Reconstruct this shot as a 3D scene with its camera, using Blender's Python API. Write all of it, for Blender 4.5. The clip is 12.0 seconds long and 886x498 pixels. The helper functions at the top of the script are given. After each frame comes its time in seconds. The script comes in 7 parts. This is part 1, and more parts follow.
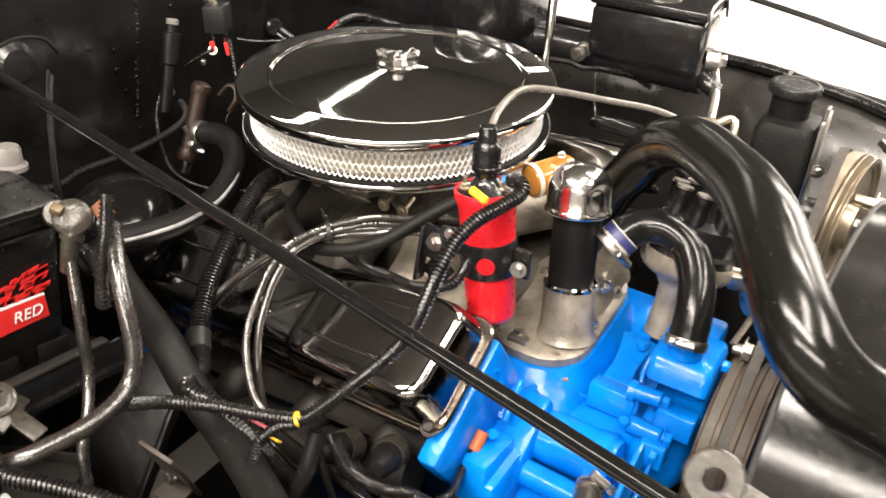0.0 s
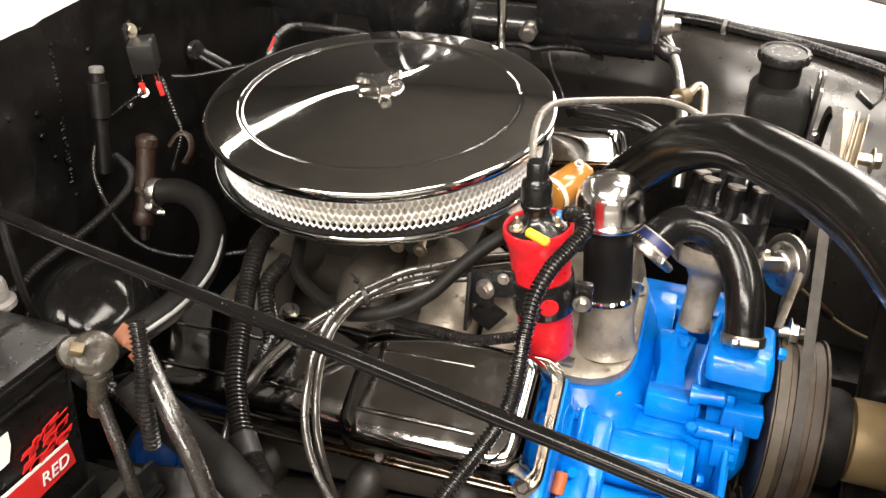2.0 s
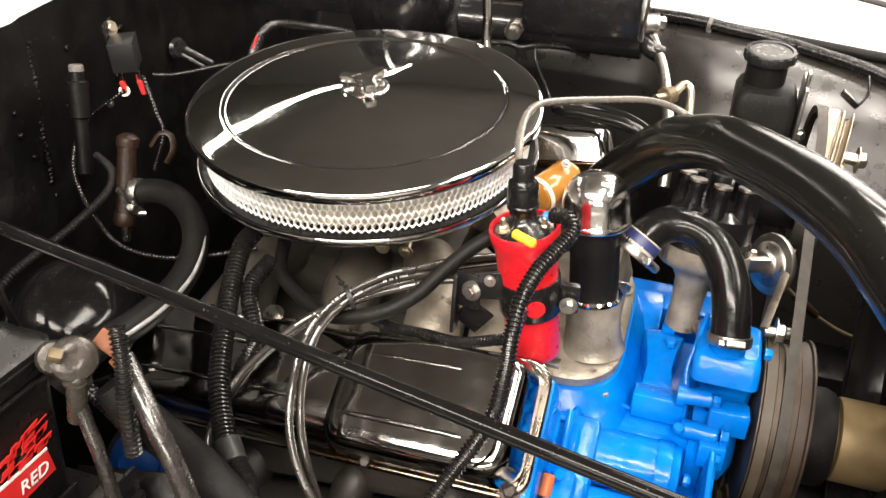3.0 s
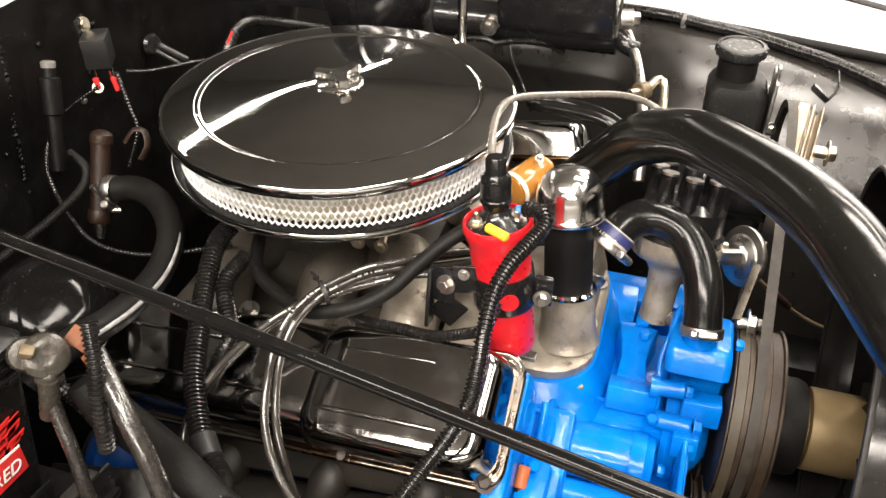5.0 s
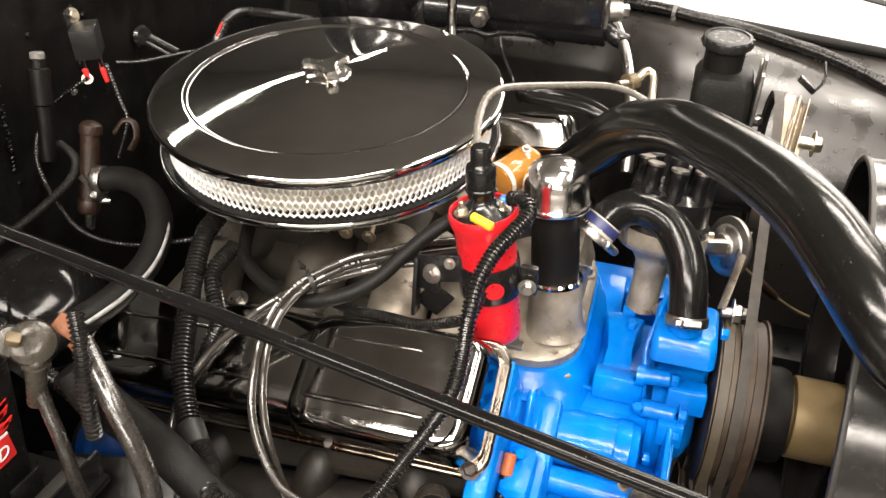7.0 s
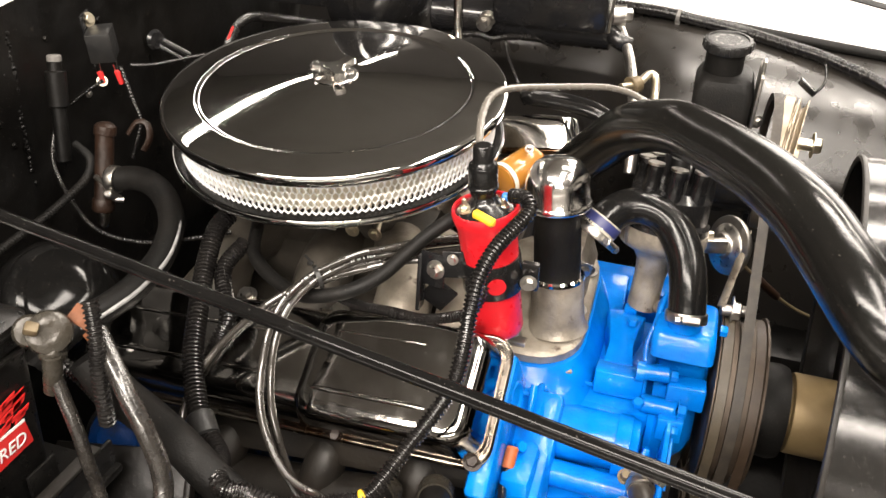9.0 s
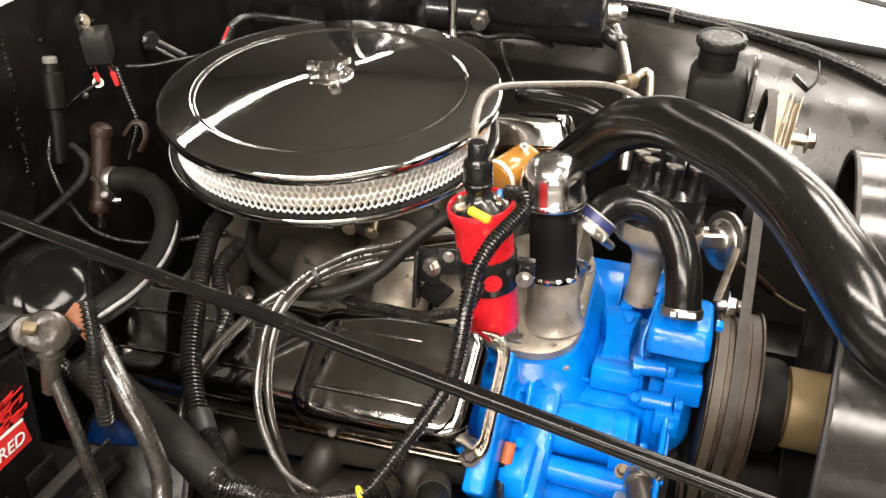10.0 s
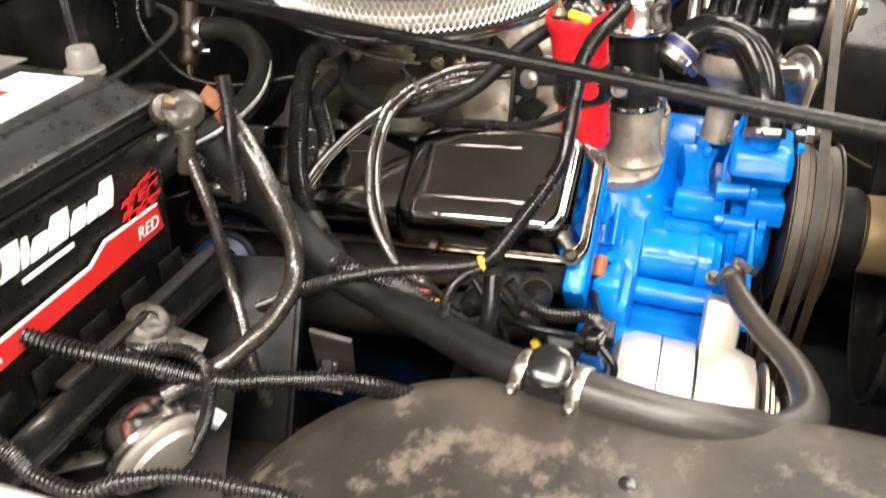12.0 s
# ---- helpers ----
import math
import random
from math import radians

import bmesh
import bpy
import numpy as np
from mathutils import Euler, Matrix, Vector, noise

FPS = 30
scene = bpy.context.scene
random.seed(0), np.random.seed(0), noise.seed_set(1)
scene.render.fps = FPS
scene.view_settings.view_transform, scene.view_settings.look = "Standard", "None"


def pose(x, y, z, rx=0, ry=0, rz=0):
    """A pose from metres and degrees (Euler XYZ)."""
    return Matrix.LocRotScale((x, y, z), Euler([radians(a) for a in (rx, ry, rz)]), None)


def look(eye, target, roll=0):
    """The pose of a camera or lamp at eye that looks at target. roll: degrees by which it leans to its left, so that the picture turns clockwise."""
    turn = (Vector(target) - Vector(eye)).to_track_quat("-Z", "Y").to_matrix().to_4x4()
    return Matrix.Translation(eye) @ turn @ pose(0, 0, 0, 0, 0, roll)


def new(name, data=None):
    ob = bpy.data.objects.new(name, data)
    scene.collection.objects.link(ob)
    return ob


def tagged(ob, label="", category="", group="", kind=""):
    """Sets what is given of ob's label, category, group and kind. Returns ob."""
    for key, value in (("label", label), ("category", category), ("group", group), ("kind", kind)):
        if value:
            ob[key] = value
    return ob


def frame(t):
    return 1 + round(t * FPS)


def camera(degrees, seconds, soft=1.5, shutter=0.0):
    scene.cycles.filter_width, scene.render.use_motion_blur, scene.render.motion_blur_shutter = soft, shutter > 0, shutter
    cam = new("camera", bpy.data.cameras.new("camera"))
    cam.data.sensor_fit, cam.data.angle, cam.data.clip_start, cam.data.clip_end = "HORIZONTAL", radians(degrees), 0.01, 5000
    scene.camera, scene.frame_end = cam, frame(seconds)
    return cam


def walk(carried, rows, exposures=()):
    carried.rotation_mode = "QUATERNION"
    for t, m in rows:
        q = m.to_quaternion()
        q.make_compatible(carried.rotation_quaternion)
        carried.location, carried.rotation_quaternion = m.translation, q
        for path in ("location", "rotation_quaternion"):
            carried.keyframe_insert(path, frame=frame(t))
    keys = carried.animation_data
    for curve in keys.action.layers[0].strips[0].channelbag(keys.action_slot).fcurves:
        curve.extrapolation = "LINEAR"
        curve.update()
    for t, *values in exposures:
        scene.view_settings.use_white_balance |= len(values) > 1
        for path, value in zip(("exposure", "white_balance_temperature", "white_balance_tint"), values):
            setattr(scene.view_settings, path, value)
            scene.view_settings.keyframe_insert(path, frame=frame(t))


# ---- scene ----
cam = camera(57.07, 12.0, soft=1.5, shutter=0.3)
PATH = [
    (0, (0.5150, -0.7161, 1.3891), (0.0704, -0.0046, 0.8450), 1.72),
    (0.5, (0.3961, -0.6922, 1.3945), (0.0036, 0.0269, 0.8210), 0.75),
    (1, (0.3416, -0.6793, 1.4112), (-0.0029, 0.0292, 0.7954), -0.59),
    (1.5, (0.3189, -0.6933, 1.4255), (0.0168, 0.0394, 0.8156), -1.40),
    (2, (0.3194, -0.6950, 1.4307), (0.0426, 0.0551, 0.8301), -1.48),
    (2.5, (0.3177, -0.6907, 1.4293), (0.0500, 0.0612, 0.8269), -1.26),
    (3, (0.3167, -0.6871, 1.4306), (0.0573, 0.0657, 0.8257), -0.89),
    (5, (0.3254, -0.6890, 1.4309), (0.0865, 0.0682, 0.8229), -0.39),
    (5.5, (0.3279, -0.6913, 1.4316), (0.0902, 0.0653, 0.8225), -0.43),
    (6, (0.3279, -0.6911, 1.4307), (0.0902, 0.0666, 0.8230), -0.47),
    (6.5, (0.3309, -0.6908, 1.4293), (0.0937, 0.0647, 0.8186), -0.42),
    (7, (0.3365, -0.6928, 1.4309), (0.1025, 0.0612, 0.8172), -0.25),
    (9, (0.3483, -0.7102, 1.4354), (0.1008, 0.0446, 0.8278), -0.67),
    (9.5, (0.3488, -0.7123, 1.4357), (0.0996, 0.0425, 0.8289), -0.97),
    (10, (0.3515, -0.7139, 1.4345), (0.1060, 0.0423, 0.8279), -1.06),
    (10.5, (0.3501, -0.7202, 1.4338), (0.1065, 0.0395, 0.8309), -0.66),
    (11, (0.3445, -0.7329, 1.4273), (0.0957, 0.0285, 0.8286), -0.49),
    (11.5, (0.3352, -0.7816, 1.3959), (0.0724, -0.0306, 0.7902), -1.07),
    (12, (0.3051, -0.8512, 1.3332), (0.0526, -0.1153, 0.7051), -2.60),
]
walk(cam, [(t, look(eye, target, roll)) for t, eye, target, roll in PATH], [(0, 0.19), (0.5, 0.15), (0.7, 0.23), (1, 0.13), (1.5, 0.07), (2.5, 0.02), (5.5, 0.02), (7, 0.04), (9, 0.05), (10.5, 0.06), (11, 0.08), (11.5, 0.2), (12, 0.29)])

# ---- light: a workshop with ceiling tubes, and an added fill lamp ----
world = bpy.data.worlds.new("workshop_air")
world.use_nodes = True
world.node_tree.nodes["Background"].inputs[0].default_value = (1.0, 0.97, 0.93, 1)
world.node_tree.nodes["Background"].inputs[1].default_value = 0.20
scene.world = world
scene.view_settings.exposure = 0.0


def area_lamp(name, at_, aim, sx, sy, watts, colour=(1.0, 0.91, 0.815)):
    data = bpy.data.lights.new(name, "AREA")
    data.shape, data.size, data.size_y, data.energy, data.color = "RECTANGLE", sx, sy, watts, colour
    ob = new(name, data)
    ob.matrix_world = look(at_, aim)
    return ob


for x_lamp, y_lamp, wide, long in ((0.86, 0.80, 1.0, 0.28), (0.75, -0.75, 0.28, 1.2), (1.75, 0.0, 0.28, 1.2)):
    tube = area_lamp("tube_light", (x_lamp, y_lamp, 2.7), (x_lamp, y_lamp + 0.001, 0.0), wide, long, 38)
    tube.matrix_world = Matrix.Translation((x_lamp, y_lamp, 2.7))
area_lamp("tube_light", (0.0, -1.52, 2.65), (0.2, -0.1, 1.0), 2.0, 0.36, 84)
area_lamp("tube_light", (1.15, 1.75, 2.6), (0.3, 0.0, 1.0), 1.3, 0.16, 26)
# unseen fill lamp added to brighten the far fender and hose top
area_lamp("north_fill_light", (1.45, 3.55, 1.85), (0.5, 0.0, 1.0), 2.6, 1.7, 118)
for x_lamp, y_lamp, z_lamp, wide, long, watts in ((-1.60, 1.82, 2.40, 0.085, 1.9, 12), (-1.25, 3.50, 2.20, 0.09, 0.45, 4)):
    tube = area_lamp("tube_light", (x_lamp, y_lamp, z_lamp), (x_lamp, y_lamp + 0.001, 0.0), wide, long, watts)
    tube.matrix_world = Matrix.Translation((x_lamp, y_lamp, z_lamp))
area_lamp("tube_light", (0.55, -2.95, 2.40), (0.4, 0.0, 0.95), 2.5, 0.26, 66)


# ---- materials ----
def mat(name, colour, rough=0.5, metal=0.0, dark=None, scale=40.0, amount=0.5, bump=0.0, bump_scale=300.0,
        spots=None, spot_scale=18.0, spot_from=0.62, rough_var=0.12, coat=0.0, per_piece=0.0, spec=0.5):
    """A surface: base colour, a second tone in noise, fine relief, and optional spots of dirt or rust."""
    m = bpy.data.materials.new(name)
    m.use_nodes = True
    nt = m.node_tree
    n, link = nt.nodes, nt.links.new
    b = n["Principled BSDF"]
    b.inputs["Metallic"].default_value = metal
    b.inputs["Coat Weight"].default_value = coat
    b.inputs["Coat Roughness"].default_value = 0.06
    b.inputs["Specular IOR Level"].default_value = spec
    co = n.new("ShaderNodeTexCoord").outputs["Object"]
    t1 = n.new("ShaderNodeTexNoise")
    t1.inputs["Scale"].default_value, t1.inputs["Detail"].default_value = scale, 6
    link(co, t1.inputs["Vector"])
    mix = n.new("ShaderNodeMix")
    mix.data_type = "RGBA"
    second = dark if dark else tuple(c * 0.62 for c in colour)
    mix.inputs[6].default_value, mix.inputs[7].default_value = (*colour, 1), (*second, 1)
    ramp = n.new("ShaderNodeMapRange")
    ramp.inputs[1].default_value, ramp.inputs[2].default_value = 0.38, 0.72
    ramp.inputs[3].default_value, ramp.inputs[4].default_value = 0.0, amount
    link(t1.outputs[0], ramp.inputs[0])
    link(ramp.outputs[0], mix.inputs[0])
    out = mix.outputs[2]
    if spots:
        t2 = n.new("ShaderNodeTexNoise")
        t2.inputs["Scale"].default_value, t2.inputs["Detail"].default_value, t2.inputs["Roughness"].default_value = spot_scale, 8, 0.7
        link(co, t2.inputs["Vector"])
        r2 = n.new("ShaderNodeMapRange")
        r2.inputs[1].default_value, r2.inputs[2].default_value = spot_from, spot_from + 0.08
        link(t2.outputs[0], r2.inputs[0])
        mx = n.new("ShaderNodeMix")
        mx.data_type = "RGBA"
        mx.inputs[7].default_value = (*spots, 1)
        link(r2.outputs[0], mx.inputs[0])
        link(out, mx.inputs[6])
        out = mx.outputs[2]
    if max(colour) < 0.03 and metal < 0.3:
        # fine specks of dust on dark paint, plastic and rubber
        t5 = n.new("ShaderNodeTexNoise")
        t5.inputs["Scale"].default_value, t5.inputs["Detail"].default_value = 620, 3
        link(co, t5.inputs["Vector"])
        r5 = n.new("ShaderNodeMapRange")
        r5.inputs[1].default_value, r5.inputs[2].default_value, r5.inputs[4].default_value = 0.685, 0.74, 0.6
        link(t5.outputs[0], r5.inputs[0])
        m5 = n.new("ShaderNodeMix")
        m5.data_type = "RGBA"
        m5.inputs[7].default_value = (0.13, 0.115, 0.098, 1)
        link(r5.outputs[0], m5.inputs[0])
        link(out, m5.inputs[6])
        out = m5.outputs[2]
    if per_piece:
        info = n.new("ShaderNodeNewGeometry").outputs["Random Per Island"]
        hs = n.new("ShaderNodeHueSaturation")
        mr = n.new("ShaderNodeMapRange")
        mr.inputs[3].default_value, mr.inputs[4].default_value = 1 - per_piece, 1 + per_piece
        link(info, mr.inputs[0])
        link(mr.outputs[0], hs.inputs["Value"])
        link(out, hs.inputs["Color"])
        out = hs.outputs[0]
    link(out, b.inputs["Base Color"])
    t3 = n.new("ShaderNodeTexNoise")
    t3.inputs["Scale"].default_value, t3.inputs["Detail"].default_value = scale * 2.3, 5
    link(co, t3.inputs["Vector"])
    rr = n.new("ShaderNodeMapRange")
    rr.inputs[1].default_value, rr.inputs[2].default_value = 0.3, 0.75
    rr.inputs[3].default_value, rr.inputs[4].default_value = max(rough - rough_var * 0.5, 0.02), min(rough + rough_var, 1)
    link(t3.outputs[0], rr.inputs[0])
    link(rr.outputs[0], b.inputs["Roughness"])
    if bump:
        t4 = n.new("ShaderNodeTexNoise")
        t4.inputs["Scale"].default_value, t4.inputs["Detail"].default_value = bump_scale, 4
        link(co, t4.inputs["Vector"])
        bp = n.new("ShaderNodeBump")
        bp.inputs["Strength"].default_value, bp.inputs["Distance"].default_value = bump, 0.001
        link(t4.outputs[0], bp.inputs["Height"])
        link(bp.outputs[0], b.inputs["Normal"])
    return m


CHROME = mat("chrome", (0.80, 0.79, 0.77), 0.032, 1.0, (0.68, 0.67, 0.65), 9, 0.6, rough_var=0.025)
CHROME_SOFT = mat("brushed_chrome", (0.82, 0.80, 0.77), 0.17, 1.0, (0.62, 0.59, 0.55), 40, 0.6, 0.1, 200, rough_var=0.1)
CHROME_WORN = mat("worn_chrome", (0.56, 0.54, 0.50), 0.12, 1.0, (0.30, 0.26, 0.21), 30, 0.9, 0.15, 120, (0.14, 0.07, 0.03), 26, 0.60, 0.15)
STEEL = mat("steel", (0.52, 0.50, 0.47), 0.32, 1.0, (0.34, 0.31, 0.27), 70, 0.7, 0.2, 400)
ZINC = mat("zinc_plated", (0.62, 0.56, 0.44), 0.34, 1.0, (0.42, 0.36, 0.26), 90, 0.6, 0.2, 300)
ALLOY = mat("cast_alloy", (0.37, 0.33, 0.27), 0.36, 0.4, (0.11, 0.09, 0.068), 26, 1.0, 0.7, 300, (0.06, 0.042, 0.028), 30, 0.58)
ALLOY_CLEAN = mat("new_cast_alloy", (0.76, 0.715, 0.64), 0.36, 0.7, (0.58, 0.55, 0.5), 60, 0.6, 0.4, 700)
# cast alloy darkened to hold the shade under the air cleaner
SHADED_ALLOY = mat("shaded_alloy", (0.085, 0.074, 0.06), 0.5, 0.3, (0.022, 0.019, 0.015), 16, 1.0, 0.6, 400)
BLUE = mat("blue_enamel", (0.0006, 0.192, 0.70), 0.17, 0.0, (0.0006, 0.098, 0.43), 17, 0.9, 0.9, 80, (0.003, 0.045, 0.19), 34, 0.67, coat=0.0, spec=0.32)
OILY_BLUE = mat("oily_blue_paint", (0.001, 0.022, 0.105), 0.30, 0.0, (0.003, 0.010, 0.035), 14, 0.9, 0.5, 150, (0.012, 0.012, 0.014), 16, 0.58)
# engine blue with the low block's shade painted in, and some grime
SHADED_GRIMY_BLUE = mat("shaded_grimy_blue", (0.003, 0.040, 0.14), 0.35, 0.0, (0.008, 0.010, 0.016), 11, 1.0, 0.7, 150, (0.020, 0.017, 0.014), 12, 0.48)
RED = mat("red_enamel", (0.62, 0.012, 0.02), 0.3, 0.0, (0.48, 0.008, 0.014), 50, 0.5, 0.15, 200, coat=0.3)
BLACK_GLOSS = mat("black_gloss_paint", (0.0084, 0.0084, 0.0091), 0.2, 0.0, (0.0154, 0.0140, 0.0126), 30, 0.6, 0.2, 150, coat=0.2)
BODY_BLACK = mat("black_body_paint", (0.016, 0.0145, 0.013), 0.30, 0.0, (0.028, 0.024, 0.020), 12, 0.7, 0.3, 60, (0.042, 0.036, 0.031), 60, 0.72, 0.15, spec=0.65)
BLACK_DULL = mat("dull_black_paint", (0.011, 0.0098, 0.0085), 0.5, 0.0, (0.028, 0.024, 0.020), 22, 0.7, 0.5, 250, (0.07, 0.06, 0.05), 25, 0.66)
RUBBER = mat("rubber_hose", (0.0066, 0.0066, 0.0066), 0.17, 0.0, (0.0121, 0.0110, 0.0099), 60, 0.6, 0.10, 300, (0.035, 0.032, 0.028), 160, 0.70, rough_var=0.10, spec=0.36)
RUBBER_DULL = mat("dusty_rubber", (0.0055, 0.0053, 0.0050), 0.50, 0.0, (0.0120, 0.0106, 0.0092), 40, 0.6, 0.4, 500, (0.06, 0.054, 0.047), 70, 0.70, spec=0.18)
HOSE = mat("moulded_hose_rubber", (0.0060, 0.0057, 0.0052), 0.16, 0.0, (0.0085, 0.0080, 0.0070), 14, 0.5, 0.10, 420, rough_var=0.10, spec=0.42)
BATTERY_CABLE = mat("shiny_sheathed_cable", (0.0135, 0.0121, 0.0108), 0.24, 0.0, (0.0338, 0.0297, 0.0252), 90, 0.7, 0.1, 120, coat=0.25, spec=0.9)
GREY_LEAD = mat("grey_sheathed_lead", (0.15, 0.138, 0.12), 0.22, 0.0, (0.10, 0.09, 0.078), 90, 0.7, 0.1, 200, coat=0.3)
# near-black iron with a brown second tone and brown spots
DARK_IRON = mat("dark_cast_iron", (0.011, 0.0095, 0.008), 0.5, 0.1, (0.030, 0.024, 0.018), 18, 0.9, 1.0, 90, (0.07, 0.045, 0.028), 26, 0.64)
CABLE = mat("clear_sheathed_cable", (0.0240, 0.0216, 0.0192), 0.17, 0.0, (0.0420, 0.0372, 0.0312), 90, 0.7, 0.1, 120, coat=0.45, spec=0.55)
FLANGE = mat("rusty_chrome_flange", (0.36, 0.325, 0.28), 0.22, 1.0, (0.15, 0.11, 0.075), 12, 1.0, 0.1, 120, (0.060, 0.032, 0.016), 8, 0.51, 0.2)
# chrome darkened to hold the dark surroundings it mirrors; brown dirt spots
DIMMED_CHROME = mat("dimmed_chrome", (0.40, 0.385, 0.365), 0.085, 1.0, (0.26, 0.245, 0.225), 22, 0.8, 0.10, 160, (0.13, 0.10, 0.07), 48, 0.70, 0.12)
SPECKLED = mat("speckled_black_plastic", (0.010, 0.0095, 0.009), 0.15, 0.0, (0.018, 0.016, 0.0145), 120, 0.6, 0.035, 900, (0.05, 0.045, 0.04), 420, 0.64, 0.08, coat=0.0, spec=0.60)
ROD = mat("scuffed_black_rod", (0.0045, 0.0044, 0.0043), 0.10, 0.0, (0.008, 0.0075, 0.007), 60, 0.6, 0.0, 700, (0.13, 0.12, 0.108), 170, 0.655, 0.08, spec=0.20)
# black paint darkened to hold shade on firewall and deep parts; dust spots too
SHADED_BLACK = mat("shaded_black_paint", (0.0026, 0.0024, 0.0022), 0.36, 0.0, (0.0075, 0.0066, 0.0057), 10, 0.7, 1.0, 55, (0.030, 0.025, 0.020), 80, 0.65, 0.2, spec=0.22)
LOOM = mat("split_loom_plastic", (0.0066, 0.0060, 0.0060), 0.2, 0.0, (0.0165, 0.0149, 0.0132), 50, 0.6, rough_var=0.14, spec=0.6)
PLASTIC = mat("black_plastic", (0.0104, 0.0104, 0.0104), 0.36, 0.0, (0.0195, 0.0182, 0.0169), 60, 0.5, 0.3, 900)
CASE = mat("battery_case_plastic", (0.0052, 0.005, 0.0048), 0.30, 0.0, (0.013, 0.012, 0.0105), 60, 0.5, 0.30, 700, (0.05, 0.045, 0.04), 130, 0.67, spec=0.35)
DUSTY = mat("dusty_black_paint", (0.022, 0.0185, 0.0155), 0.42, 0.0, (0.066, 0.055, 0.045), 8, 1.0, 1.0, 110, (0.105, 0.088, 0.072), 13, 0.56, spec=0.3)
BELT = mat("worn_belt", (0.0227, 0.0182, 0.0136), 0.55, 0.0, (0.0500, 0.0400, 0.0291), 90, 0.7, 0.3, 500)
BELT_TAN = mat("worn_tan_belt", (0.0612, 0.0480, 0.0304), 0.5, 0.0, (0.0367, 0.0294, 0.0196), 80, 0.7, 0.3, 500)
BELT_DARK = mat("dark_brown_belt", (0.0320, 0.0200, 0.0120), 0.5, 0.0, (0.0600, 0.0400, 0.0240), 80, 0.7, 0.3, 500)
PULLEY = mat("pulley_steel", (0.062, 0.045, 0.031), 0.45, 0.5, (0.030, 0.022, 0.016), 50, 0.8, 0.3, 300)
PULLEY_TAN = mat("bright_pulley_steel", (0.30, 0.25, 0.185), 0.34, 0.6, (0.30, 0.25, 0.18), 40, 0.8, 0.2, 300)
HUB = mat("fan_spacer_metal", (0.25, 0.18, 0.088), 0.5, 0.35, (0.17, 0.115, 0.05), 26, 0.8, 0.3, 200)
RUST = mat("rusty_pipe", (0.018, 0.0072, 0.0028), 0.45, 0.1, (0.010, 0.005, 0.003), 55, 0.8, 0.7, 300)
COPPER = mat("orange_corrosion", (0.17, 0.050, 0.012), 0.6, 0.2, (0.075, 0.034, 0.018), 80, 0.7, 0.5, 300)
WHITE = mat("white_body_paint", (0.84, 0.83, 0.81), 0.25, 0.0, (0.78, 0.77, 0.75), 4, 0.4, coat=0.3)
WHITE_PRINT = mat("white_print", (0.82, 0.81, 0.79), 0.5, 0.0, (0.7, 0.69, 0.67), 40, 0.4)
RED_PRINT = mat("red_print", (0.58, 0.02, 0.018), 0.45, 0.0, (0.45, 0.014, 0.014), 40, 0.4)
PAPER = mat("filter_paper", (0.68, 0.63, 0.53), 0.8, 0.0, (0.56, 0.49, 0.38), 25, 0.7, per_piece=0.06)
MESH = mat("galvanised_mesh", (0.92, 0.93, 0.93), 0.30, 0.35, (0.80, 0.79, 0.76), 60, 0.5)
YELLOW = mat("yellow_plastic", (0.80, 0.50, 0.03), 0.4, 0.0, (0.66, 0.40, 0.03), 60, 0.5)
SILVER_STRIPE = mat("silver_stripe", (0.34, 0.34, 0.34), 0.45, 0.0, (0.12, 0.12, 0.12), 120, 0.8, 0.2, 400)
NAVY_PRINT = mat("navy_print", (0.03, 0.035, 0.12), 0.4, 0.0, (0.02, 0.025, 0.08), 60, 0.5)
CREAM_PRINT = mat("cream_label", (0.42, 0.39, 0.32), 0.4, 0.0, (0.28, 0.25, 0.2), 120, 0.6)
BLUE_PLASTIC = mat("blue_plastic", (0.03, 0.16, 0.42), 0.4, 0.0, (0.02, 0.10, 0.3), 60, 0.5)
RED_PLASTIC = mat("red_plastic", (0.62, 0.03, 0.03), 0.4, 0.0, (0.5, 0.02, 0.02), 60, 0.5)
AMBER = mat("amber_plastic", (0.34, 0.145, 0.022), 0.16, 0.0, (0.34, 0.15, 0.03), 30, 0.7, coat=0.4)
LEAD = mat("greasy_lead_clamp", (0.040, 0.036, 0.029), 0.25, 0.15, (0.040, 0.034, 0.026), 70, 1.0, 1.0, 110, (0.16, 0.085, 0.04), 45, 0.66)
TAN = mat("tan_greasy_metal", (0.15, 0.115, 0.066), 0.42, 0.3, (0.10, 0.075, 0.045), 90, 0.8, 0.6, 300)
TAN_DUST = mat("dusty_grey_steel", (0.065, 0.054, 0.044), 0.55, 0.2, (0.03, 0.025, 0.02), 40, 0.8, 0.4, 200)
PINK = mat("faded_pink_paper", (0.50, 0.10, 0.13), 0.6, 0.0, (0.38, 0.07, 0.09), 60, 0.5)
# hose rubber with dust and the grey of its lit top in one colour
LIT_DUST_HOSE = mat("lit_dusty_hose", (0.045, 0.039, 0.033), 0.33, 0.0, (0.018, 0.0165, 0.015), 16, 0.9, 0.3, 300, (0.11, 0.095, 0.08), 40, 0.66, spec=0.5)
GREY_CAP = mat("grey_translucent_cap", (0.15, 0.143, 0.133), 0.32, 0.0, (0.11, 0.104, 0.096), 60, 0.5)
ORANGE = mat("orange_boot", (0.42, 0.11, 0.03), 0.5, 0.0, (0.4, 0.1, 0.03), 60, 0.5)
FLOOR = mat("concrete_floor", (0.30, 0.29, 0.27), 0.7, 0.0, (0.2, 0.19, 0.18), 3, 0.8, 0.3, 60)
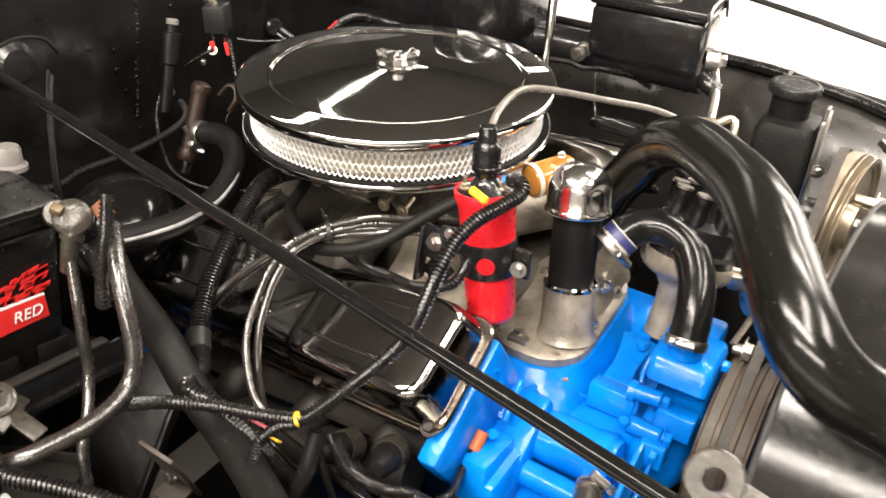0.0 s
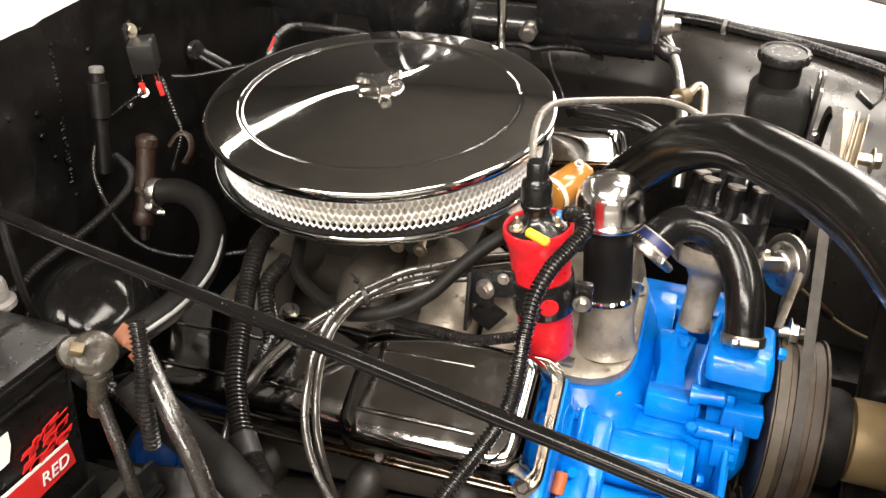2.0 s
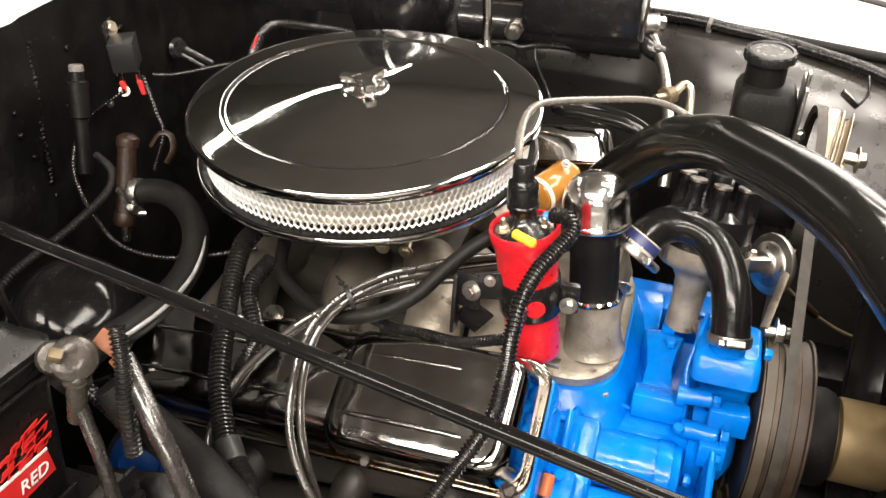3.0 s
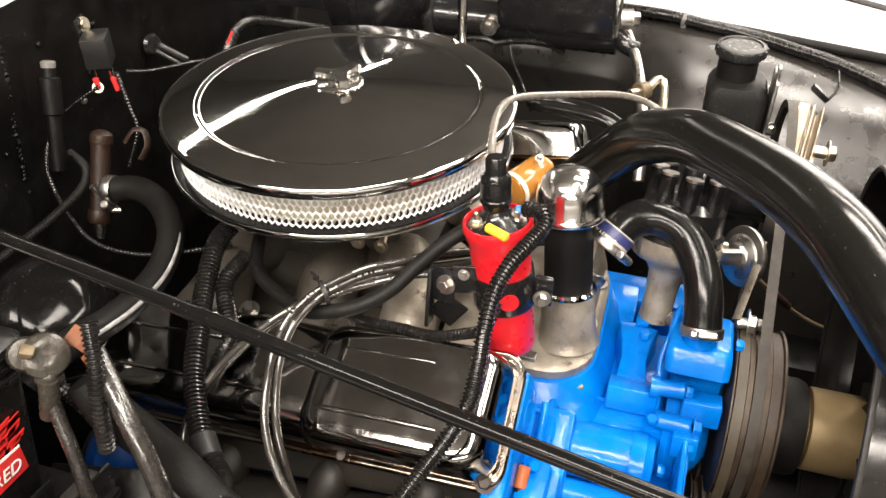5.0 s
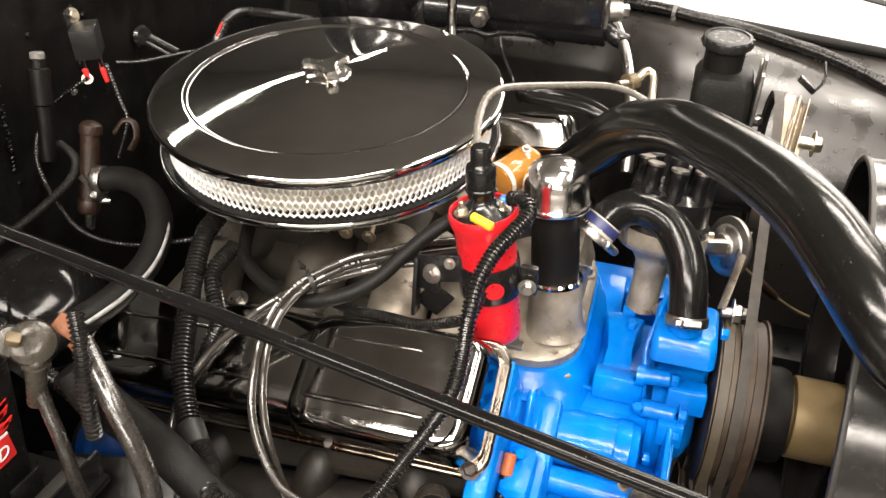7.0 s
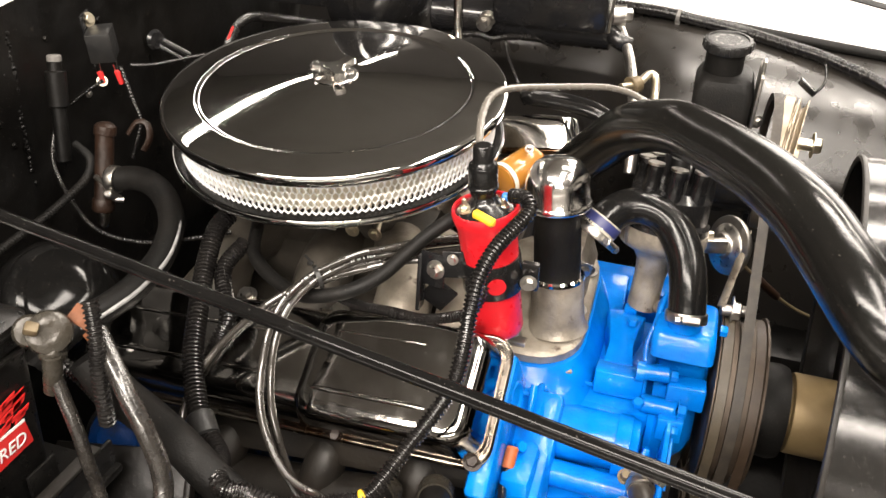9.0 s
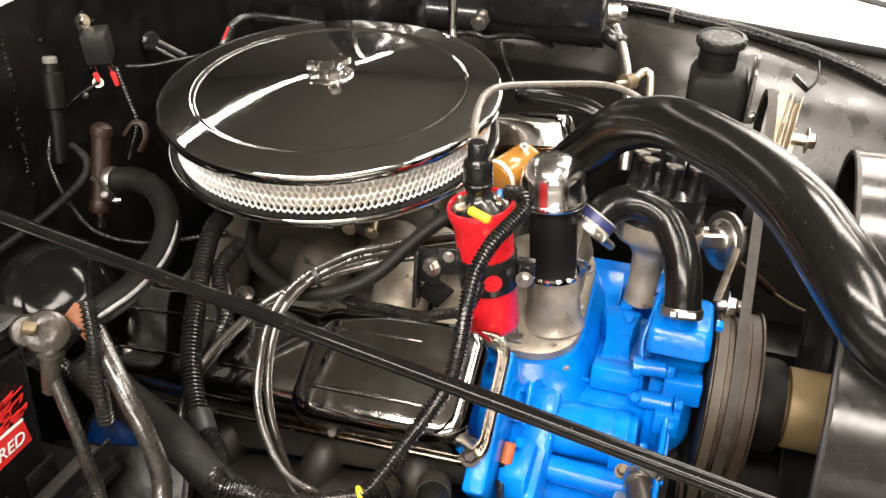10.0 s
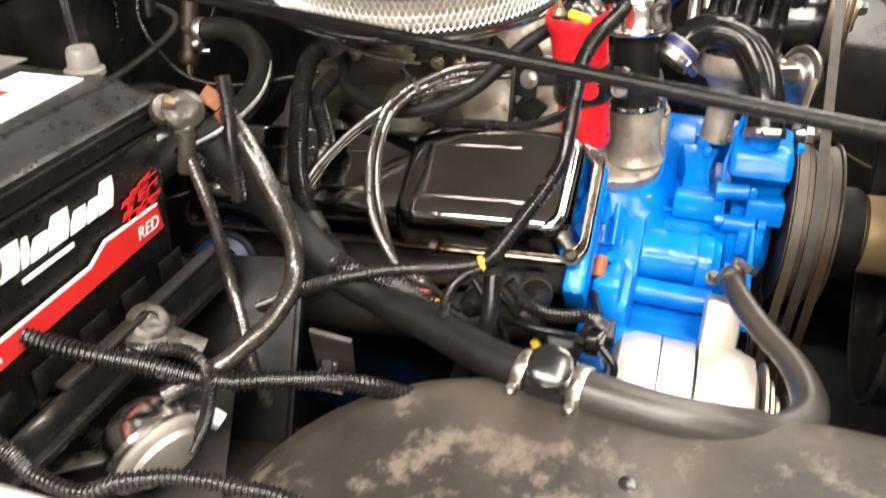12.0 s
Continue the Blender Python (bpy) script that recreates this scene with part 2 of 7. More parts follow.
# unseen wall and ceiling tones, set by the light they bounce and reflect
BOUNCE_WALL = mat("pale_bounce_wall", (0.44, 0.425, 0.40), 0.7, 0.0, (0.36, 0.35, 0.33), 2, 0.7, 0.2, 40)
CEILING = mat("grey_unseen_ceiling", (0.14, 0.133, 0.123), 0.8, 0.0, (0.10, 0.095, 0.088), 2, 0.7, 0.2, 40)
WALL = mat("dark_unseen_wall", (0.085, 0.08, 0.076), 0.8, 0.0, (0.07, 0.066, 0.06), 2, 0.7, 0.2, 40)


# ---- shape helpers ----
class Shape:
    """Vertices and faces of one mesh, added to piece by piece."""

    def __init__(self):
        self.v, self.f = [], []

    def add(self, verts, faces):
        k = len(self.v)
        self.v += [tuple(p) for p in verts]
        self.f += [tuple(i + k for i in f) for f in faces]
        return self

    def box(self, centre, size, turn=None, bevel=0.002, seg=2, taper=None):
        bm = bmesh.new()
        bmesh.ops.create_cube(bm, size=1.0)
        for v in bm.verts:
            s = taper if taper and v.co.z > 0 else 1.0
            v.co = Vector((v.co.x * size[0] * s, v.co.y * size[1] * s, v.co.z * size[2]))
        if bevel:
            bmesh.ops.bevel(bm, geom=bm.edges[:], offset=min(bevel, min(size) * 0.45), segments=seg, affect="EDGES", profile=0.5)
        m = Matrix.Translation(centre) @ (turn.to_4x4() if turn else Matrix())
        bm.verts.index_update()
        self.add([m @ v.co for v in bm.verts], [[v.index for v in f.verts] for f in bm.faces])
        bm.free()
        return self

    def lathe(self, profile, origin=(0, 0, 0), axis=(0, 0, 1), seg=32, closed=True):
        """Turns (radius, height) rows about an axis."""
        q = Vector((0, 0, 1)).rotation_difference(Vector(axis).normalized())
        o, rows = Vector(origin), []
        verts, faces = [], []
        for r, h in profile:
            if r < 1e-6:
                rows.append([len(verts)])
                verts.append(o + q @ Vector((0, 0, h)))
            else:
                rows.append(list(range(len(verts), len(verts) + seg)))
                verts += [o + q @ Vector((r * math.cos(a), r * math.sin(a), h)) for a in (2 * math.pi * i / seg for i in range(seg))]
        for a, b in zip(rows, rows[1:]):
            for i in range(seg):
                j = (i + 1) % seg
                if len(a) == 1 and len(b) == 1:
                    continue
                if len(a) == 1:
                    faces.append((a[0], b[j], b[i])[::-1])
                elif len(b) == 1:
                    faces.append((a[i], a[j], b[0]))
                else:
                    faces.append((a[i], a[j], b[j], b[i]))
        if closed:
            if len(rows[0]) > 1:
                faces.append(tuple(reversed(rows[0])))
            if len(rows[-1]) > 1:
                faces.append(tuple(rows[-1]))
        return self.add(verts, faces)

    def rod(self, a, b, r, r2=None, seg=20, edge=0.0015):
        a, b = Vector(a), Vector(b)
        length, r2 = (b - a).length, r if r2 is None else r2
        e = min(edge, length * 0.3, r * 0.4, r2 * 0.4)
        return self.lathe([(0, 0), (r - e, 0), (r, e), (r2, length - e), (r2 - e, length), (0, length)], a, b - a, seg)

    def sweep(self, points, radius, seg=14, step=0.006, ribs=0.0, rib_depth=0.24, ends=True, flat=1.0):
        """A hose along a smooth curve through points; ribs: the pitch of a corrugated one."""
        line = smooth(points, step if not ribs else ribs / 4)
        rad = []
        for k in range(len(line)):
            f = k / max(len(line) - 1, 1)
            r = radius(f) if callable(radius) else radius
            rad.append(r * (1 - rib_depth * (k % 4 >= 2)) if ribs else r)
        t = (line[1] - line[0]).normalized()
        side = t.orthogonal().normalized()
        verts, faces = [], []
        for k, p in enumerate(line):
            t = (line[min(k + 1, len(line) - 1)] - line[max(k - 1, 0)]).normalized()
            side = (side - t * side.dot(t)).normalized()
            up = t.cross(side)
            verts += [p + (side * math.cos(a) + up * flat * math.sin(a)) * rad[k] for a in (2 * math.pi * i / seg for i in range(seg))]
        for k in range(len(line) - 1):
            for i in range(seg):
                j = (i + 1) % seg
                faces.append((k * seg + i, k * seg + j, (k + 1) * seg + j, (k + 1) * seg + i))
        if ends:
            faces.append(tuple(reversed(range(seg))))
            faces.append(tuple(range((len(line) - 1) * seg, len(line) * seg)))
        return self.add(verts, faces)

    def loft(self, rows, place, corner=6, close=True):
        """Stacks rounded rectangles (x0, x1, u0, u1, corner radius, height); place maps (x, u, w) into the world."""
        verts, faces, n = [], [], 4 * (corner + 1)
        for x0, x1, u0, u1, r, w in rows:
            for cx, cu, a0 in ((x1 - r, u1 - r, 0), (x0 + r, u1 - r, 90), (x0 + r, u0 + r, 180), (x1 - r, u0 + r, 270)):
                for i in range(corner + 1):
                    a = radians(a0 + 90 * i / corner)
                    verts.append(place(cx + r * math.cos(a), cu + r * math.sin(a), w))
        for k in range(len(rows) - 1):
            for i in range(n):
                j = (i + 1) % n
                faces.append((k * n + i, k * n + j, (k + 1) * n + j, (k + 1) * n + i))
        if close:
            faces.append(tuple(reversed(range(n))))
            faces.append(tuple(range((len(rows) - 1) * n, len(rows) * n)))
        return self.add(verts, faces)

    def bolt(self, at_, axis, r=0.006, h=0.006, washer=True):
        """A hexagon head on a washer."""
        a = Vector(axis).normalized()
        if washer:
            self.lathe([(0, 0), (r * 1.5, 0), (r * 1.5, 0.0012), (0, 0.0012)], at_, a, 20)
        p = Vector(at_) + a * 0.001
        self.lathe([(0, 0), (r, 0), (r, h * 0.8), (r * 0.82, h), (0, h)], p, a, 6)
        return self

    def mesh(self, name, material, sharp=38):
        me = bpy.data.meshes.new(name)
        me.from_pydata([tuple(p) for p in self.v], [], self.f)
        me.validate()
        bm = bmesh.new()
        bm.from_mesh(me)
        bmesh.ops.recalc_face_normals(bm, faces=bm.faces[:])
        bm.to_mesh(me)
        bm.free()
        me.polygons.foreach_set("use_smooth", [True] * len(me.polygons))
        me.set_sharp_from_angle(angle=radians(sharp))
        me.materials.append(material)
        return me


def smooth(points, step):
    """A Catmull-Rom curve through the points, cut into even steps."""
    p = [Vector(q) for q in points]
    p = [2 * p[0] - p[1]] + p + [2 * p[-1] - p[-2]]
    fine = []
    for k in range(1, len(p) - 2):
        a, b, c, d = p[k - 1:k + 3]
        for i in range(24):
            t = i / 24
            fine.append(0.5 * ((2 * b) + (c - a) * t + (2 * a - 5 * b + 4 * c - d) * t * t + (3 * b - a - 3 * c + d) * t ** 3))
    fine.append(p[-2])
    out, left = [fine[0]], step
    for a, b in zip(fine, fine[1:]):
        span = (b - a).length
        while span > left:
            a = a + (b - a) * (left / span)
            out.append(a)
            span, left = (b - a).length, step
        left -= span
    if (out[-1] - fine[-1]).length < step * 0.5 and len(out) > 2:
        out[-1] = fine[-1]
    else:
        out.append(fine[-1])
    return out


def thing(name, base, label, category, group="", kind=""):
    ob = new(name)
    ob.location = base
    ob.empty_display_size = 0.02
    return tagged(ob, label, category, group, kind)


def part(name, shape, material, parent, label="", sharp=38):
    ob = new(name, shape.mesh(name, material, sharp))
    ob.parent = parent
    if parent.type == "EMPTY":
        ob.matrix_parent_inverse = Matrix.Translation(parent.location).inverted()
    return tagged(ob, label)


def single(name, shape, material, label, category, group="", kind="", sharp=38):
    return tagged(new(name, shape.mesh(name, material, sharp)), label, category, group, kind)


def hose(name, points, radius, material, label, category, group="", **kw):
    return single(name, Shape().sweep(points, radius, **kw), material, label, category, group)


def clamp_on(parent, at_, axis, r, width=0.012, screw=(0, 0, 1)):
    """A worm-drive clamp round a hose, with its screw housing."""
    a = Vector(axis).normalized()
    o = Vector(at_) - a * width / 2
    band = Shape().lathe([(r - 0.0006, 0), (r + 0.0012, 0), (r + 0.0018, width * 0.15), (r + 0.0018, width * 0.85), (r + 0.0012, width), (r - 0.0006, width)], o, a, 32, False)
    c = part("clamp", band, STEEL, parent, "steel worm-drive hose clamp")
    s = Vector(screw)
    s = (s - a * s.dot(a)).normalized()
    tangent = a.cross(s)
    p = Vector(at_) + s * (r + 0.005)
    sc = Shape().rod(p - tangent * 0.011, p + tangent * 0.008, 0.0045, seg=12)
    sc.bolt(p + tangent * 0.008, tangent, 0.0045, 0.005, False)
    part("clamp_screw", sc, STEEL, c)
    return c

# ---- the place round the vehicle: unseen walls toned to shape its light ----
def slab(name, centre, size, material, label):
    return single(name, Shape().box(centre, size, bevel=0.0), material, label, "room", kind="structure")


slab("floor", (0.3, 0.3, -0.05), (7.0, 7.0, 0.1), FLOOR, "grey concrete workshop floor")
slab("ceiling", (0.3, 0.3, 2.85), (7.2, 7.2, 0.1), CEILING, "unseen grey ceiling, toned for what the chrome mirrors")
# black sheet added to hide the lit floor and stand in for deep shade
slab("bay_dark_sheet", (0.25, 0.0, 0.29), (1.15, 1.30, 0.02), SHADED_BLACK, "added black sheet keeping the bottom of the bay dark")
slab("wall_north", (0.3, 3.85, 1.4), (7.2, 0.1, 2.8), WALL, "unseen dark wall added to keep the chrome dark")
slab("wall_south", (0.3, -3.25, 1.4), (7.2, 0.1, 2.8), BOUNCE_WALL, "unseen pale wall added to bounce light")
slab("wall_east", (3.85, 0.3, 1.4), (0.1, 7.0, 2.8), BOUNCE_WALL, "unseen pale wall added to bounce light")
slab("wall_west", (-3.25, 0.3, 1.4), (0.1, 7.0, 2.8), WALL, "unseen dark wall added to keep the chrome dark")


def sheet(grid, thick=0.0025):
    """A bent panel with thickness from rows of points."""
    s, rows, cols = Shape(), len(grid), len(grid[0])
    n = rows * cols
    verts = [Vector(p) for row in grid for p in row]
    nor = [Vector() for _ in verts]
    faces = []
    for i in range(rows - 1):
        for j in range(cols - 1):
            q = (i * cols + j, i * cols + j + 1, (i + 1) * cols + j + 1, (i + 1) * cols + j)
            faces.append(q)
            d = (verts[q[2]] - verts[q[0]]).cross(verts[q[3]] - verts[q[1]])
            for k in q:
                nor[k] += d
    back = [v - d.normalized() * thick for v, d in zip(verts, nor)]
    rim = [(i, i + 1) for i in range(cols - 1)] + [((rows - 1) * cols + i + 1, (rows - 1) * cols + i) for i in range(cols - 1)]
    rim += [((i + 1) * cols, i * cols) for i in range(rows - 1)] + [(i * cols + cols - 1, (i + 1) * cols + cols - 1) for i in range(rows - 1)]
    s.add(verts + back, faces + [tuple(k + n for k in reversed(f)) for f in faces] + [(b, a, a + n, b + n) for a, b in rim])
    return s


# firewall: a pressed black panel with a few shallow dents, holes and a raised rib
def firewall():
    grid = []
    for i in range(57):
        z = 0.35 + 0.774 * i / 56
        row = []
        for j in range(97):
            y = -0.80 + 1.60 * j / 96
            x = -0.345 - 0.02 * max(0.0, min(1.0, (0.72 - z) / 0.06))
            d = math.hypot(y + 0.20, z - 1.01)
            x += 0.012 * max(0.0, 1 - abs(d - 0.05) / 0.014) + 0.006 * (d < 0.04)
            d2 = math.hypot((y + 0.17) * 1.2, z - 0.90)
            x += 0.012 * max(0.0, 1 - max(0, d2 - 0.06) / 0.02)
            x += 0.005 * max(0.0, 1 - abs(y + 0.085) / 0.008) * (z > 0.9)
            x += 0.004 * max(0.0, 1 - abs(z - 0.965 - 0.1 * y) / 0.006) * (y < -0.1) + 0.006 * max(0.0, 1 - abs(y - 0.135) / 0.010) * (z > 0.8)
            row.append((x + 0.0016 * noise.noise((y * 14, z * 14, 3)), y, z))
        grid.append(row)
    fw = thing("firewall", (-0.345, 0, 0.35), "black painted pressed steel firewall with dents and plugs", "firewall", kind="structure")
    part("panel", sheet(grid), SHADED_BLACK, fw)
    part("upper_panel", Shape().box((-0.352, -0.4835, 1.17), (0.012, 0.633, 0.16), bevel=0.004), SHADED_BLACK, fw)
    for y, z, r in ((-0.115, 1.04, 0.003), (-0.118, 1.015, 0.0035), (-0.11, 0.985, 0.003), (-0.09, 1.06, 0.003), (-0.02, 1.072, 0.0032),
                    (-0.125, 0.955, 0.003), (-0.15, 1.05, 0.003), (-0.10, 0.93, 0.003), (0.07, 1.06, 0.004), (0.045, 1.01, 0.004)):
        part("plug", Shape().lathe([(0, 0), (r, 0), (r, 0.0015), (r * 0.7, 0.003), (0, 0.003)], (-0.345, y, z), (1, 0, 0), 14), SHADED_BLACK, fw)
    for y, z in ((0.055, 1.065), (0.02, 0.985), (-0.04, 0.96)):
        part("screw", Shape().bolt((-0.345, y, z), (1, 0, 0), 0.0032, 0.003), STEEL, fw)
    rng = random.Random(8)
    seam = Shape()
    for k in range(34):
        f = k / 33
        r = 0.0020 + 0.0025 * rng.random()
        c = Vector((-0.343, -0.073 - 0.030 * f + 0.004 * rng.random(), 1.098 - 0.150 * f))
        seam.lathe([(0, -r * 0.6), (r * 0.8, -r * 0.3), (r, 0), (r * 0.7, r * 0.5), (0, r * 0.7)], c, (1, rng.random() - 0.5, rng.random() - 0.5), 8)
    part("seam_sealer", seam, SHADED_BLACK, fw, "lumpy black seam sealer")
    return fw


firewall()

# white cowl above the firewall
cowl = [[(-0.350 - 0.02 * k - 0.014 * (k > 0), y, 1.111 + (0.010, 0.014, 0.010, -0.002, -0.02)[k]) for y in (-0.165, 0.0, 0.2, 0.4, 0.85)] for k in range(5)]
single("cowl", sheet(cowl, 0.003), WHITE, "white painted cowl edge above the firewall", "cowl", kind="structure")
cowl_back = Shape().box((-0.80, 0, 0.90), (0.66, 1.7, 0.36), bevel=0.03)
single("cowl_top", cowl_back, WHITE, "white painted cowl top and windscreen base", "cowl", kind="structure")


# inner fender on the far side: black sheet, with the wheel arch swelling into the bay
def far_inner_fender():
    grid = []
    for i in range(41):
        f = i / 40
        row = []
        for j in range(61):
            x = -0.34 + 1.24 * j / 60
            f0, f1 = max(0.0, min(1.0, (x - 0.235) / 0.105)), max(0.0, min(1.0, (x - 0.70) / 0.20))
            arch = 0.25 + 0.75 * f0 * f0 * (3 - 2 * f0) * (1 - f1 * f1 * (3 - 2 * f1))
            top_y, top_z = 0.655 - 0.05 * max(0, x), 0.938 - 0.07 * max(0, x - 0.2)
            out = 0.03 + 0.17 * arch
            a = f * math.pi / 2
            y = top_y - 0.01 - out * math.sin(a) - 0.03 * f
            z = top_z - 0.012 - (0.10 + 0.10 * arch) * (1 - math.cos(a)) - 0.55 * max(0.0, f - 0.75) / 0.25
            row.append((x, y + 0.002 * noise.noise((x * 9, z * 9, 1)), z))
        grid.append(row)
    single("inner_fender", sheet(grid), BODY_BLACK, "glossy black inner fender with wheel arch bulge", "inner fender", kind="structure", sharp=60)


far_inner_fender()

# far fender: white top, a dark strip and white beyond, fitted to the view
FENDER_X = [-0.42 + 0.142 * k for k in range(11)]


def lip_at(x):
    return 0.652 - 0.05 * max(0, x), 0.938 - 0.07 * max(0, x - 0.2)


def dark_line_at(x):
    """The dark line, placed to fit the camera's view, nears the lip towards the nose."""
    return 1.020 - 0.36 * x, 0.937 - 0.07 * max(0, x - 0.2)


far_lip = [[(x, lip_at(x)[0] + dy, lip_at(x)[1] + dz) for x in FENDER_X] for dy, dz in ((0.0, 0.0), (0.004, 0.008), (0.02, 0.011))]
far_lip += [[(x, lip_at(x)[0] + f * (dark_line_at(x)[0] - lip_at(x)[0]), lip_at(x)[1] + dz) for x in FENDER_X] for f, dz in ((0.35, 0.014), (0.75, 0.013), (0.97, 0.009), (1.0, 0.0))]
single("fender", sheet(far_lip, 0.003), WHITE, "white painted front fender top along the bay", "fender", kind="structure", sharp=60)
far_side = [[(x, dark_line_at(x)[0] + dy, dark_line_at(x)[1] + dz) for x in FENDER_X] for dy, dz in ((0.027, -0.008), (0.029, 0.004), (0.045, 0.008), (0.20, 0.010), (0.36, 0.004), (0.40, -0.04), (0.42, -0.4))]
single("outer_white_panel", sheet(far_side, 0.003), WHITE, "white panel beyond the dark line of the fender", "fender", kind="structure", sharp=60)
seam = [[(x, dark_line_at(x)[0] + dy, dark_line_at(x)[1] + dz) for x in FENDER_X] for dy, dz in ((-0.003, -0.006), (0.0015, 0.010), (0.014, 0.0125), (0.0255, 0.011), (0.028, -0.006))]
single("fender_dark_strip", sheet(seam, 0.003), RUBBER_DULL, "black strip along the dark line of the fender", "seal", kind="structure")
edge_seal = Shape().sweep([(x, 0.640 - 0.05 * max(0, x), 0.936 - 0.07 * max(0, x - 0.2)) for x in (-0.32, 0, 0.2, 0.6, 0.95)], 0.008, seg=10, step=0.04)
single("fender_edge_seal", edge_seal, RUBBER_DULL, "black rubber strip along the fender lip", "seal", kind="structure")


# near inner fender: dusty black arch below the battery side, and the white fender lip
def near_inner_fender():
    grid = []
    for i in range(31):
        f = i / 30
        row = []
        for j in range(61):
            x = -0.10 + 1.0 * j / 60
            y = -0.72 + 0.31 * f
            far = (abs(x - 0.45) / 0.40) ** 3.6 + (abs(y + 0.75) / 0.33) ** 3.6
            z = 0.888 - 0.015 * min(far, 1.0) ** 2 - 0.14 * max(0.0, min(1.2, far - 0.85)) ** 1.3 - 0.02 * max(0.0, x - 0.45)
            row.append((x, y, z + 0.003 * noise.noise((x * 12, y * 12, 5))))
        grid.append(row)
    low = [[(p[0], p[1] + 0.004, p[2] - 0.2) for p in grid[-1]], [(p[0], p[1] + 0.01, 0.45) for p in grid[-1]]]
    fender = thing("inner_fender", (0.4, -0.6, 0.45), "dusty matt black inner fender arch under the hoses", "inner fender", kind="structure")
    part("arch", sheet(grid + low), DUSTY, fender, sharp=60)
    for x, y, z in ((0.31, -0.525, 0.884), (0.17, -0.60, 0.886), (0.45, -0.56, 0.887)):
        part("drain_plug", Shape().lathe([(0, 0), (0.008, 0), (0.008, 0.002), (0.005, 0.0035), (0, 0.003)], (x, y, z), (0, 0.05, 1), 16), BLACK_GLOSS, fender)


near_inner_fender()
near_lip = [[(x, -0.724 + 0.036 * (x > -0.07) + dy, 0.955 + dz) for x in (-0.9, -0.4, -0.080, -0.055, 0.04, 0.5, 1.0)]
            for dy, dz in ((0.03, -0.05), (0.02, -0.01), (0.012, 0.0), (-0.02, 0.003), (-0.2, 0.0), (-0.24, -0.03), (-0.26, -0.4))]
single("fender_near", sheet(near_lip, 0.003), WHITE, "white painted front fender lip on the battery side", "fender", kind="structure", sharp=60)

# radiator support and radiator close the front of the bay
sup = thing("radiator_support", (0.78, 0, 0.35), "black painted radiator support panel", "radiator support", kind="structure")
part("panel", Shape().box((0.80, 0, 0.72), (0.03, 1.36, 0.6), bevel=0.006), BODY_BLACK, sup)
part("top_rail", Shape().box((0.79, 0, 1.03), (0.09, 1.36, 0.03), bevel=0.008), BODY_BLACK, sup)
rad = thing("radiator", (0.72, 0, 0.4), "black painted radiator with brass tank behind the fan", "radiator")
part("core", Shape().box((0.72, 0, 0.70), (0.05, 0.62, 0.50), bevel=0.003), SHADED_BLACK, rad)
part("top_tank", Shape().box((0.715, 0, 0.985), (0.07, 0.62, 0.06), bevel=0.015), BLACK_GLOSS, rad)
part("neck", Shape().rod((0.655, -0.235, 0.985), (0.70, -0.235, 0.975), 0.022), STEEL, rad)
frame_pan = Shape().box((0.2, -0.36, 0.45), (1.2, 0.09, 0.14), bevel=0.01).box((0.2, 0.36, 0.45), (1.2, 0.09, 0.14), bevel=0.01)
single("chassis_rail", frame_pan, SHADED_BLACK, "dull black chassis rails under the engine", "chassis", kind="structure")


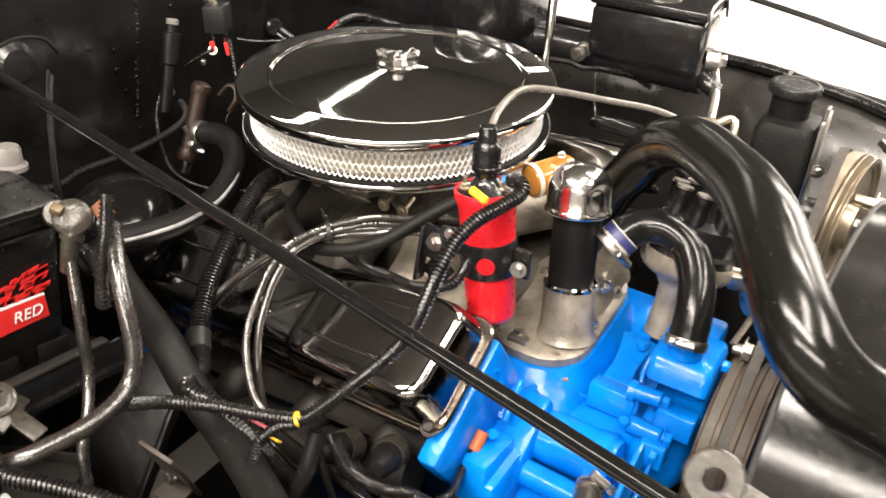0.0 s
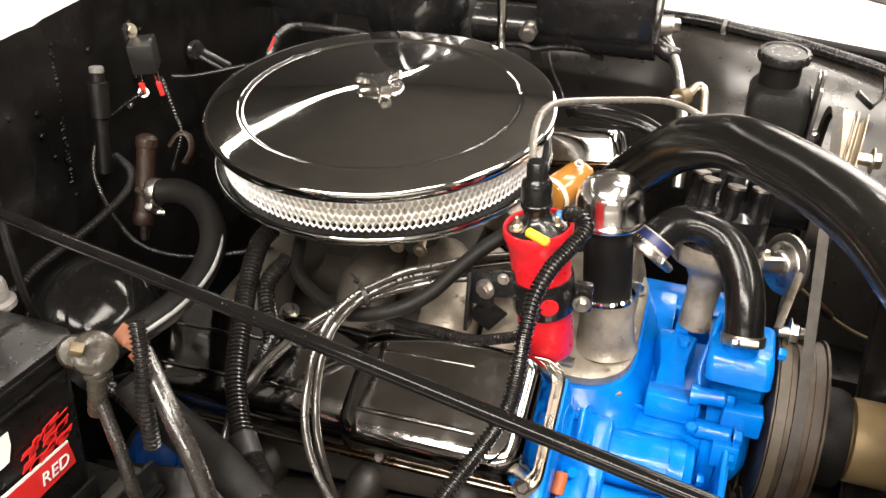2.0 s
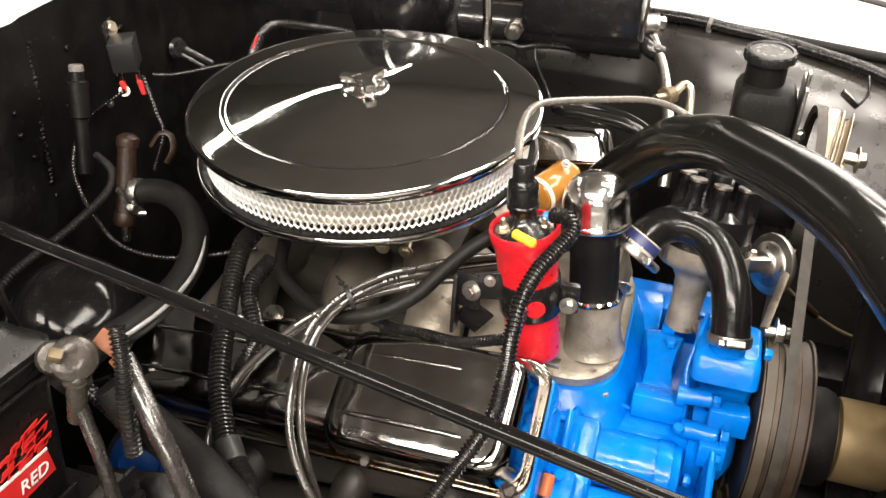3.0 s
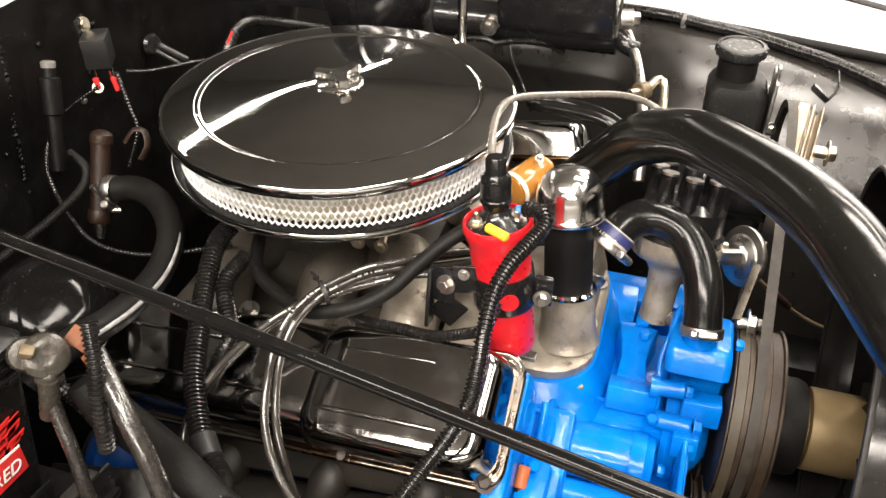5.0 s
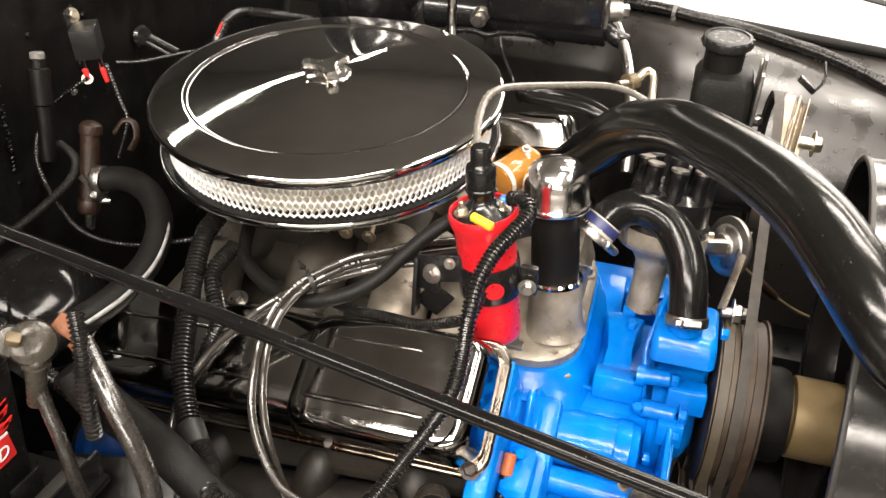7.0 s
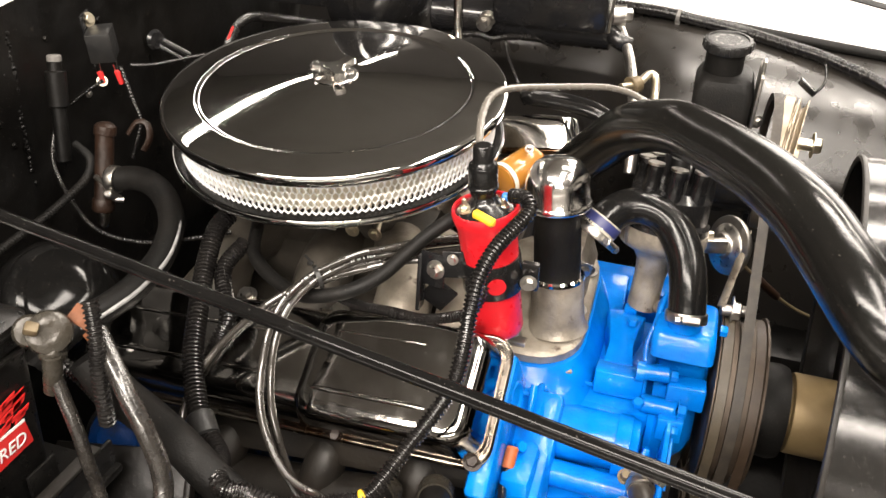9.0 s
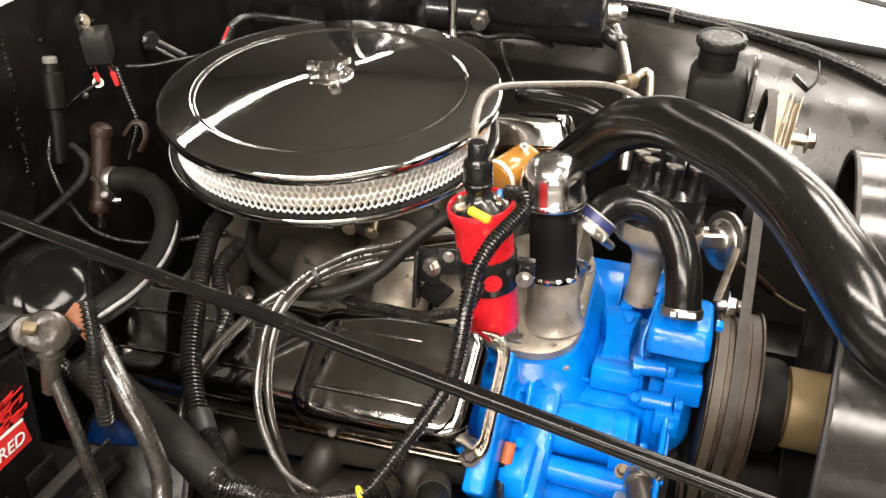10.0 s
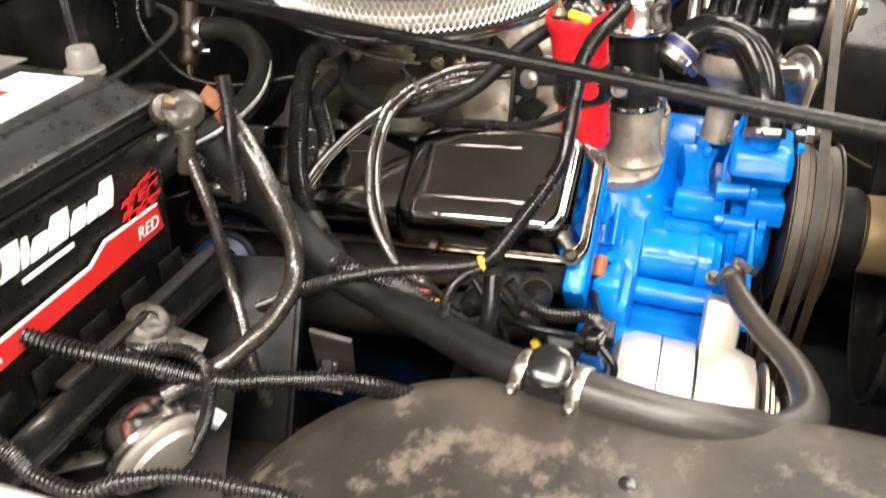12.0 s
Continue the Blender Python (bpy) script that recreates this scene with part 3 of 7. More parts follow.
# ---- air cleaner ----
def air_cleaner():
    ac = thing("air_cleaner", (0, 0, 0.985), "round chrome air cleaner with white mesh element on the carburettor", "air cleaner")
    lid = [(0.0, 1.0663), (0.010, 1.0662), (0.020, 1.0657), (0.030, 1.06495), (0.040, 1.06415), (0.052, 1.06318), (0.095, 1.0595), (0.125, 1.05675), (0.1390, 1.05545), (0.1405, 1.05540), (0.1415, 1.05555), (0.1424, 1.0561), (0.1434, 1.0567),
           (0.1444, 1.05697), (0.1456, 1.05697), (0.1475, 1.0568), (0.1515, 1.05645), (0.158, 1.05590), (0.1700, 1.05475), (0.1750, 1.05425), (0.1775, 1.0538), (0.1790, 1.0530), (0.1798, 1.0516), (0.1802, 1.0490), (0.1800, 1.0445), (0.1785, 1.0425), (0.1765, 1.043), (0.176, 1.0455), (0.165, 1.0465)]
    part("lid", Shape().lathe(lid, seg=160, closed=False), CHROME, ac, "domed chrome lid with a pressed ring", sharp=60)
    base = [(0.165, 1.000), (0.1735, 1.000), (0.1760, 1.0035), (0.1768, 1.0038), (0.1777, 1.0025), (0.178, 0.9995), (0.1768, 0.9965), (0.172, 0.9945), (0.150, 0.9925), (0.12, 0.982), (0.075, 0.975), (0.06, 0.968), (0.0, 0.968)]
    part("base_pan", Shape().lathe(base, seg=128, closed=False), CHROME, ac, "chrome base pan", sharp=60)
    el = Shape()
    n = 300
    ring = []
    for k in range(n):
        a = 2 * math.pi * k / n
        r = 0.1615 if k % 2 else 0.1545
        ring.append((r * math.cos(a), r * math.sin(a)))
    el.add([(x, y, 1.003) for x, y in ring] + [(x, y, 1.044) for x, y in ring], [(k, (k + 1) % n, (k + 1) % n + n, k + n) for k in range(n)])
    part("filter_paper", el, PAPER, ac, "cream pleated filter paper", sharp=15)
    net = Shape()
    cells, rows, r0 = 160, 3, 0.1655
    z0, z1 = 1.0030, 1.0445
    for sgn in (1, -1):
        for k in range(cells):
            pts = []
            for i in range(rows * 2):
                # each strand leans half a cell and back, upright for a moment where it meets its neighbour
                left, right = (k, k + sgn * 0.46) if i % 2 == 0 else (k + sgn * 0.46, k)
                for g, f in ((left, 0.0), (left, 0.28), (right, 0.72)):
                    pts.append((2 * math.pi * (g + 0.02 * sgn) / cells, z0 + (z1 - z0) * (i + f) / (rows * 2)))
            pts.append((2 * math.pi * (k + 0.02 * sgn) / cells, z1))
            v, f_ = [], []
            for a, z in pts:
                for dr, da in ((0.0, -0.0046), (0.0016 - 0.0006 * sgn, -0.0030), (0.0016 + 0.0006 * sgn, 0.0030), (0.0, 0.0046)):
                    v.append(((r0 + dr) * math.cos(a + da), (r0 + dr) * math.sin(a + da), z))
            for i in range(len(pts) - 1):
                for j in range(3):
                    f_.append((i * 4 + j, i * 4 + j + 1, i * 4 + j + 5, i * 4 + j + 4))
            net.add(v, f_)
    tagged(part("wire_mesh", net, MESH, ac, "bright expanded metal mesh"), kind="stuff")
    gasket = Shape().lathe([(0.150, 1.0425), (0.1665, 1.0425), (0.1675, 1.044), (0.1665, 1.0455), (0.150, 1.0455)], seg=96, closed=False)
    part("gasket", gasket, RUBBER, ac, "black rubber seal")
    low_gasket = Shape().lathe([(0.150, 1.0045), (0.1730, 1.0045), (0.1752, 1.0038), (0.1740, 1.0010), (0.150, 1.0005)], seg=96, closed=False)
    part("gasket", low_gasket, RUBBER, ac, "black rubber seal")
    wn = Shape().lathe([(0, 1.0655), (0.0225, 1.0655), (0.0238, 1.0664), (0.0228, 1.0674), (0.0170, 1.0678), (0.0115, 1.0686), (0.0095, 1.0700), (0.0095, 1.0725), (0, 1.0725)], seg=40)
    nut = part("wing_nut", wn, CHROME_SOFT, ac, "three-winged chrome nut on a dished washer", sharp=50)
    star = bmesh.new()
    outline = []
    for ang in (66, 186, 306):
        for r_, side_ in ((0.0080, -0.0050), (0.0160, -0.0040), (0.0225, -0.0062), (0.0250, -0.0052), (0.0250, 0.0052), (0.0225, 0.0062), (0.0160, 0.0040), (0.0080, 0.0050)):
            a = radians(ang)
            outline.append((r_ * math.cos(a) - side_ * math.sin(a), r_ * math.sin(a) + side_ * math.cos(a)))
    low_ring = [star.verts.new((x, y, 1.0706)) for x, y in outline]
    top_ring = [star.verts.new((x, y, 1.0762 + 0.0020 * (math.hypot(x, y) / 0.027) ** 2)) for x, y in outline]
    star.faces.new(low_ring[::-1])
    star.faces.new(top_ring)
    for k in range(len(outline)):
        j = (k + 1) % len(outline)
        star.faces.new((low_ring[k], low_ring[j], top_ring[j], top_ring[k]))
    bmesh.ops.bevel(star, geom=[e for e in star.edges if abs(e.verts[0].co.z - e.verts[1].co.z) < 0.004], offset=0.0012, segments=2, affect="EDGES")
    star.verts.index_update()
    wings = Shape().add([v.co for v in star.verts], [[v.index for v in f.verts] for f in star.faces])
    star.free()
    part("knob", wings, CHROME_SOFT, nut, "worn chrome knob with three wings", sharp=30)
    return ac


air_cleaner()


# ---- carburettor and intake below it ----
def carburettor():
    cb = thing("carburettor", (0, 0, 0.9), "grey carburettor under the air cleaner, darkened for shade", "carburettor")
    part("air_horn", Shape().lathe([(0.062, 0.955), (0.064, 0.972), (0.058, 0.976), (0.0, 0.976)], seg=40).lathe([(0.0, 0.955), (0.062, 0.955)], seg=40), ALLOY, cb)
    part("body", Shape().box((0.0, 0.0, 0.945), (0.16, 0.10, 0.035), bevel=0.008).box((0.03, -0.055, 0.945), (0.075, 0.03, 0.03), bevel=0.006)
         .box((-0.06, -0.055, 0.945), (0.03, 0.028, 0.026), bevel=0.006), SHADED_ALLOY, cb)
    part("throttle_body", Shape().box((0.0, 0.0, 0.915), (0.15, 0.11, 0.03), bevel=0.006), SHADED_ALLOY, cb)
    lever = Shape().box((-0.005, -0.088, 0.952), (0.055, 0.003, 0.012), Matrix.Rotation(radians(25), 3, "Y"), 0.001)
    lever.lathe([(0, 0), (0.011, 0), (0.011, 0.004), (0, 0.004)], (0.010, -0.087, 0.957), (0, -1, 0), 20)
    lever.bolt((0.010, -0.091, 0.957), (0, -1, 0), 0.005, 0.005)
    part("throttle_lever", lever, ZINC, cb, "zinc throttle lever with a bolt")
    for x in (-0.05, 0.045, 0.07):
        part("mixture_screw", Shape().rod((x, -0.07, 0.947), (x + 0.004, -0.095, 0.943), 0.004).bolt((x + 0.004, -0.095, 0.943), (0, -1, 0), 0.005, 0.004), ZINC, cb)
    part("choke_link", Shape().sweep([(-0.09, -0.05, 0.96), (-0.07, -0.09, 0.955), (-0.02, -0.10, 0.945), (0.03, -0.095, 0.94)], 0.0016, seg=8), STEEL, cb)
    return cb


carburettor()


def intake():
    im = thing("intake_manifold", (0.05, 0, 0.8), "stained grey cast intake manifold between the valve covers", "manifold")
    part("plenum", Shape().box((0.0, 0.0, 0.86), (0.22, 0.16, 0.085), bevel=0.02), SHADED_ALLOY, im)
    for k, x in enumerate((-0.09, 0.02, 0.11, 0.175)):
        for s in (-1, 1):
            # rear runners take the shaded copy, the front two the lit alloy
            part("runner", Shape().sweep([(x * 0.7, s * 0.04, 0.89), (x, s * 0.105, 0.895), (x + 0.005, s * 0.155, 0.872), (x + 0.01, s * 0.20, 0.84)], 0.030, seg=18, step=0.012), ALLOY if k > 1 else SHADED_ALLOY, im)
    part("valley", Shape().box((0.015, 0.0, 0.82), (0.36, 0.28, 0.05), bevel=0.01), SHADED_ALLOY, im)
    for x, y in ((0.13, -0.165), (0.06, -0.165), (-0.04, -0.17), (0.17, -0.13)):
        part("bolt", Shape().bolt((x, y, 0.893), (0, -0.3, 1), 0.007, 0.008), STEEL, im)
    return im


intake()


# ---- valve covers ----
def valve_cover(side, label):
    """side -1: towards the battery; 1: the far bank. The engine leans down towards the firewall."""
    def place(x, u, w):
        y, z = -0.194 - 0.847 * u - 0.531 * w + 0.05 * (0.235 - x), 0.902 - 0.531 * u + 0.847 * w - 0.12 * (0.235 - x)
        return (x, y if side < 0 else -y, z)

    def hipped(x, u, w):
        """The top falls less steeply than the flange, so the outer side wall stands taller."""
        return place(x, u, w * (0.0475 + 0.08 * u) / 0.045)

    vc = thing("valve_cover", (0.05, side * 0.25, 0.83), label, "valve cover", "valve covers")
    rim = [(-0.205, 0.2425, -0.022, 0.098, 0.020, -0.003), (-0.207, 0.2445, -0.024, 0.100, 0.022, -0.0005), (-0.207, 0.2445, -0.024, 0.100, 0.022, 0.003), (-0.205, 0.2428, -0.022, 0.0985, 0.021, 0.0048),
           (-0.2035, 0.2412, -0.0205, 0.0970, 0.020, 0.0042), (-0.2015, 0.2390, -0.0190, 0.0955, 0.019, 0.0050), (-0.199, 0.2365, -0.0185, 0.0945, 0.018, 0.0042)]
    part("flange", Shape().loft(rim, place), FLANGE, vc, "worn chrome flange with rust along the edge", sharp=50)
    rows = [(-0.197, 0.2200, -0.0175, 0.094, 0.020, 0.003), (-0.194, 0.2150, -0.0165, 0.0915, 0.021, 0.010), (-0.190, 0.2100, -0.0155, 0.087, 0.022, 0.022), (-0.186, 0.2050, -0.0140, 0.082, 0.023, 0.0305),
            (-0.181, 0.200, -0.011, 0.076, 0.022, 0.0345), (-0.172, 0.190, -0.006, 0.069, 0.018, 0.0362)]
    part("cover", Shape().loft(rows, hipped, 10), DIMMED_CHROME, vc, "chrome rocker cover", sharp=60)
    top = [(0.0460, 0.2388, -0.0190, 0.0950, 0.021, 0.0030), (0.0490, 0.2365, -0.0184, 0.0940, 0.022, 0.010), (0.0530, 0.2332, -0.0178, 0.0924, 0.022, 0.020), (0.0570, 0.2294, -0.0170, 0.0906, 0.022, 0.031), (0.0600, 0.2264, -0.0160, 0.0886, 0.021, 0.0385),
           (0.0625, 0.2230, -0.0148, 0.0862, 0.020, 0.0422), (0.0655, 0.2186, -0.0130, 0.0830, 0.018, 0.0443), (0.0700, 0.2125, -0.0100, 0.0788, 0.016, 0.0453), (0.0780, 0.2020, -0.004, 0.0715, 0.012, 0.0457)]
    part("raised_panel", Shape().loft(top, hipped, 10), DIMMED_CHROME, vc, "raised chrome panel", sharp=60)
    for u, x0, x1, r in ((0.0060, 0.078, 0.180, 0.0015), (0.0620, 0.074, 0.188, 0.0026), (0.0150, -0.165, 0.030, 0.0024), (0.0560, -0.165, 0.030, 0.0028)):
        h = 0.0449 if x0 > 0 else 0.0352
        pts = [hipped(x0 + (x1 - x0) * f, u, h - 0.0016 * (f in (0, 1))) for f in (0, 0.12, 0.5, 0.88, 1)]
        part("pressed_rib", Shape().sweep(pts, r, seg=10, step=0.01), DIMMED_CHROME, vc)
    for x, u in ((0.2300, 0.0915), (0.097, 0.0955), (-0.055, 0.0955), (-0.185, 0.0915)):
        p = Vector(place(x, u, 0.004))
        q = Vector(place(x, u, 1.004)) - p
        part("bolt", Shape().bolt(p, q, 0.0060 if x > 0.2 else 0.0050, 0.005, x > 0.2), RUST, vc)
    return vc


valve_cover(-1, "chrome valve cover with raised panel beside the battery")
valve_cover(1, "chrome valve cover on the far cylinder bank")


# ---- engine block, heads, water pump: blue ----
def engine():
    en = thing("engine_block", (0.05, 0, 0.35), "bright blue painted V8 engine block and timing cover", "engine")
    part("block", Shape().box((0.02, 0, 0.64), (0.44, 0.34, 0.34), bevel=0.02), SHADED_GRIMY_BLUE, en, "grimy blue block side, darkened for shade")
    for s in (-1, 1):
        head = Shape()
        turn = Matrix.Rotation(radians(32 * -s * -1), 3, "X") if s < 0 else Matrix.Rotation(radians(-32), 3, "X")
        head.box((0.015, s * 0.190, 0.786), (0.43, 0.118, 0.10), Matrix.Rotation(radians(-6.5), 3, "Y") @ turn, 0.01)
        part("cylinder_head", head, DARK_IRON, en, "dark cylinder head")
    front = Shape()
    front.box((0.300, -0.045, 0.755), (0.150, 0.150, 0.076), bevel=0.010)
    part("front_plate", Shape().box((0.262, -0.10, 0.70), (0.05, 0.30, 0.17), bevel=0.010), BLUE, en)
    part("lower_cover", Shape().box((0.335, -0.10, 0.66), (0.13, 0.22, 0.16), bevel=0.02), BLUE, en)
    housing_pad = Shape().loft([(0.150, 0.314, -0.165, 0.09, 0.070, 0.740), (0.150, 0.314, -0.165, 0.09, 0.070, 0.785), (0.155, 0.310, -0.155, 0.09, 0.068, 0.7945), (0.163, 0.305, -0.138, 0.09, 0.063, 0.803), (0.170, 0.300, -0.123, 0.09, 0.058, 0.813), (0.174, 0.296, -0.114, 0.088, 0.054, 0.8215)], lambda x, u, w: (x, u, w + 0.12 * max(0.0, u + 0.05)))
    part("housing_pad", housing_pad, BLUE, en)
    part("timing_cover", front, BLUE, en)
    part("head_face", Shape().box((0.266, -0.196, 0.744), (0.046, 0.180, 0.060), Matrix.Rotation(radians(31), 3, "X"), 0.008), BLUE, en)
    part("head_front", Shape().box((0.236, -0.208, 0.822), (0.022, 0.135, 0.10), Matrix.Rotation(radians(32), 3, "X"), 0.006), BLUE, en)
    part("recess_pad", Shape().box((0.306, 0.045, 0.802), (0.040, 0.060, 0.016), Matrix.Rotation(radians(24), 3, "X"), 0.003), BLUE, en)
    part("rear_block", Shape().box((0.335, 0.085, 0.776), (0.13, 0.05, 0.06), bevel=0.006), BLUE, en)
    runner = Shape().rod((0.272, -0.142, 0.769), (0.352, -0.142, 0.771), 0.0295, 0.0285, 32, 0.003)
    runner.box((0.315, -0.118, 0.774), (0.09, 0.04, 0.034), bevel=0.008)
    part("coolant_runner", runner, BLUE, en)
    part("runner_shoulder", Shape().lathe([(0, 0), (0.036, 0), (0.0385, 0.004), (0.0385, 0.010), (0.033, 0.016), (0, 0.016)], (0.258, -0.140, 0.772), (1, 0, 0), 32), BLUE, en)
    part("runner_flange", Shape().lathe([(0, 0), (0.033, 0), (0.0335, 0.002), (0.0335, 0.014), (0.0315, 0.016), (0.0300, 0.022), (0.022, 0.024), (0, 0.024)], (0.345, -0.146, 0.770), (1, 0, 0), 28), BLUE, en)
    part("pump_plate", Shape().box((0.391, -0.175, 0.765), (0.006, 0.080, 0.120), Matrix.Rotation(radians(20), 3, "X"), 0.003), BLUE, en)
    part("pump_body", Shape().lathe([(0, 0), (0.070, 0), (0.073, 0.006), (0.070, 0.016), (0.056, 0.024), (0.042, 0.040), (0.030, 0.048), (0, 0.048)], (0.372, -0.06, 0.745), (1, 0, 0), 36), BLUE, en)
    # pedestal waisted in plan, its top rising away from the pump
    plan = ((0.311, -0.008), (0.330, -0.004), (0.353, -0.010), (0.3475, -0.034), (0.3455, -0.056), (0.3485, -0.080), (0.318, -0.080), (0.3195, -0.056), (0.3165, -0.034))
    n_ = len(plan)
    mid = (sum(p[0] for p in plan) / n_, sum(p[1] for p in plan) / n_)
    rise = lambda y: 0.14 * (y + 0.05)
    rings = [[(mid[0] + (x - mid[0]) * k, mid[1] + (y - mid[1]) * k, z + rise(y)) for x, y in plan] for k, z in ((1.06, 0.788), (1.0, 0.806), (0.985, 0.8215), (0.95, 0.8245), (0.86, 0.8255))]
    ped = Shape().add([p for r_ in rings for p in r_], [(a * n_ + k, a * n_ + (k + 1) % n_, (a + 1) * n_ + (k + 1) % n_, (a + 1) * n_ + k) for a in range(4) for k in range(n_)] + [tuple(4 * n_ + k for k in range(n_))])
    part("pedestal", ped, BLUE, en, sharp=32)
    part("pedestal_tab", Shape().box((0.335, -0.006, 0.834), (0.014, 0.012, 0.008), bevel=0.0015), BLUE, en)
    part("pedestal_pad", Shape().box((0.337, -0.0915, 0.808), (0.050, 0.024, 0.028), Matrix.Rotation(radians(-14), 3, "X"), 0.003), BLUE, en, sharp=32)
    part("casting_ridge", Shape().sweep([(0.369, -0.028, 0.884), (0.364, -0.05, 0.868), (0.358, -0.072, 0.846), (0.361, -0.088, 0.832), (0.363, -0.098, 0.810), (0.362, -0.104, 0.796)], 0.0026, seg=10), BLUE, en)
    th = Shape().loft([(0.374, 0.425, -0.056, -0.022, 0.010, 0.780), (0.369, 0.425, -0.066, -0.022, 0.010, 0.826), (0.362, 0.425, -0.092, -0.022, 0.008, 0.848), (0.3615, 0.424, -0.0885, -0.024, 0.008, 0.864), (0.363, 0.4225, -0.0835, -0.027, 0.008, 0.8705), (0.366, 0.420, -0.079, -0.031, 0.008, 0.873)], lambda x, u, w: (x, u + 0.2 * (w - 0.83), w))
    part("thermostat_housing", th, BLUE, en)
    part("hose_neck", Shape().rod((0.391, -0.062, 0.872), (0.390, -0.060, 0.892), 0.0165, seg=24), BLUE, en)
    part("boss", Shape().rod((0.355, -0.096, 0.832), (0.386, -0.094, 0.833), 0.0085, seg=20).lathe([(0, 0), (0.011, 0), (0.011, 0.008), (0, 0.008)], (0.353, -0.096, 0.832), (1, 0, 0), 20), BLUE, en)
    part("lug", Shape().box((0.404, -0.096, 0.815), (0.038, 0.026, 0.026), Matrix.Rotation(radians(-14), 3, "X"), 0.0028), BLUE, en)
    part("lug", Shape().box((0.394, -0.120, 0.790), (0.026, 0.026, 0.026), Matrix.Rotation(radians(-14), 3, "X"), 0.0028), BLUE, en)
    part("front_boss", Shape().lathe([(0, 0), (0.019, 0), (0.020, 0.003), (0.018, 0.010), (0.0135, 0.012), (0.012, 0.006), (0, 0.006)], (0.2475, -0.152, 0.797), (0.35, -0.45, 0.82), 28), BLUE, en)
    part("sender_block", Shape().box((0.262, -0.222, 0.765), (0.030, 0.062, 0.075), Matrix.Rotation(radians(-8), 3, "X"), 0.008), BLUE, en)
    part("pump_tube", Shape().rod((0.270, -0.185, 0.755), (0.365, -0.190, 0.757), 0.0135, seg=24), BLUE, en)
    part("lower_tube", Shape().rod((0.266, -0.252, 0.742), (0.345, -0.256, 0.742), 0.0155, seg=24), BLUE, en)
    part("side_web", Shape().box((0.325, -0.215, 0.725), (0.10, 0.07, 0.012), Matrix.Rotation(radians(15), 3, "X"), 0.003), BLUE, en)
    part("bare_plate", Shape().box((0.352, -0.146, 0.714), (0.046, 0.018, 0.006), Matrix.Rotation(radians(15), 3, "X"), 0.001), STEEL, en, "bare metal tag")
    part("ridge", Shape().sweep([(0.291, -0.035, 0.794), (0.288, -0.062, 0.795), (0.284, -0.082, 0.7955)], 0.004, seg=10), BLUE, en)
    part("ridge", Shape().sweep([(0.262, -0.118, 0.806), (0.262, -0.135, 0.808), (0.262, -0.160, 0.800)], 0.0045, seg=10), BLUE, en)
    part("ridge", Shape().sweep([(0.2590, -0.150, 0.835), (0.2592, -0.165, 0.822), (0.2594, -0.182, 0.806)], 0.004, seg=10), BLUE, en)
    for p, ax in (((0.258, -0.205, 0.806), (0.5, -0.5, 0.7)), ((0.386, -0.094, 0.833), (1, 0, 0)), ((0.394, -0.138, 0.800), (1, 0, 0)), ((0.394, -0.210, 0.752), (1, 0, 0)),
                  ((0.425, -0.052, 0.868), (1, 0, 0)), ((0.372, -0.150, 0.774), (1, 0, 0)), ((0.376, -0.036, 0.880), (0.1, -0.3, 1)), ((0.340, -0.028, 0.832), (0, 0, 1)), ((0.360, -0.118, 0.806), (0, -0.3, 1))):
        part("bolt", Shape().bolt(p, ax, 0.0062, 0.007, False), BLUE, en)
    hole = Shape().lathe([(0.0, 0.001), (0.010, 0.001), (0.0125, 0.003), (0.0150, 0.003), (0.0160, 0)], (0.2475, -0.190, 0.855), (1, -0.1, 0.2), 24)
    part("coolant_boss", hole, BLUE, en)
    part("rust_chip", Shape().box((0.2835, -0.0995, 0.8125), (0.010, 0.008, 0.006), Matrix.Rotation(radians(30), 3, "Z"), 0.002), ALLOY, en, "bare chipped casting mark")
    part("adjuster_bolt", Shape().rod((0.425, -0.012, 0.862), (0.452, -0.010, 0.864), 0.006, seg=14).bolt((0.436, -0.011, 0.863), (1, 0, 0), 0.010, 0.009), STEEL, en, "plain steel adjuster bolt")
    part("adjuster_link", Shape().sweep([(0.425, -0.014, 0.868), (0.431, 0.01, 0.885), (0.437, 0.035, 0.905), (0.44, 0.06, 0.915)], 0.006, seg=10, flat=0.35), ALLOY, en, "grey steel adjuster link")
    part("cover_seam", Shape().sweep([(0.272, -0.094, 0.7985), (0.300, -0.096, 0.7990), (0.335, -0.101, 0.7995), (0.362, -0.106, 0.800)], 0.0022, seg=8), BLUE, en)
    part("cover_seam", Shape().sweep([(0.2905, -0.030, 0.8155), (0.2925, -0.052, 0.8075), (0.2945, -0.075, 0.8000)], 0.0024, seg=8), BLUE, en)
    part("tie_bar", Shape().rod((0.362, -0.110, 0.802), (0.398, -0.113, 0.805), 0.0095, seg=20), BLUE, en)
    part("tie_bolt", Shape().bolt((0.399, -0.113, 0.805), (1, 0, 0), 0.0085, 0.008), BLUE, en)
    part("brace_strip", Shape().box((0.398, -0.150, 0.782), (0.004, 0.075, 0.010), Matrix.Rotation(radians(32), 3, "X"), 0.001), BLUE, en)
    part("oil_pan", Shape().box((0.02, 0, 0.42), (0.46, 0.26, 0.14), bevel=0.03), SHADED_GRIMY_BLUE, en)
    return en


engine()


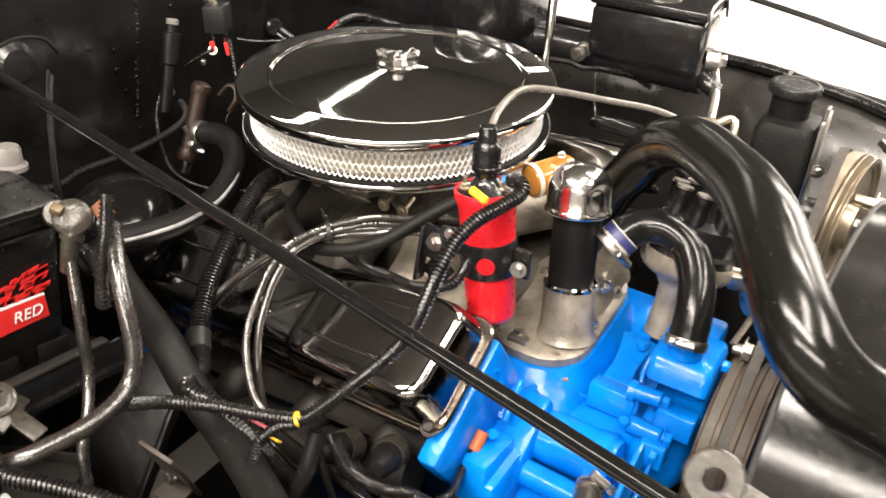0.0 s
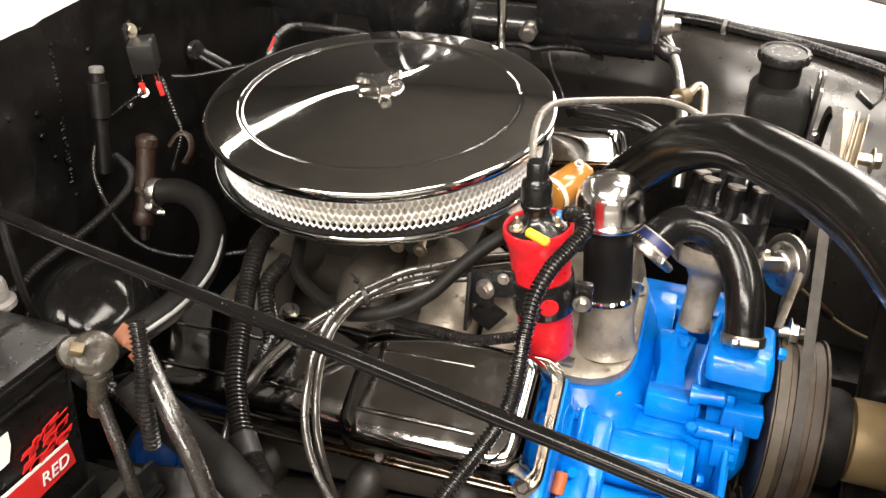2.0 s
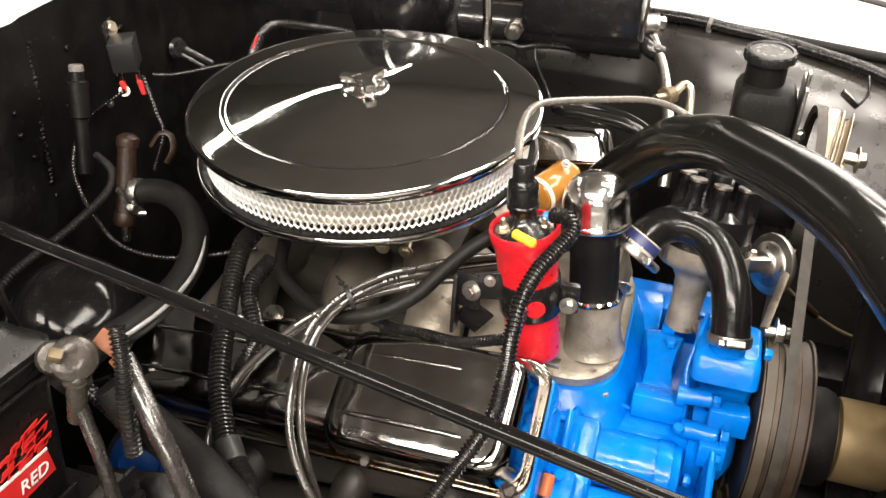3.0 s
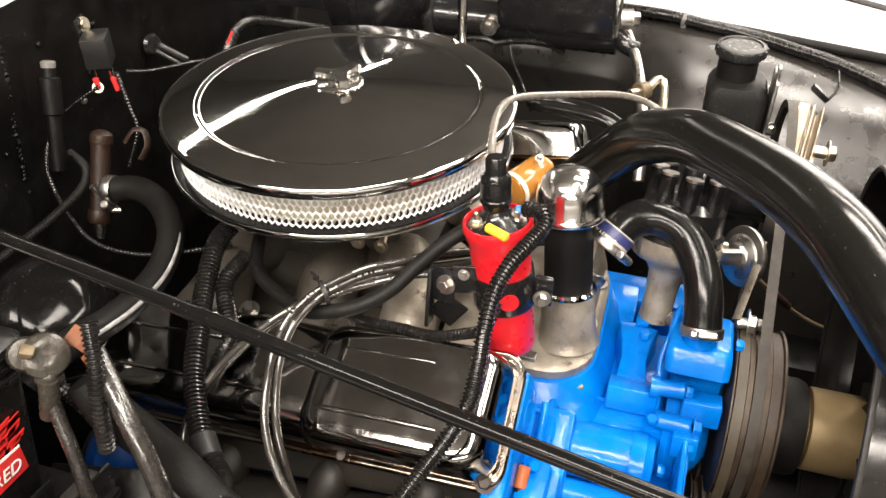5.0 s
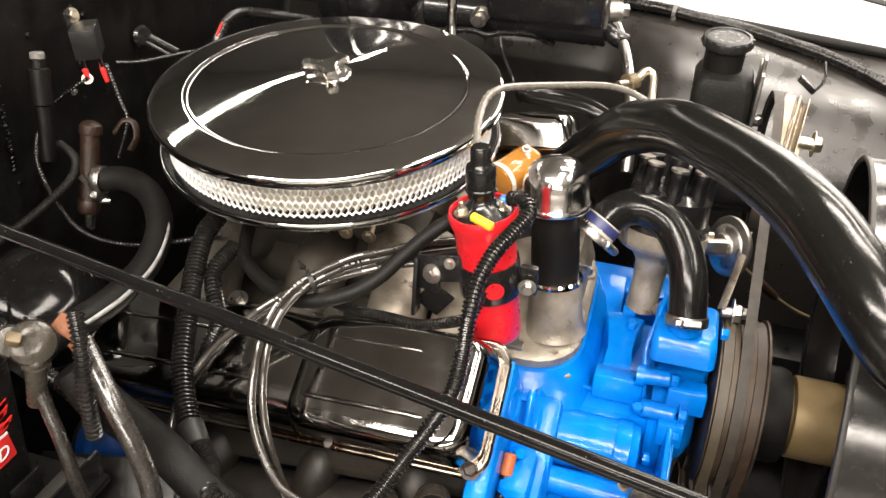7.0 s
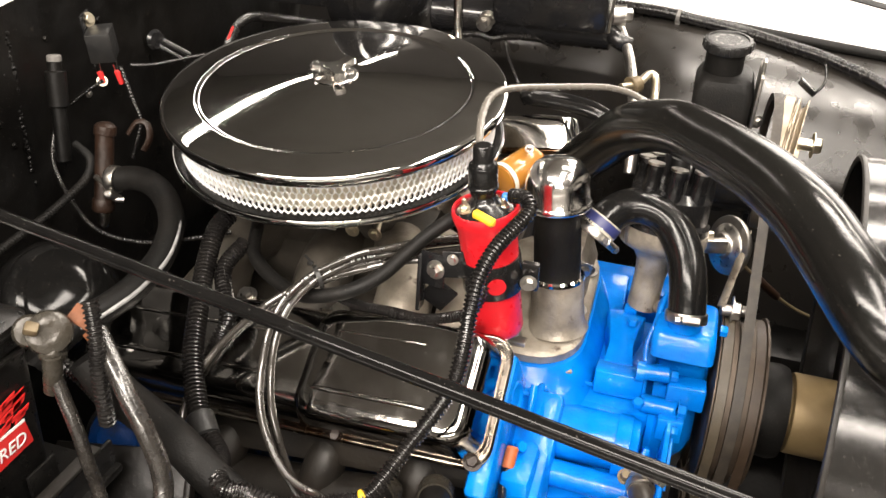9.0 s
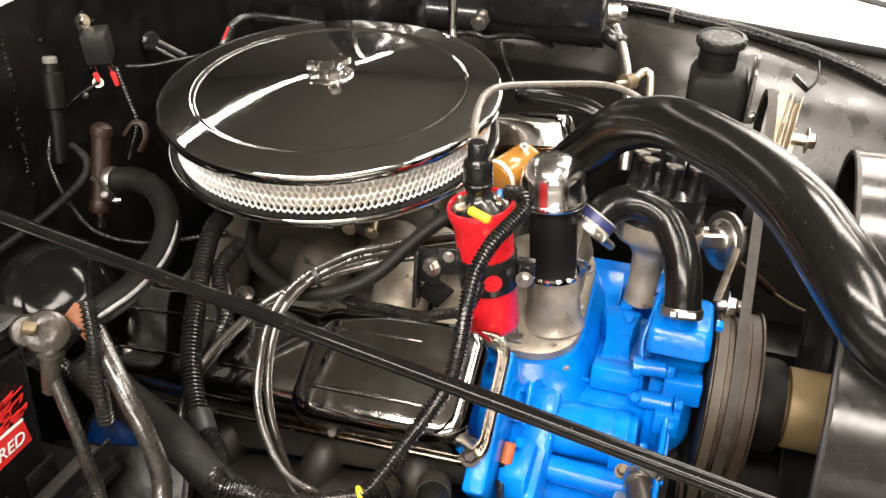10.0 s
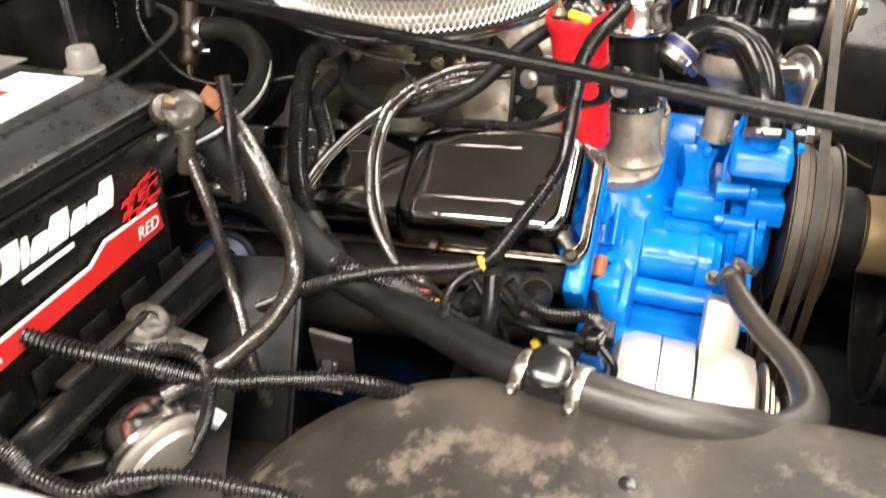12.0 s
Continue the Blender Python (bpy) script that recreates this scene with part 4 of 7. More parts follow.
def exhaust_manifold(side):
    """A cast log below the valve cover, with four ports into the head."""
    em = thing("exhaust_manifold", (0.02, side * 0.27, 0.72), "black cast exhaust manifold beside the block", "exhaust manifold", "exhaust manifolds")
    part("log", Shape().sweep([(0.205, side * 0.262, 0.765), (0.12, side * 0.272, 0.752), (0.0, side * 0.272, 0.735), (-0.12, side * 0.270, 0.718), (-0.19, side * 0.262, 0.68), (-0.21, side * 0.25, 0.60)], 0.026, seg=16, step=0.012), DARK_IRON, em)
    for x in (0.175, 0.075, -0.035, -0.135):
        z = 0.775 - 0.12 * (0.175 - x)
        part("port", Shape().sweep([(x, side * 0.235, z + 0.022), (x, side * 0.258, z + 0.016), (x - 0.006, side * 0.272, z - 0.008)], 0.021, seg=14), DARK_IRON, em)
        part("port_bolt", Shape().bolt((x + 0.028, side * 0.252, z + 0.026), (0, side * 0.85, 0.5), 0.006, 0.007), RUST, em)
    return em


exhaust_manifold(-1)
exhaust_manifold(1)


# ---- ignition coil ----
def ignition_coil():
    base, top = Vector((0.219, -0.150, 0.902)), Vector((0.201, -0.142, 1.034))
    ax = (top - base).normalized()
    L = (top - base).length
    co = thing("ignition_coil", base, "red cylindrical ignition coil with black tower and strap", "ignition coil")
    body = [(0, 0), (0.021, 0), (0.0235, 0.002), (0.0245, 0.006), (0.0248, 0.045), (0.0254, 0.060), (0.0258, 0.085), (0.0262, L - 0.030), (0.0268, L - 0.018), (0.0284, L - 0.013), (0.0298, L - 0.008), (0.0303, L - 0.003), (0.0292, L), (0.0272, L), (0.0268, L - 0.004), (0, L - 0.004)]
    part("body", Shape().lathe(body, base, ax, 48), RED, co, "glossy red can with rolled rim")
    part("cap", Shape().lathe([(0, L - 0.005), (0.0266, L - 0.005), (0.0266, L - 0.003), (0.022, L + 0.001), (0.014, L + 0.005), (0.0098, L + 0.012), (0.0095, L + 0.026), (0, L + 0.026)], base, ax, 40), BLACK_GLOSS, co, "black bakelite cap")
    tw = base + ax * (L + 0.016)
    part("boot", Shape().lathe([(0.0, -0.004), (0.0112, -0.004), (0.0118, 0.001), (0.0134, 0.002), (0.0136, 0.005), (0.0128, 0.006), (0.0130, 0.020), (0.0122, 0.0245), (0.0095, 0.0270), (0.0088, 0.0285), (0.0086, 0.040), (0.0070, 0.042), (0, 0.042)], tw, (-0.06, 0.10, 1), 32), RUBBER, co, "black rubber boot")
    for dx, dy, cap_mat in ((-0.014, -0.013, ZINC), (0.018, -0.002, ZINC)):
        p = base + ax * (L - 0.003) + Vector((dx, dy, 0))
        t = part("terminal", Shape().rod(p, p + ax * 0.016, 0.0024, seg=12).bolt(p + ax * 0.004, ax, 0.0048, 0.004), cap_mat, co)
    q = base + ax * (L + 0.004) + Vector((-0.002, -0.022, 0))
    part("ring_terminal", Shape().rod(q + Vector((-0.002, 0.002, 0.001)), q + Vector((0.018, -0.006, -0.001)), 0.0042, seg=14), YELLOW, co, "yellow crimp terminal")
    q2 = base + ax * (L + 0.012) + Vector((0.016, 0.0, 0))
    part("ring_terminal", Shape().rod(q2, q2 + Vector((0.016, 0.002, 0.001)), 0.0040, seg=14), BLUE_PLASTIC, co, "blue crimp terminal")
    strap = Shape().lathe([(0.0257, 0.050), (0.0272, 0.050), (0.0277, 0.0515), (0.0280, 0.082), (0.0277, 0.0845), (0.0262, 0.0845)], base, ax, 48, False)
    s = part("strap", strap, BLACK_GLOSS, co, "black steel clamp strap")
    part("strap_ear", Shape().box(base + ax * 0.068 + Vector((0.036, 0.0, 0)), (0.016, 0.006, 0.030), bevel=0.0015), BLACK_GLOSS, s)
    part("strap_bolt", Shape().rod(base + ax * 0.066 + Vector((0.036, -0.012, 0)), base + ax * 0.066 + Vector((0.036, 0.012, 0)), 0.0035, seg=12)
         .bolt(base + ax * 0.066 + Vector((0.036, -0.008, 0)), (0.2, -1, 0.2), 0.0052, 0.006), STEEL, s)
    spot = Shape().lathe([(0, 0), (0.0085, 0.0), (0.0085, 0.0012), (0, 0.0012)], base + ax * 0.069 + Vector((0.0114, -0.0255, 0)), (0.41, -0.91, 0.06), 24)
    part("strap_window", spot, RED, s, "red oval showing through the strap")
    br = Shape().box((0.187, -0.1640, 0.982), (0.036, 0.003, 0.026), Matrix.Rotation(radians(14), 3, "Z") @ Matrix.Rotation(radians(-12), 3, "X"), 0.001)
    br.box((0.160, -0.1660, 0.972), (0.024, 0.003, 0.034), Matrix.Rotation(radians(-8), 3, "Z") @ Matrix.Rotation(radians(-10), 3, "X"), 0.001)
    b = part("bracket", br, BLACK_GLOSS, co, "black steel mounting bracket")
    part("bracket_bolt", Shape().bolt((0.164, -0.1690, 0.975), (-0.25, -1, 0.3), 0.0060, 0.007), STEEL, b)
    part("bracket_bolt", Shape().bolt((0.180, -0.1690, 0.990), (0, -1, 0.3), 0.0034, 0.004), STEEL, b)
    part("bracket_leg", Shape().box((0.149, -0.168, 0.958), (0.004, 0.016, 0.056), Matrix.Rotation(radians(-14), 3, "X"), 0.001).box((0.163, -0.160, 0.938), (0.026, 0.003, 0.030), Matrix.Rotation(radians(35), 3, "Y"), 0.001), BLACK_GLOSS, b)
    return co


ignition_coil()


# ---- oil filler ----
def oil_filler():
    a, b = Vector((0.259, -0.050, 0.862)), Vector((0.246, -0.028, 0.985))
    ax = (b - a).normalized()
    of = thing("oil_filler", (0.262, -0.055, 0.80), "chrome oil filler cap on black tube and cast housing", "oil filler")
    house = Shape().lathe([(0, 0), (0.0335, 0), (0.0305, 0.005), (0.0290, 0.012), (0.0280, 0.026), (0.0275, 0.056), (0.026, 0.063), (0, 0.063)], (0.2625, -0.0560, 0.834), ax, 40)
    house.loft([(0.178, 0.293, -0.108, 0.082, 0.050, 0.8216), (0.1775, 0.2935, -0.109, 0.0825, 0.050, 0.824), (0.178, 0.293, -0.109, 0.082, 0.050, 0.8325), (0.181, 0.290, -0.106, 0.079, 0.048, 0.8350), (0.200, 0.282, -0.092, 0.06, 0.040, 0.8365)], lambda x, u, w: (x, u, w + 0.12 * max(0.0, u + 0.05)))
    house.loft([(0.234, 0.286, -0.030, 0.083, 0.022, 0.832), (0.238, 0.281, -0.016, 0.083, 0.020, 0.847), (0.244, 0.277, 0.002, 0.083, 0.015, 0.860), (0.249, 0.272, 0.016, 0.080, 0.010, 0.867)], lambda x, u, w: (x, u, w + 0.12 * max(0.0, u + 0.05)))
    part("housing", house, ALLOY, of, "stained grey cast housing")
    o = a + ax * 0.028
    part("collar", Shape().lathe([(0.0, 0), (0.0265, 0), (0.0288, 0.002), (0.0288, 0.005), (0.0268, 0.007), (0.0, 0.007)], o, ax, 40), CHROME, of, "chrome collar ring")
    part("tube", Shape().lathe([(0, 0.005), (0.0244, 0.005), (0.0244, 0.030), (0.0240, 0.100), (0, 0.100)], o, ax, 40), RUBBER_DULL, of, "black filler tube")
    c = o + ax * 0.083
    cap = [(0, 0), (0.0325, 0), (0.0345, 0.0015), (0.0350, 0.004), (0.0335, 0.0065), (0.0325, 0.008), (0.0325, 0.024), (0.0318, 0.0295), (0.0300, 0.0355), (0.0270, 0.0410), (0.0225, 0.0458), (0.0165, 0.0492), (0.0085, 0.0512), (0.0, 0.0518)]
    part("cap", Shape().lathe(cap, c, ax, 56), CHROME_SOFT, of, "domed chrome breather cap", sharp=60)
    for px, py in ((0.281, -0.030), (0.222, -0.088), (0.282, 0.03)):
        part("bolt", Shape().bolt((px, py, 0.836 + 0.12 * max(0.0, py + 0.05)), (0, 0, 1), 0.006, 0.007), STEEL, of)
    part("plate_notch", Shape().box((0.226, -0.096, 0.837), (0.022, 0.012, 0.006), bevel=0.001), STEEL, of)
    part("temperature_sender", Shape().rod((0.268, 0.016, 0.866), (0.278, 0.000, 0.872), 0.006).bolt((0.278, 0.000, 0.872), (0.4, -0.9, -0.1), 0.0062, 0.007), STEEL, of)
    return of


oil_filler()


# ---- distributor ----
def distributor():
    a, b = Vector((0.346, 0.006, 0.838)), Vector((0.357, 0.052, 0.985))
    ax = (b - a).normalized()
    di = thing("distributor", a, "black-capped distributor on a grey cast body with vacuum advance", "distributor")
    part("shaft_housing", Shape().lathe([(0, -0.006), (0.0165, -0.006), (0.0165, 0.030), (0.0185, 0.050), (0.026, 0.062), (0.040, 0.068), (0.0465, 0.074), (0.049, 0.079), (0.048, 0.092), (0, 0.092)], a, ax, 36), ALLOY, di, "grey cast body")
    part("cap", Shape().lathe([(0, 0.092), (0.047, 0.092), (0.047, 0.100), (0.043, 0.104), (0.042, 0.128), (0.034, 0.136), (0, 0.138)], a, ax, 40), BLACK_GLOSS, di, "black cap")
    side = ax.orthogonal().normalized()
    other = ax.cross(side)
    for k in range(8):
        g = 2 * math.pi * k / 8
        p = a + ax * 0.128 + (side * math.cos(g) + other * math.sin(g)) * 0.033
        t = part("tower", Shape().lathe([(0, -0.03), (0.0095, -0.03), (0.0090, 0.006), (0.0078, 0.022), (0.0088, 0.024), (0.0086, 0.032), (0, 0.032)], p, ax, 18), BLACK_GLOSS, di, "black terminal tower")
        part("metal_rim", Shape().lathe([(0.0, 0.0315), (0.0088, 0.0315), (0.0088, 0.034), (0.0, 0.034)], p, ax, 18), STEEL, t)
    part("centre_tower", Shape().lathe([(0, 0.13), (0.011, 0.13), (0.0095, 0.165), (0, 0.165)], a, ax, 20), PLASTIC, di)
    v = Vector((0.418, 0.050, 0.900))
    vax = Vector((0.80, 0.55, -0.22)).normalized()
    can = Shape().lathe([(0, -0.006), (0.012, -0.006), (0.0135, -0.005), (0.014, -0.001), (0.0155, 0.0005), (0.022, 0.0015), (0.0245, 0.004), (0.030, 0.0045), (0.0325, 0.0055), (0.0330, 0.008), (0.0325, 0.010), (0.030, 0.011), (0.026, 0.017), (0.017, 0.020), (0.0, 0.020)], v, vax, 40)
    vc = part("vacuum_advance", can, STEEL, di, "plated vacuum advance diaphragm")
    part("advance_arm", Shape().box((0.386, 0.038, 0.913), (0.040, 0.006, 0.016), Matrix.Rotation(radians(10), 3, "Z"), 0.0015), ZINC, vc)
    part("advance_arm", Shape().box((0.409, 0.036, 0.908), (0.024, 0.008, 0.017), Matrix.Rotation(radians(14), 3, "Z"), 0.0015), STEEL, vc)
    part("clip", Shape().sweep([a + ax * 0.075 + side * -0.049, a + ax * 0.1 + side * -0.052, a + ax * 0.12 + side * -0.044], 0.002, seg=8), STEEL, di)
    part("clamp_bolt", Shape().bolt(a + Vector((0.022, -0.012, 0.006)), (0, -0.2, 1), 0.007, 0.009), STEEL, di)
    return di


distributor()


# ---- hoses on the engine ----
top_hose_line = [(0.222, 0.115, 0.900), (0.245, 0.092, 0.946), (0.272, 0.060, 0.991), (0.297, 0.031, 1.030), (0.324, -0.005, 1.060), (0.353, -0.041, 1.080), (0.391, -0.090, 1.091), (0.420, -0.135, 1.099), (0.445, -0.182, 1.103), (0.464, -0.218, 1.097),
                 (0.475, -0.239, 1.092), (0.487, -0.257, 1.084), (0.503, -0.269, 1.071), (0.525, -0.270, 1.055), (0.553, -0.264, 1.044), (0.600, -0.266, 1.034), (0.668, -0.275, 1.012)]
th = thing("radiator_hose", (0.222, 0.115, 0.90), "thick glossy black moulded top radiator hose", "hose")
part("hose_body", Shape().sweep(top_hose_line, lambda f: 0.0255 if f < 0.3 else 0.0245, seg=32, step=0.008), HOSE, th, sharp=70)
for g in (-38,):
    line_ = smooth(top_hose_line[:11], 0.006)
    ridge = []
    for a_, b_ in zip(line_, line_[1:]):
        t_ = (b_ - a_).normalized()
        n_ = (Vector((0.0, 0.0, 1.0)) - t_ * t_.z).normalized()
        s_ = t_.cross(n_)
        ridge.append(a_ + (n_ * math.sin(radians(g + 40)) + s_ * math.cos(radians(g + 40))) * 0.0248)
    part("mould_ridge", Shape().sweep(ridge, 0.0016, seg=8, step=0.006), HOSE, th, "moulded seam ridge", sharp=70)
clamp_on(th, (0.572, -0.265, 1.041), (0.95, -0.05, -0.2), 0.0255, 0.014, (0, -0.3, 1))

by = thing("bypass_hose", (0.391, -0.071, 0.88), "short curved black bypass hose with steel clamp", "hose")
part("hose_body", Shape().sweep([(0.285, -0.027, 0.940), (0.296, -0.014, 0.954), (0.313, 0.000, 0.962), (0.335, 0.004, 0.962), (0.359, -0.002, 0.952), (0.377, -0.021, 0.934), (0.386, -0.044, 0.914), (0.391, -0.068, 0.884)], 0.0185, seg=28, step=0.006), RUBBER, by, sharp=70)
clamp_on(by, (0.390, -0.066, 0.889), (0.06, -0.5, -0.85), 0.0190, 0.010, (0.1, -0.9, 0.5))
lab = Shape().lathe([(0.0188, -0.006), (0.0196, -0.006), (0.0196, 0.008), (0.0188, 0.008)], (0.292, -0.019, 0.948), (0.5, 0.55, 0.67), 36, False)
lb = part("hose_label", lab, CREAM_PRINT, by, "cream and navy printed label")
part("blue_stripe", Shape().lathe([(0.0190, -0.003), (0.0199, -0.003), (0.0199, 0.0065), (0.0190, 0.0065)], (0.292, -0.019, 0.948), (0.5, 0.55, 0.67), 36, False), NAVY_PRINT, lb)
for k in range(4):
    g = radians(200 + 14 * k)
    part("print_bar", Shape().box((0.292 + 0.0003 * k, -0.0385 + 0.0006 * k, 0.9465 + 0.0028 * k), (0.006, 0.0008, 0.0014), Matrix.Rotation(radians(-35), 3, "Y"), 0), WHITE_PRINT, lb)
clamp_on(by, (0.287, -0.026, 0.942), (0.5, 0.55, 0.67), 0.0190, 0.009, (0.3, -0.8, -0.4))

hh = thing("heater_hose", (-0.24, -0.09, 0.93), "black heater hose looping from the rusty pipe", "hose")
part("hose_body", Shape().sweep([(-0.246, -0.092, 0.947), (-0.209, -0.086, 0.952), (-0.170, -0.102, 0.950), (-0.138, -0.137, 0.942), (-0.128, -0.177, 0.929), (-0.132, -0.218, 0.922), (-0.139, -0.253, 0.922), (-0.150, -0.290, 0.925), (-0.165, -0.33, 0.91)], 0.0135, seg=22), RUBBER_DULL, hh, sharp=70)
stripe_line = []
for p in ((-0.170, -0.102, 0.950), (-0.138, -0.137, 0.942), (-0.128, -0.177, 0.929), (-0.132, -0.218, 0.922), (-0.139, -0.253, 0.922), (-0.150, -0.290, 0.925)):
    stripe_line.append(Vector(p) + Vector((0.86, -0.16, 0.34)).normalized() * 0.0122)
part("stripe", Shape().sweep(stripe_line, 0.0026, seg=12), SILVER_STRIPE, hh, "worn silver stripe along the hose")
clamp_on(hh, (-0.238, -0.0915, 0.949), (1, 0.1, 0.05), 0.0138, 0.010, (0.1, -0.7, -0.7))
hp = thing("heater_pipe", (-0.253, -0.12, 0.88), "rusty brown heater valve pipe on the firewall", "pipe")
part("pipe", Shape().rod((-0.255, -0.068, 0.994), (-0.2535, -0.104, 0.917), 0.0100, 0.0105, 28).lathe([(0, 0), (0.0115, 0), (0.0125, 0.003), (0.0125, 0.012), (0.0105, 0.015), (0, 0.015)], (-0.2537, -0.100, 0.926), (0, -0.42, -0.9), 24), RUST, hp)
part("pipe_tip", Shape().rod((-0.2535, -0.104, 0.917), (-0.2530, -0.114, 0.896), 0.0075, 0.0060, 18), CHROME_WORN, hp, "bare metal tip")
part("pipe_cap", Shape().lathe([(0, 0), (0.0115, 0), (0.0122, 0.003), (0.0118, 0.010), (0.009, 0.013), (0.005, 0.015), (0, 0.015)], (-0.255, -0.069, 0.990), (0.0, 0.42, 0.9), 24), RUST, hp)
part("outlet", Shape().rod((-0.254, -0.090, 0.945), (-0.222, -0.088, 0.950), 0.0105), RUST, hp)
part("pipe_loop", Shape().sweep([(-0.232, -0.060, 0.99), (-0.224, -0.050, 1.002), (-0.214, -0.046, 0.999), (-0.210, -0.052, 0.985), (-0.216, -0.060, 0.972)], 0.0020, seg=10, flat=2.0), RUST, hp)
part("clip", Shape().sweep([(-0.252, -0.104, 0.958), (-0.246, -0.099, 0.944), (-0.238, -0.104, 0.932), (-0.228, -0.098, 0.928)], 0.003, seg=8), STEEL, hp)


# ---- battery ----
def battery():
    x0, x1, y0, y1, z0, z1 = -0.270, -0.088, -0.675, -0.377, 0.868, 1.047
    ba = thing("battery", (-0.18, -0.375, 1.047), "black car battery with red and white label, side cable fitted", "battery")
    flat = lambda x, u, w: (x, u, w)
    case = [(x0 + 0.006, x1 - 0.006, y0 + 0.006, y1 - 0.006, 0.008, z0), (x0 + 0.004, x1 - 0.004, y0 + 0.004, y1 - 0.004, 0.010, z0 + 0.003), (x0, x1, y0, y1, 0.010, z1 - 0.036), (x0, x1, y0, y1, 0.010, z1 - 0.032)]
    part("case", Shape().loft(case, flat), CASE, ba, "black ribbed plastic case")
    lid = [(x0 - 0.004, x1 + 0.004, y0 - 0.004, y1 + 0.004, 0.011, z1 - 0.031), (x0 - 0.005, x1 + 0.005, y0 - 0.005, y1 + 0.005, 0.012, z1 - 0.028), (x0 - 0.005, x1 + 0.005, y0 - 0.005, y1 + 0.005, 0.012, z1 - 0.012),
           (x0 - 0.002, x1 + 0.002, y0 - 0.002, y1 + 0.002, 0.011, z1 - 0.009), (x0 + 0.006, x1 - 0.006, y0 + 0.006, y1 - 0.006, 0.010, z1 - 0.006), (x0 + 0.012, x1 - 0.016, y0 + 0.012, y1 - 0.012, 0.008, z1 + 0.004), (x0 + 0.016, x1 - 0.020, y0 + 0.016, y1 - 0.016, 0.008, z1 + 0.006)]
    part("lid", Shape().loft(lid, flat), CASE, ba, "black plastic lid with a stepped edge")
    for z in (z1 - 0.035, z1 - 0.018):
        part("rib", Shape().box((x1 + 0.003, (y0 + y1) / 2, z), (0.006, 0.296, 0.003), bevel=0.001), CASE, ba)
    for k in range(6):
        part("rib", Shape().box((x1 + 0.0008, y1 - 0.02 - 0.049 * k, z0 + 0.022), (0.003, 0.030, 0.024), bevel=0.001), CASE, ba)
    f = x1 + 0.0012
    def card(pts, mat_, name, lbl="", parent=ba, lift=0.0):
        s = Shape().add([(f + lift, y, z) for y, z in pts] + [(f + lift - 0.0009, y, z) for y, z in pts],
                        [tuple(range(len(pts)))] + [tuple(len(pts) + k for k in reversed(range(len(pts))))] + [(k, (k + 1) % len(pts), (k + 1) % len(pts) + len(pts), k + len(pts)) for k in range(len(pts))])
        return part(name, s, mat_, parent, lbl)
    lab_ = card([(-0.400, 0.9510), (-0.397, 0.929), (-0.548, 0.922), (-0.64, 0.917), (-0.64, 0.936), (-0.485, 0.941), (-0.465, 0.9515)], RED_PRINT, "label", "red label with white edge")
    card([(-0.400, 0.953), (-0.400, 0.951), (-0.465, 0.9515), (-0.485, 0.941), (-0.64, 0.936), (-0.64, 0.939), (-0.486, 0.944), (-0.466, 0.9545)], WHITE_PRINT, "label_edge", "", lab_, 0.0002)
    # brand mark as plain slanted white blocks of the letters' size
    y = -0.562
    for w, h in ((0.0175, 0.0215), (0.0065, 0.0195), (0.0155, 0.0150), (0.0200, 0.0215), (0.0155, 0.0150), (0.0115, 0.0150), (0.0165, 0.0230)):
        z, y = 0.9745, y + 0.0003
        card([(y, z), (y + w * 0.93, z + 0.0004), (y + w + 0.0035, z + h * 0.55), (y + w + 0.0040, z + h), (y + 0.0045 + w * 0.2, z + h), (y + 0.002, z + h * 0.5)], WHITE_PRINT, "brand_block", "plain white block of the brand mark", lab_, 0.0004)
        y += w + 0.0014
    rng = random.Random(4)
    for k in range(26):
        y, z = -0.438 + 0.040 * rng.random(), 0.955 + 0.024 * rng.random()
        r = 0.0016 + 0.0024 * rng.random()
        card([(y - r * 2, z - r), (y + r * 1.4, z - r * 0.3), (y + r * 2.2, z + r * 1.2), (y - r, z + r * 0.6)], RED_PRINT, "red_fleck", "", lab_, 0.0003)
    txt = bpy.data.curves.new("label_text", "FONT")
    txt.body, txt.size, txt.extrude, txt.shear = "RED", 0.0150, 0.0003, 0.2
    tmp = new("tmp_text", txt)
    bpy.context.view_layer.update()
    me = bpy.data.meshes.new_from_object(tmp)
    bpy.data.objects.remove(tmp)
    me.materials.clear()
    me.materials.append(WHITE_PRINT)
    me.transform(Matrix.Translation((f + 0.0012, -0.4315, 0.9345)) @ Matrix.Rotation(radians(90), 4, "Z") @ Matrix.Rotation(radians(90), 4, "X"))
    word = new("label_text", me)
    word.parent = lab_
    tagged(word, "white lettering RED")
    for y, z, w in ((-0.545, 0.9645, 0.05), (-0.60, 0.9245, 0.022)):
        card([(y, z), (y + w, z + 0.001), (y + w, z + 0.0045), (y, z + 0.0035)], WHITE_PRINT, "print_bar", "", lab_, 0.0004)
    zt = z1 + 0.0066
    st = Shape().box((-0.150, -0.485, zt), (0.055, 0.155, 0.0012), Matrix.Rotation(radians(3), 3, "Z"), 0)
    s = part("top_sticker", st, WHITE_PRINT, ba, "white paper sticker with red mark")
    part("sticker_mark", Shape().box((-0.165, -0.475, zt + 0.001), (0.018, 0.055, 0.0008), bevel=0), RED_PRINT, s)
    for k in range(7):
        part("print_bar", Shape().box((-0.178 + 0.0065 * k, -0.53, zt + 0.001), (0.002, 0.05, 0.0007), bevel=0), BLACK_DULL, s)
    part("top_sticker", Shape().box((-0.225, -0.44, zt), (0.05, 0.12, 0.0012), bevel=0), GREY_CAP, ba, "grey warning sticker")
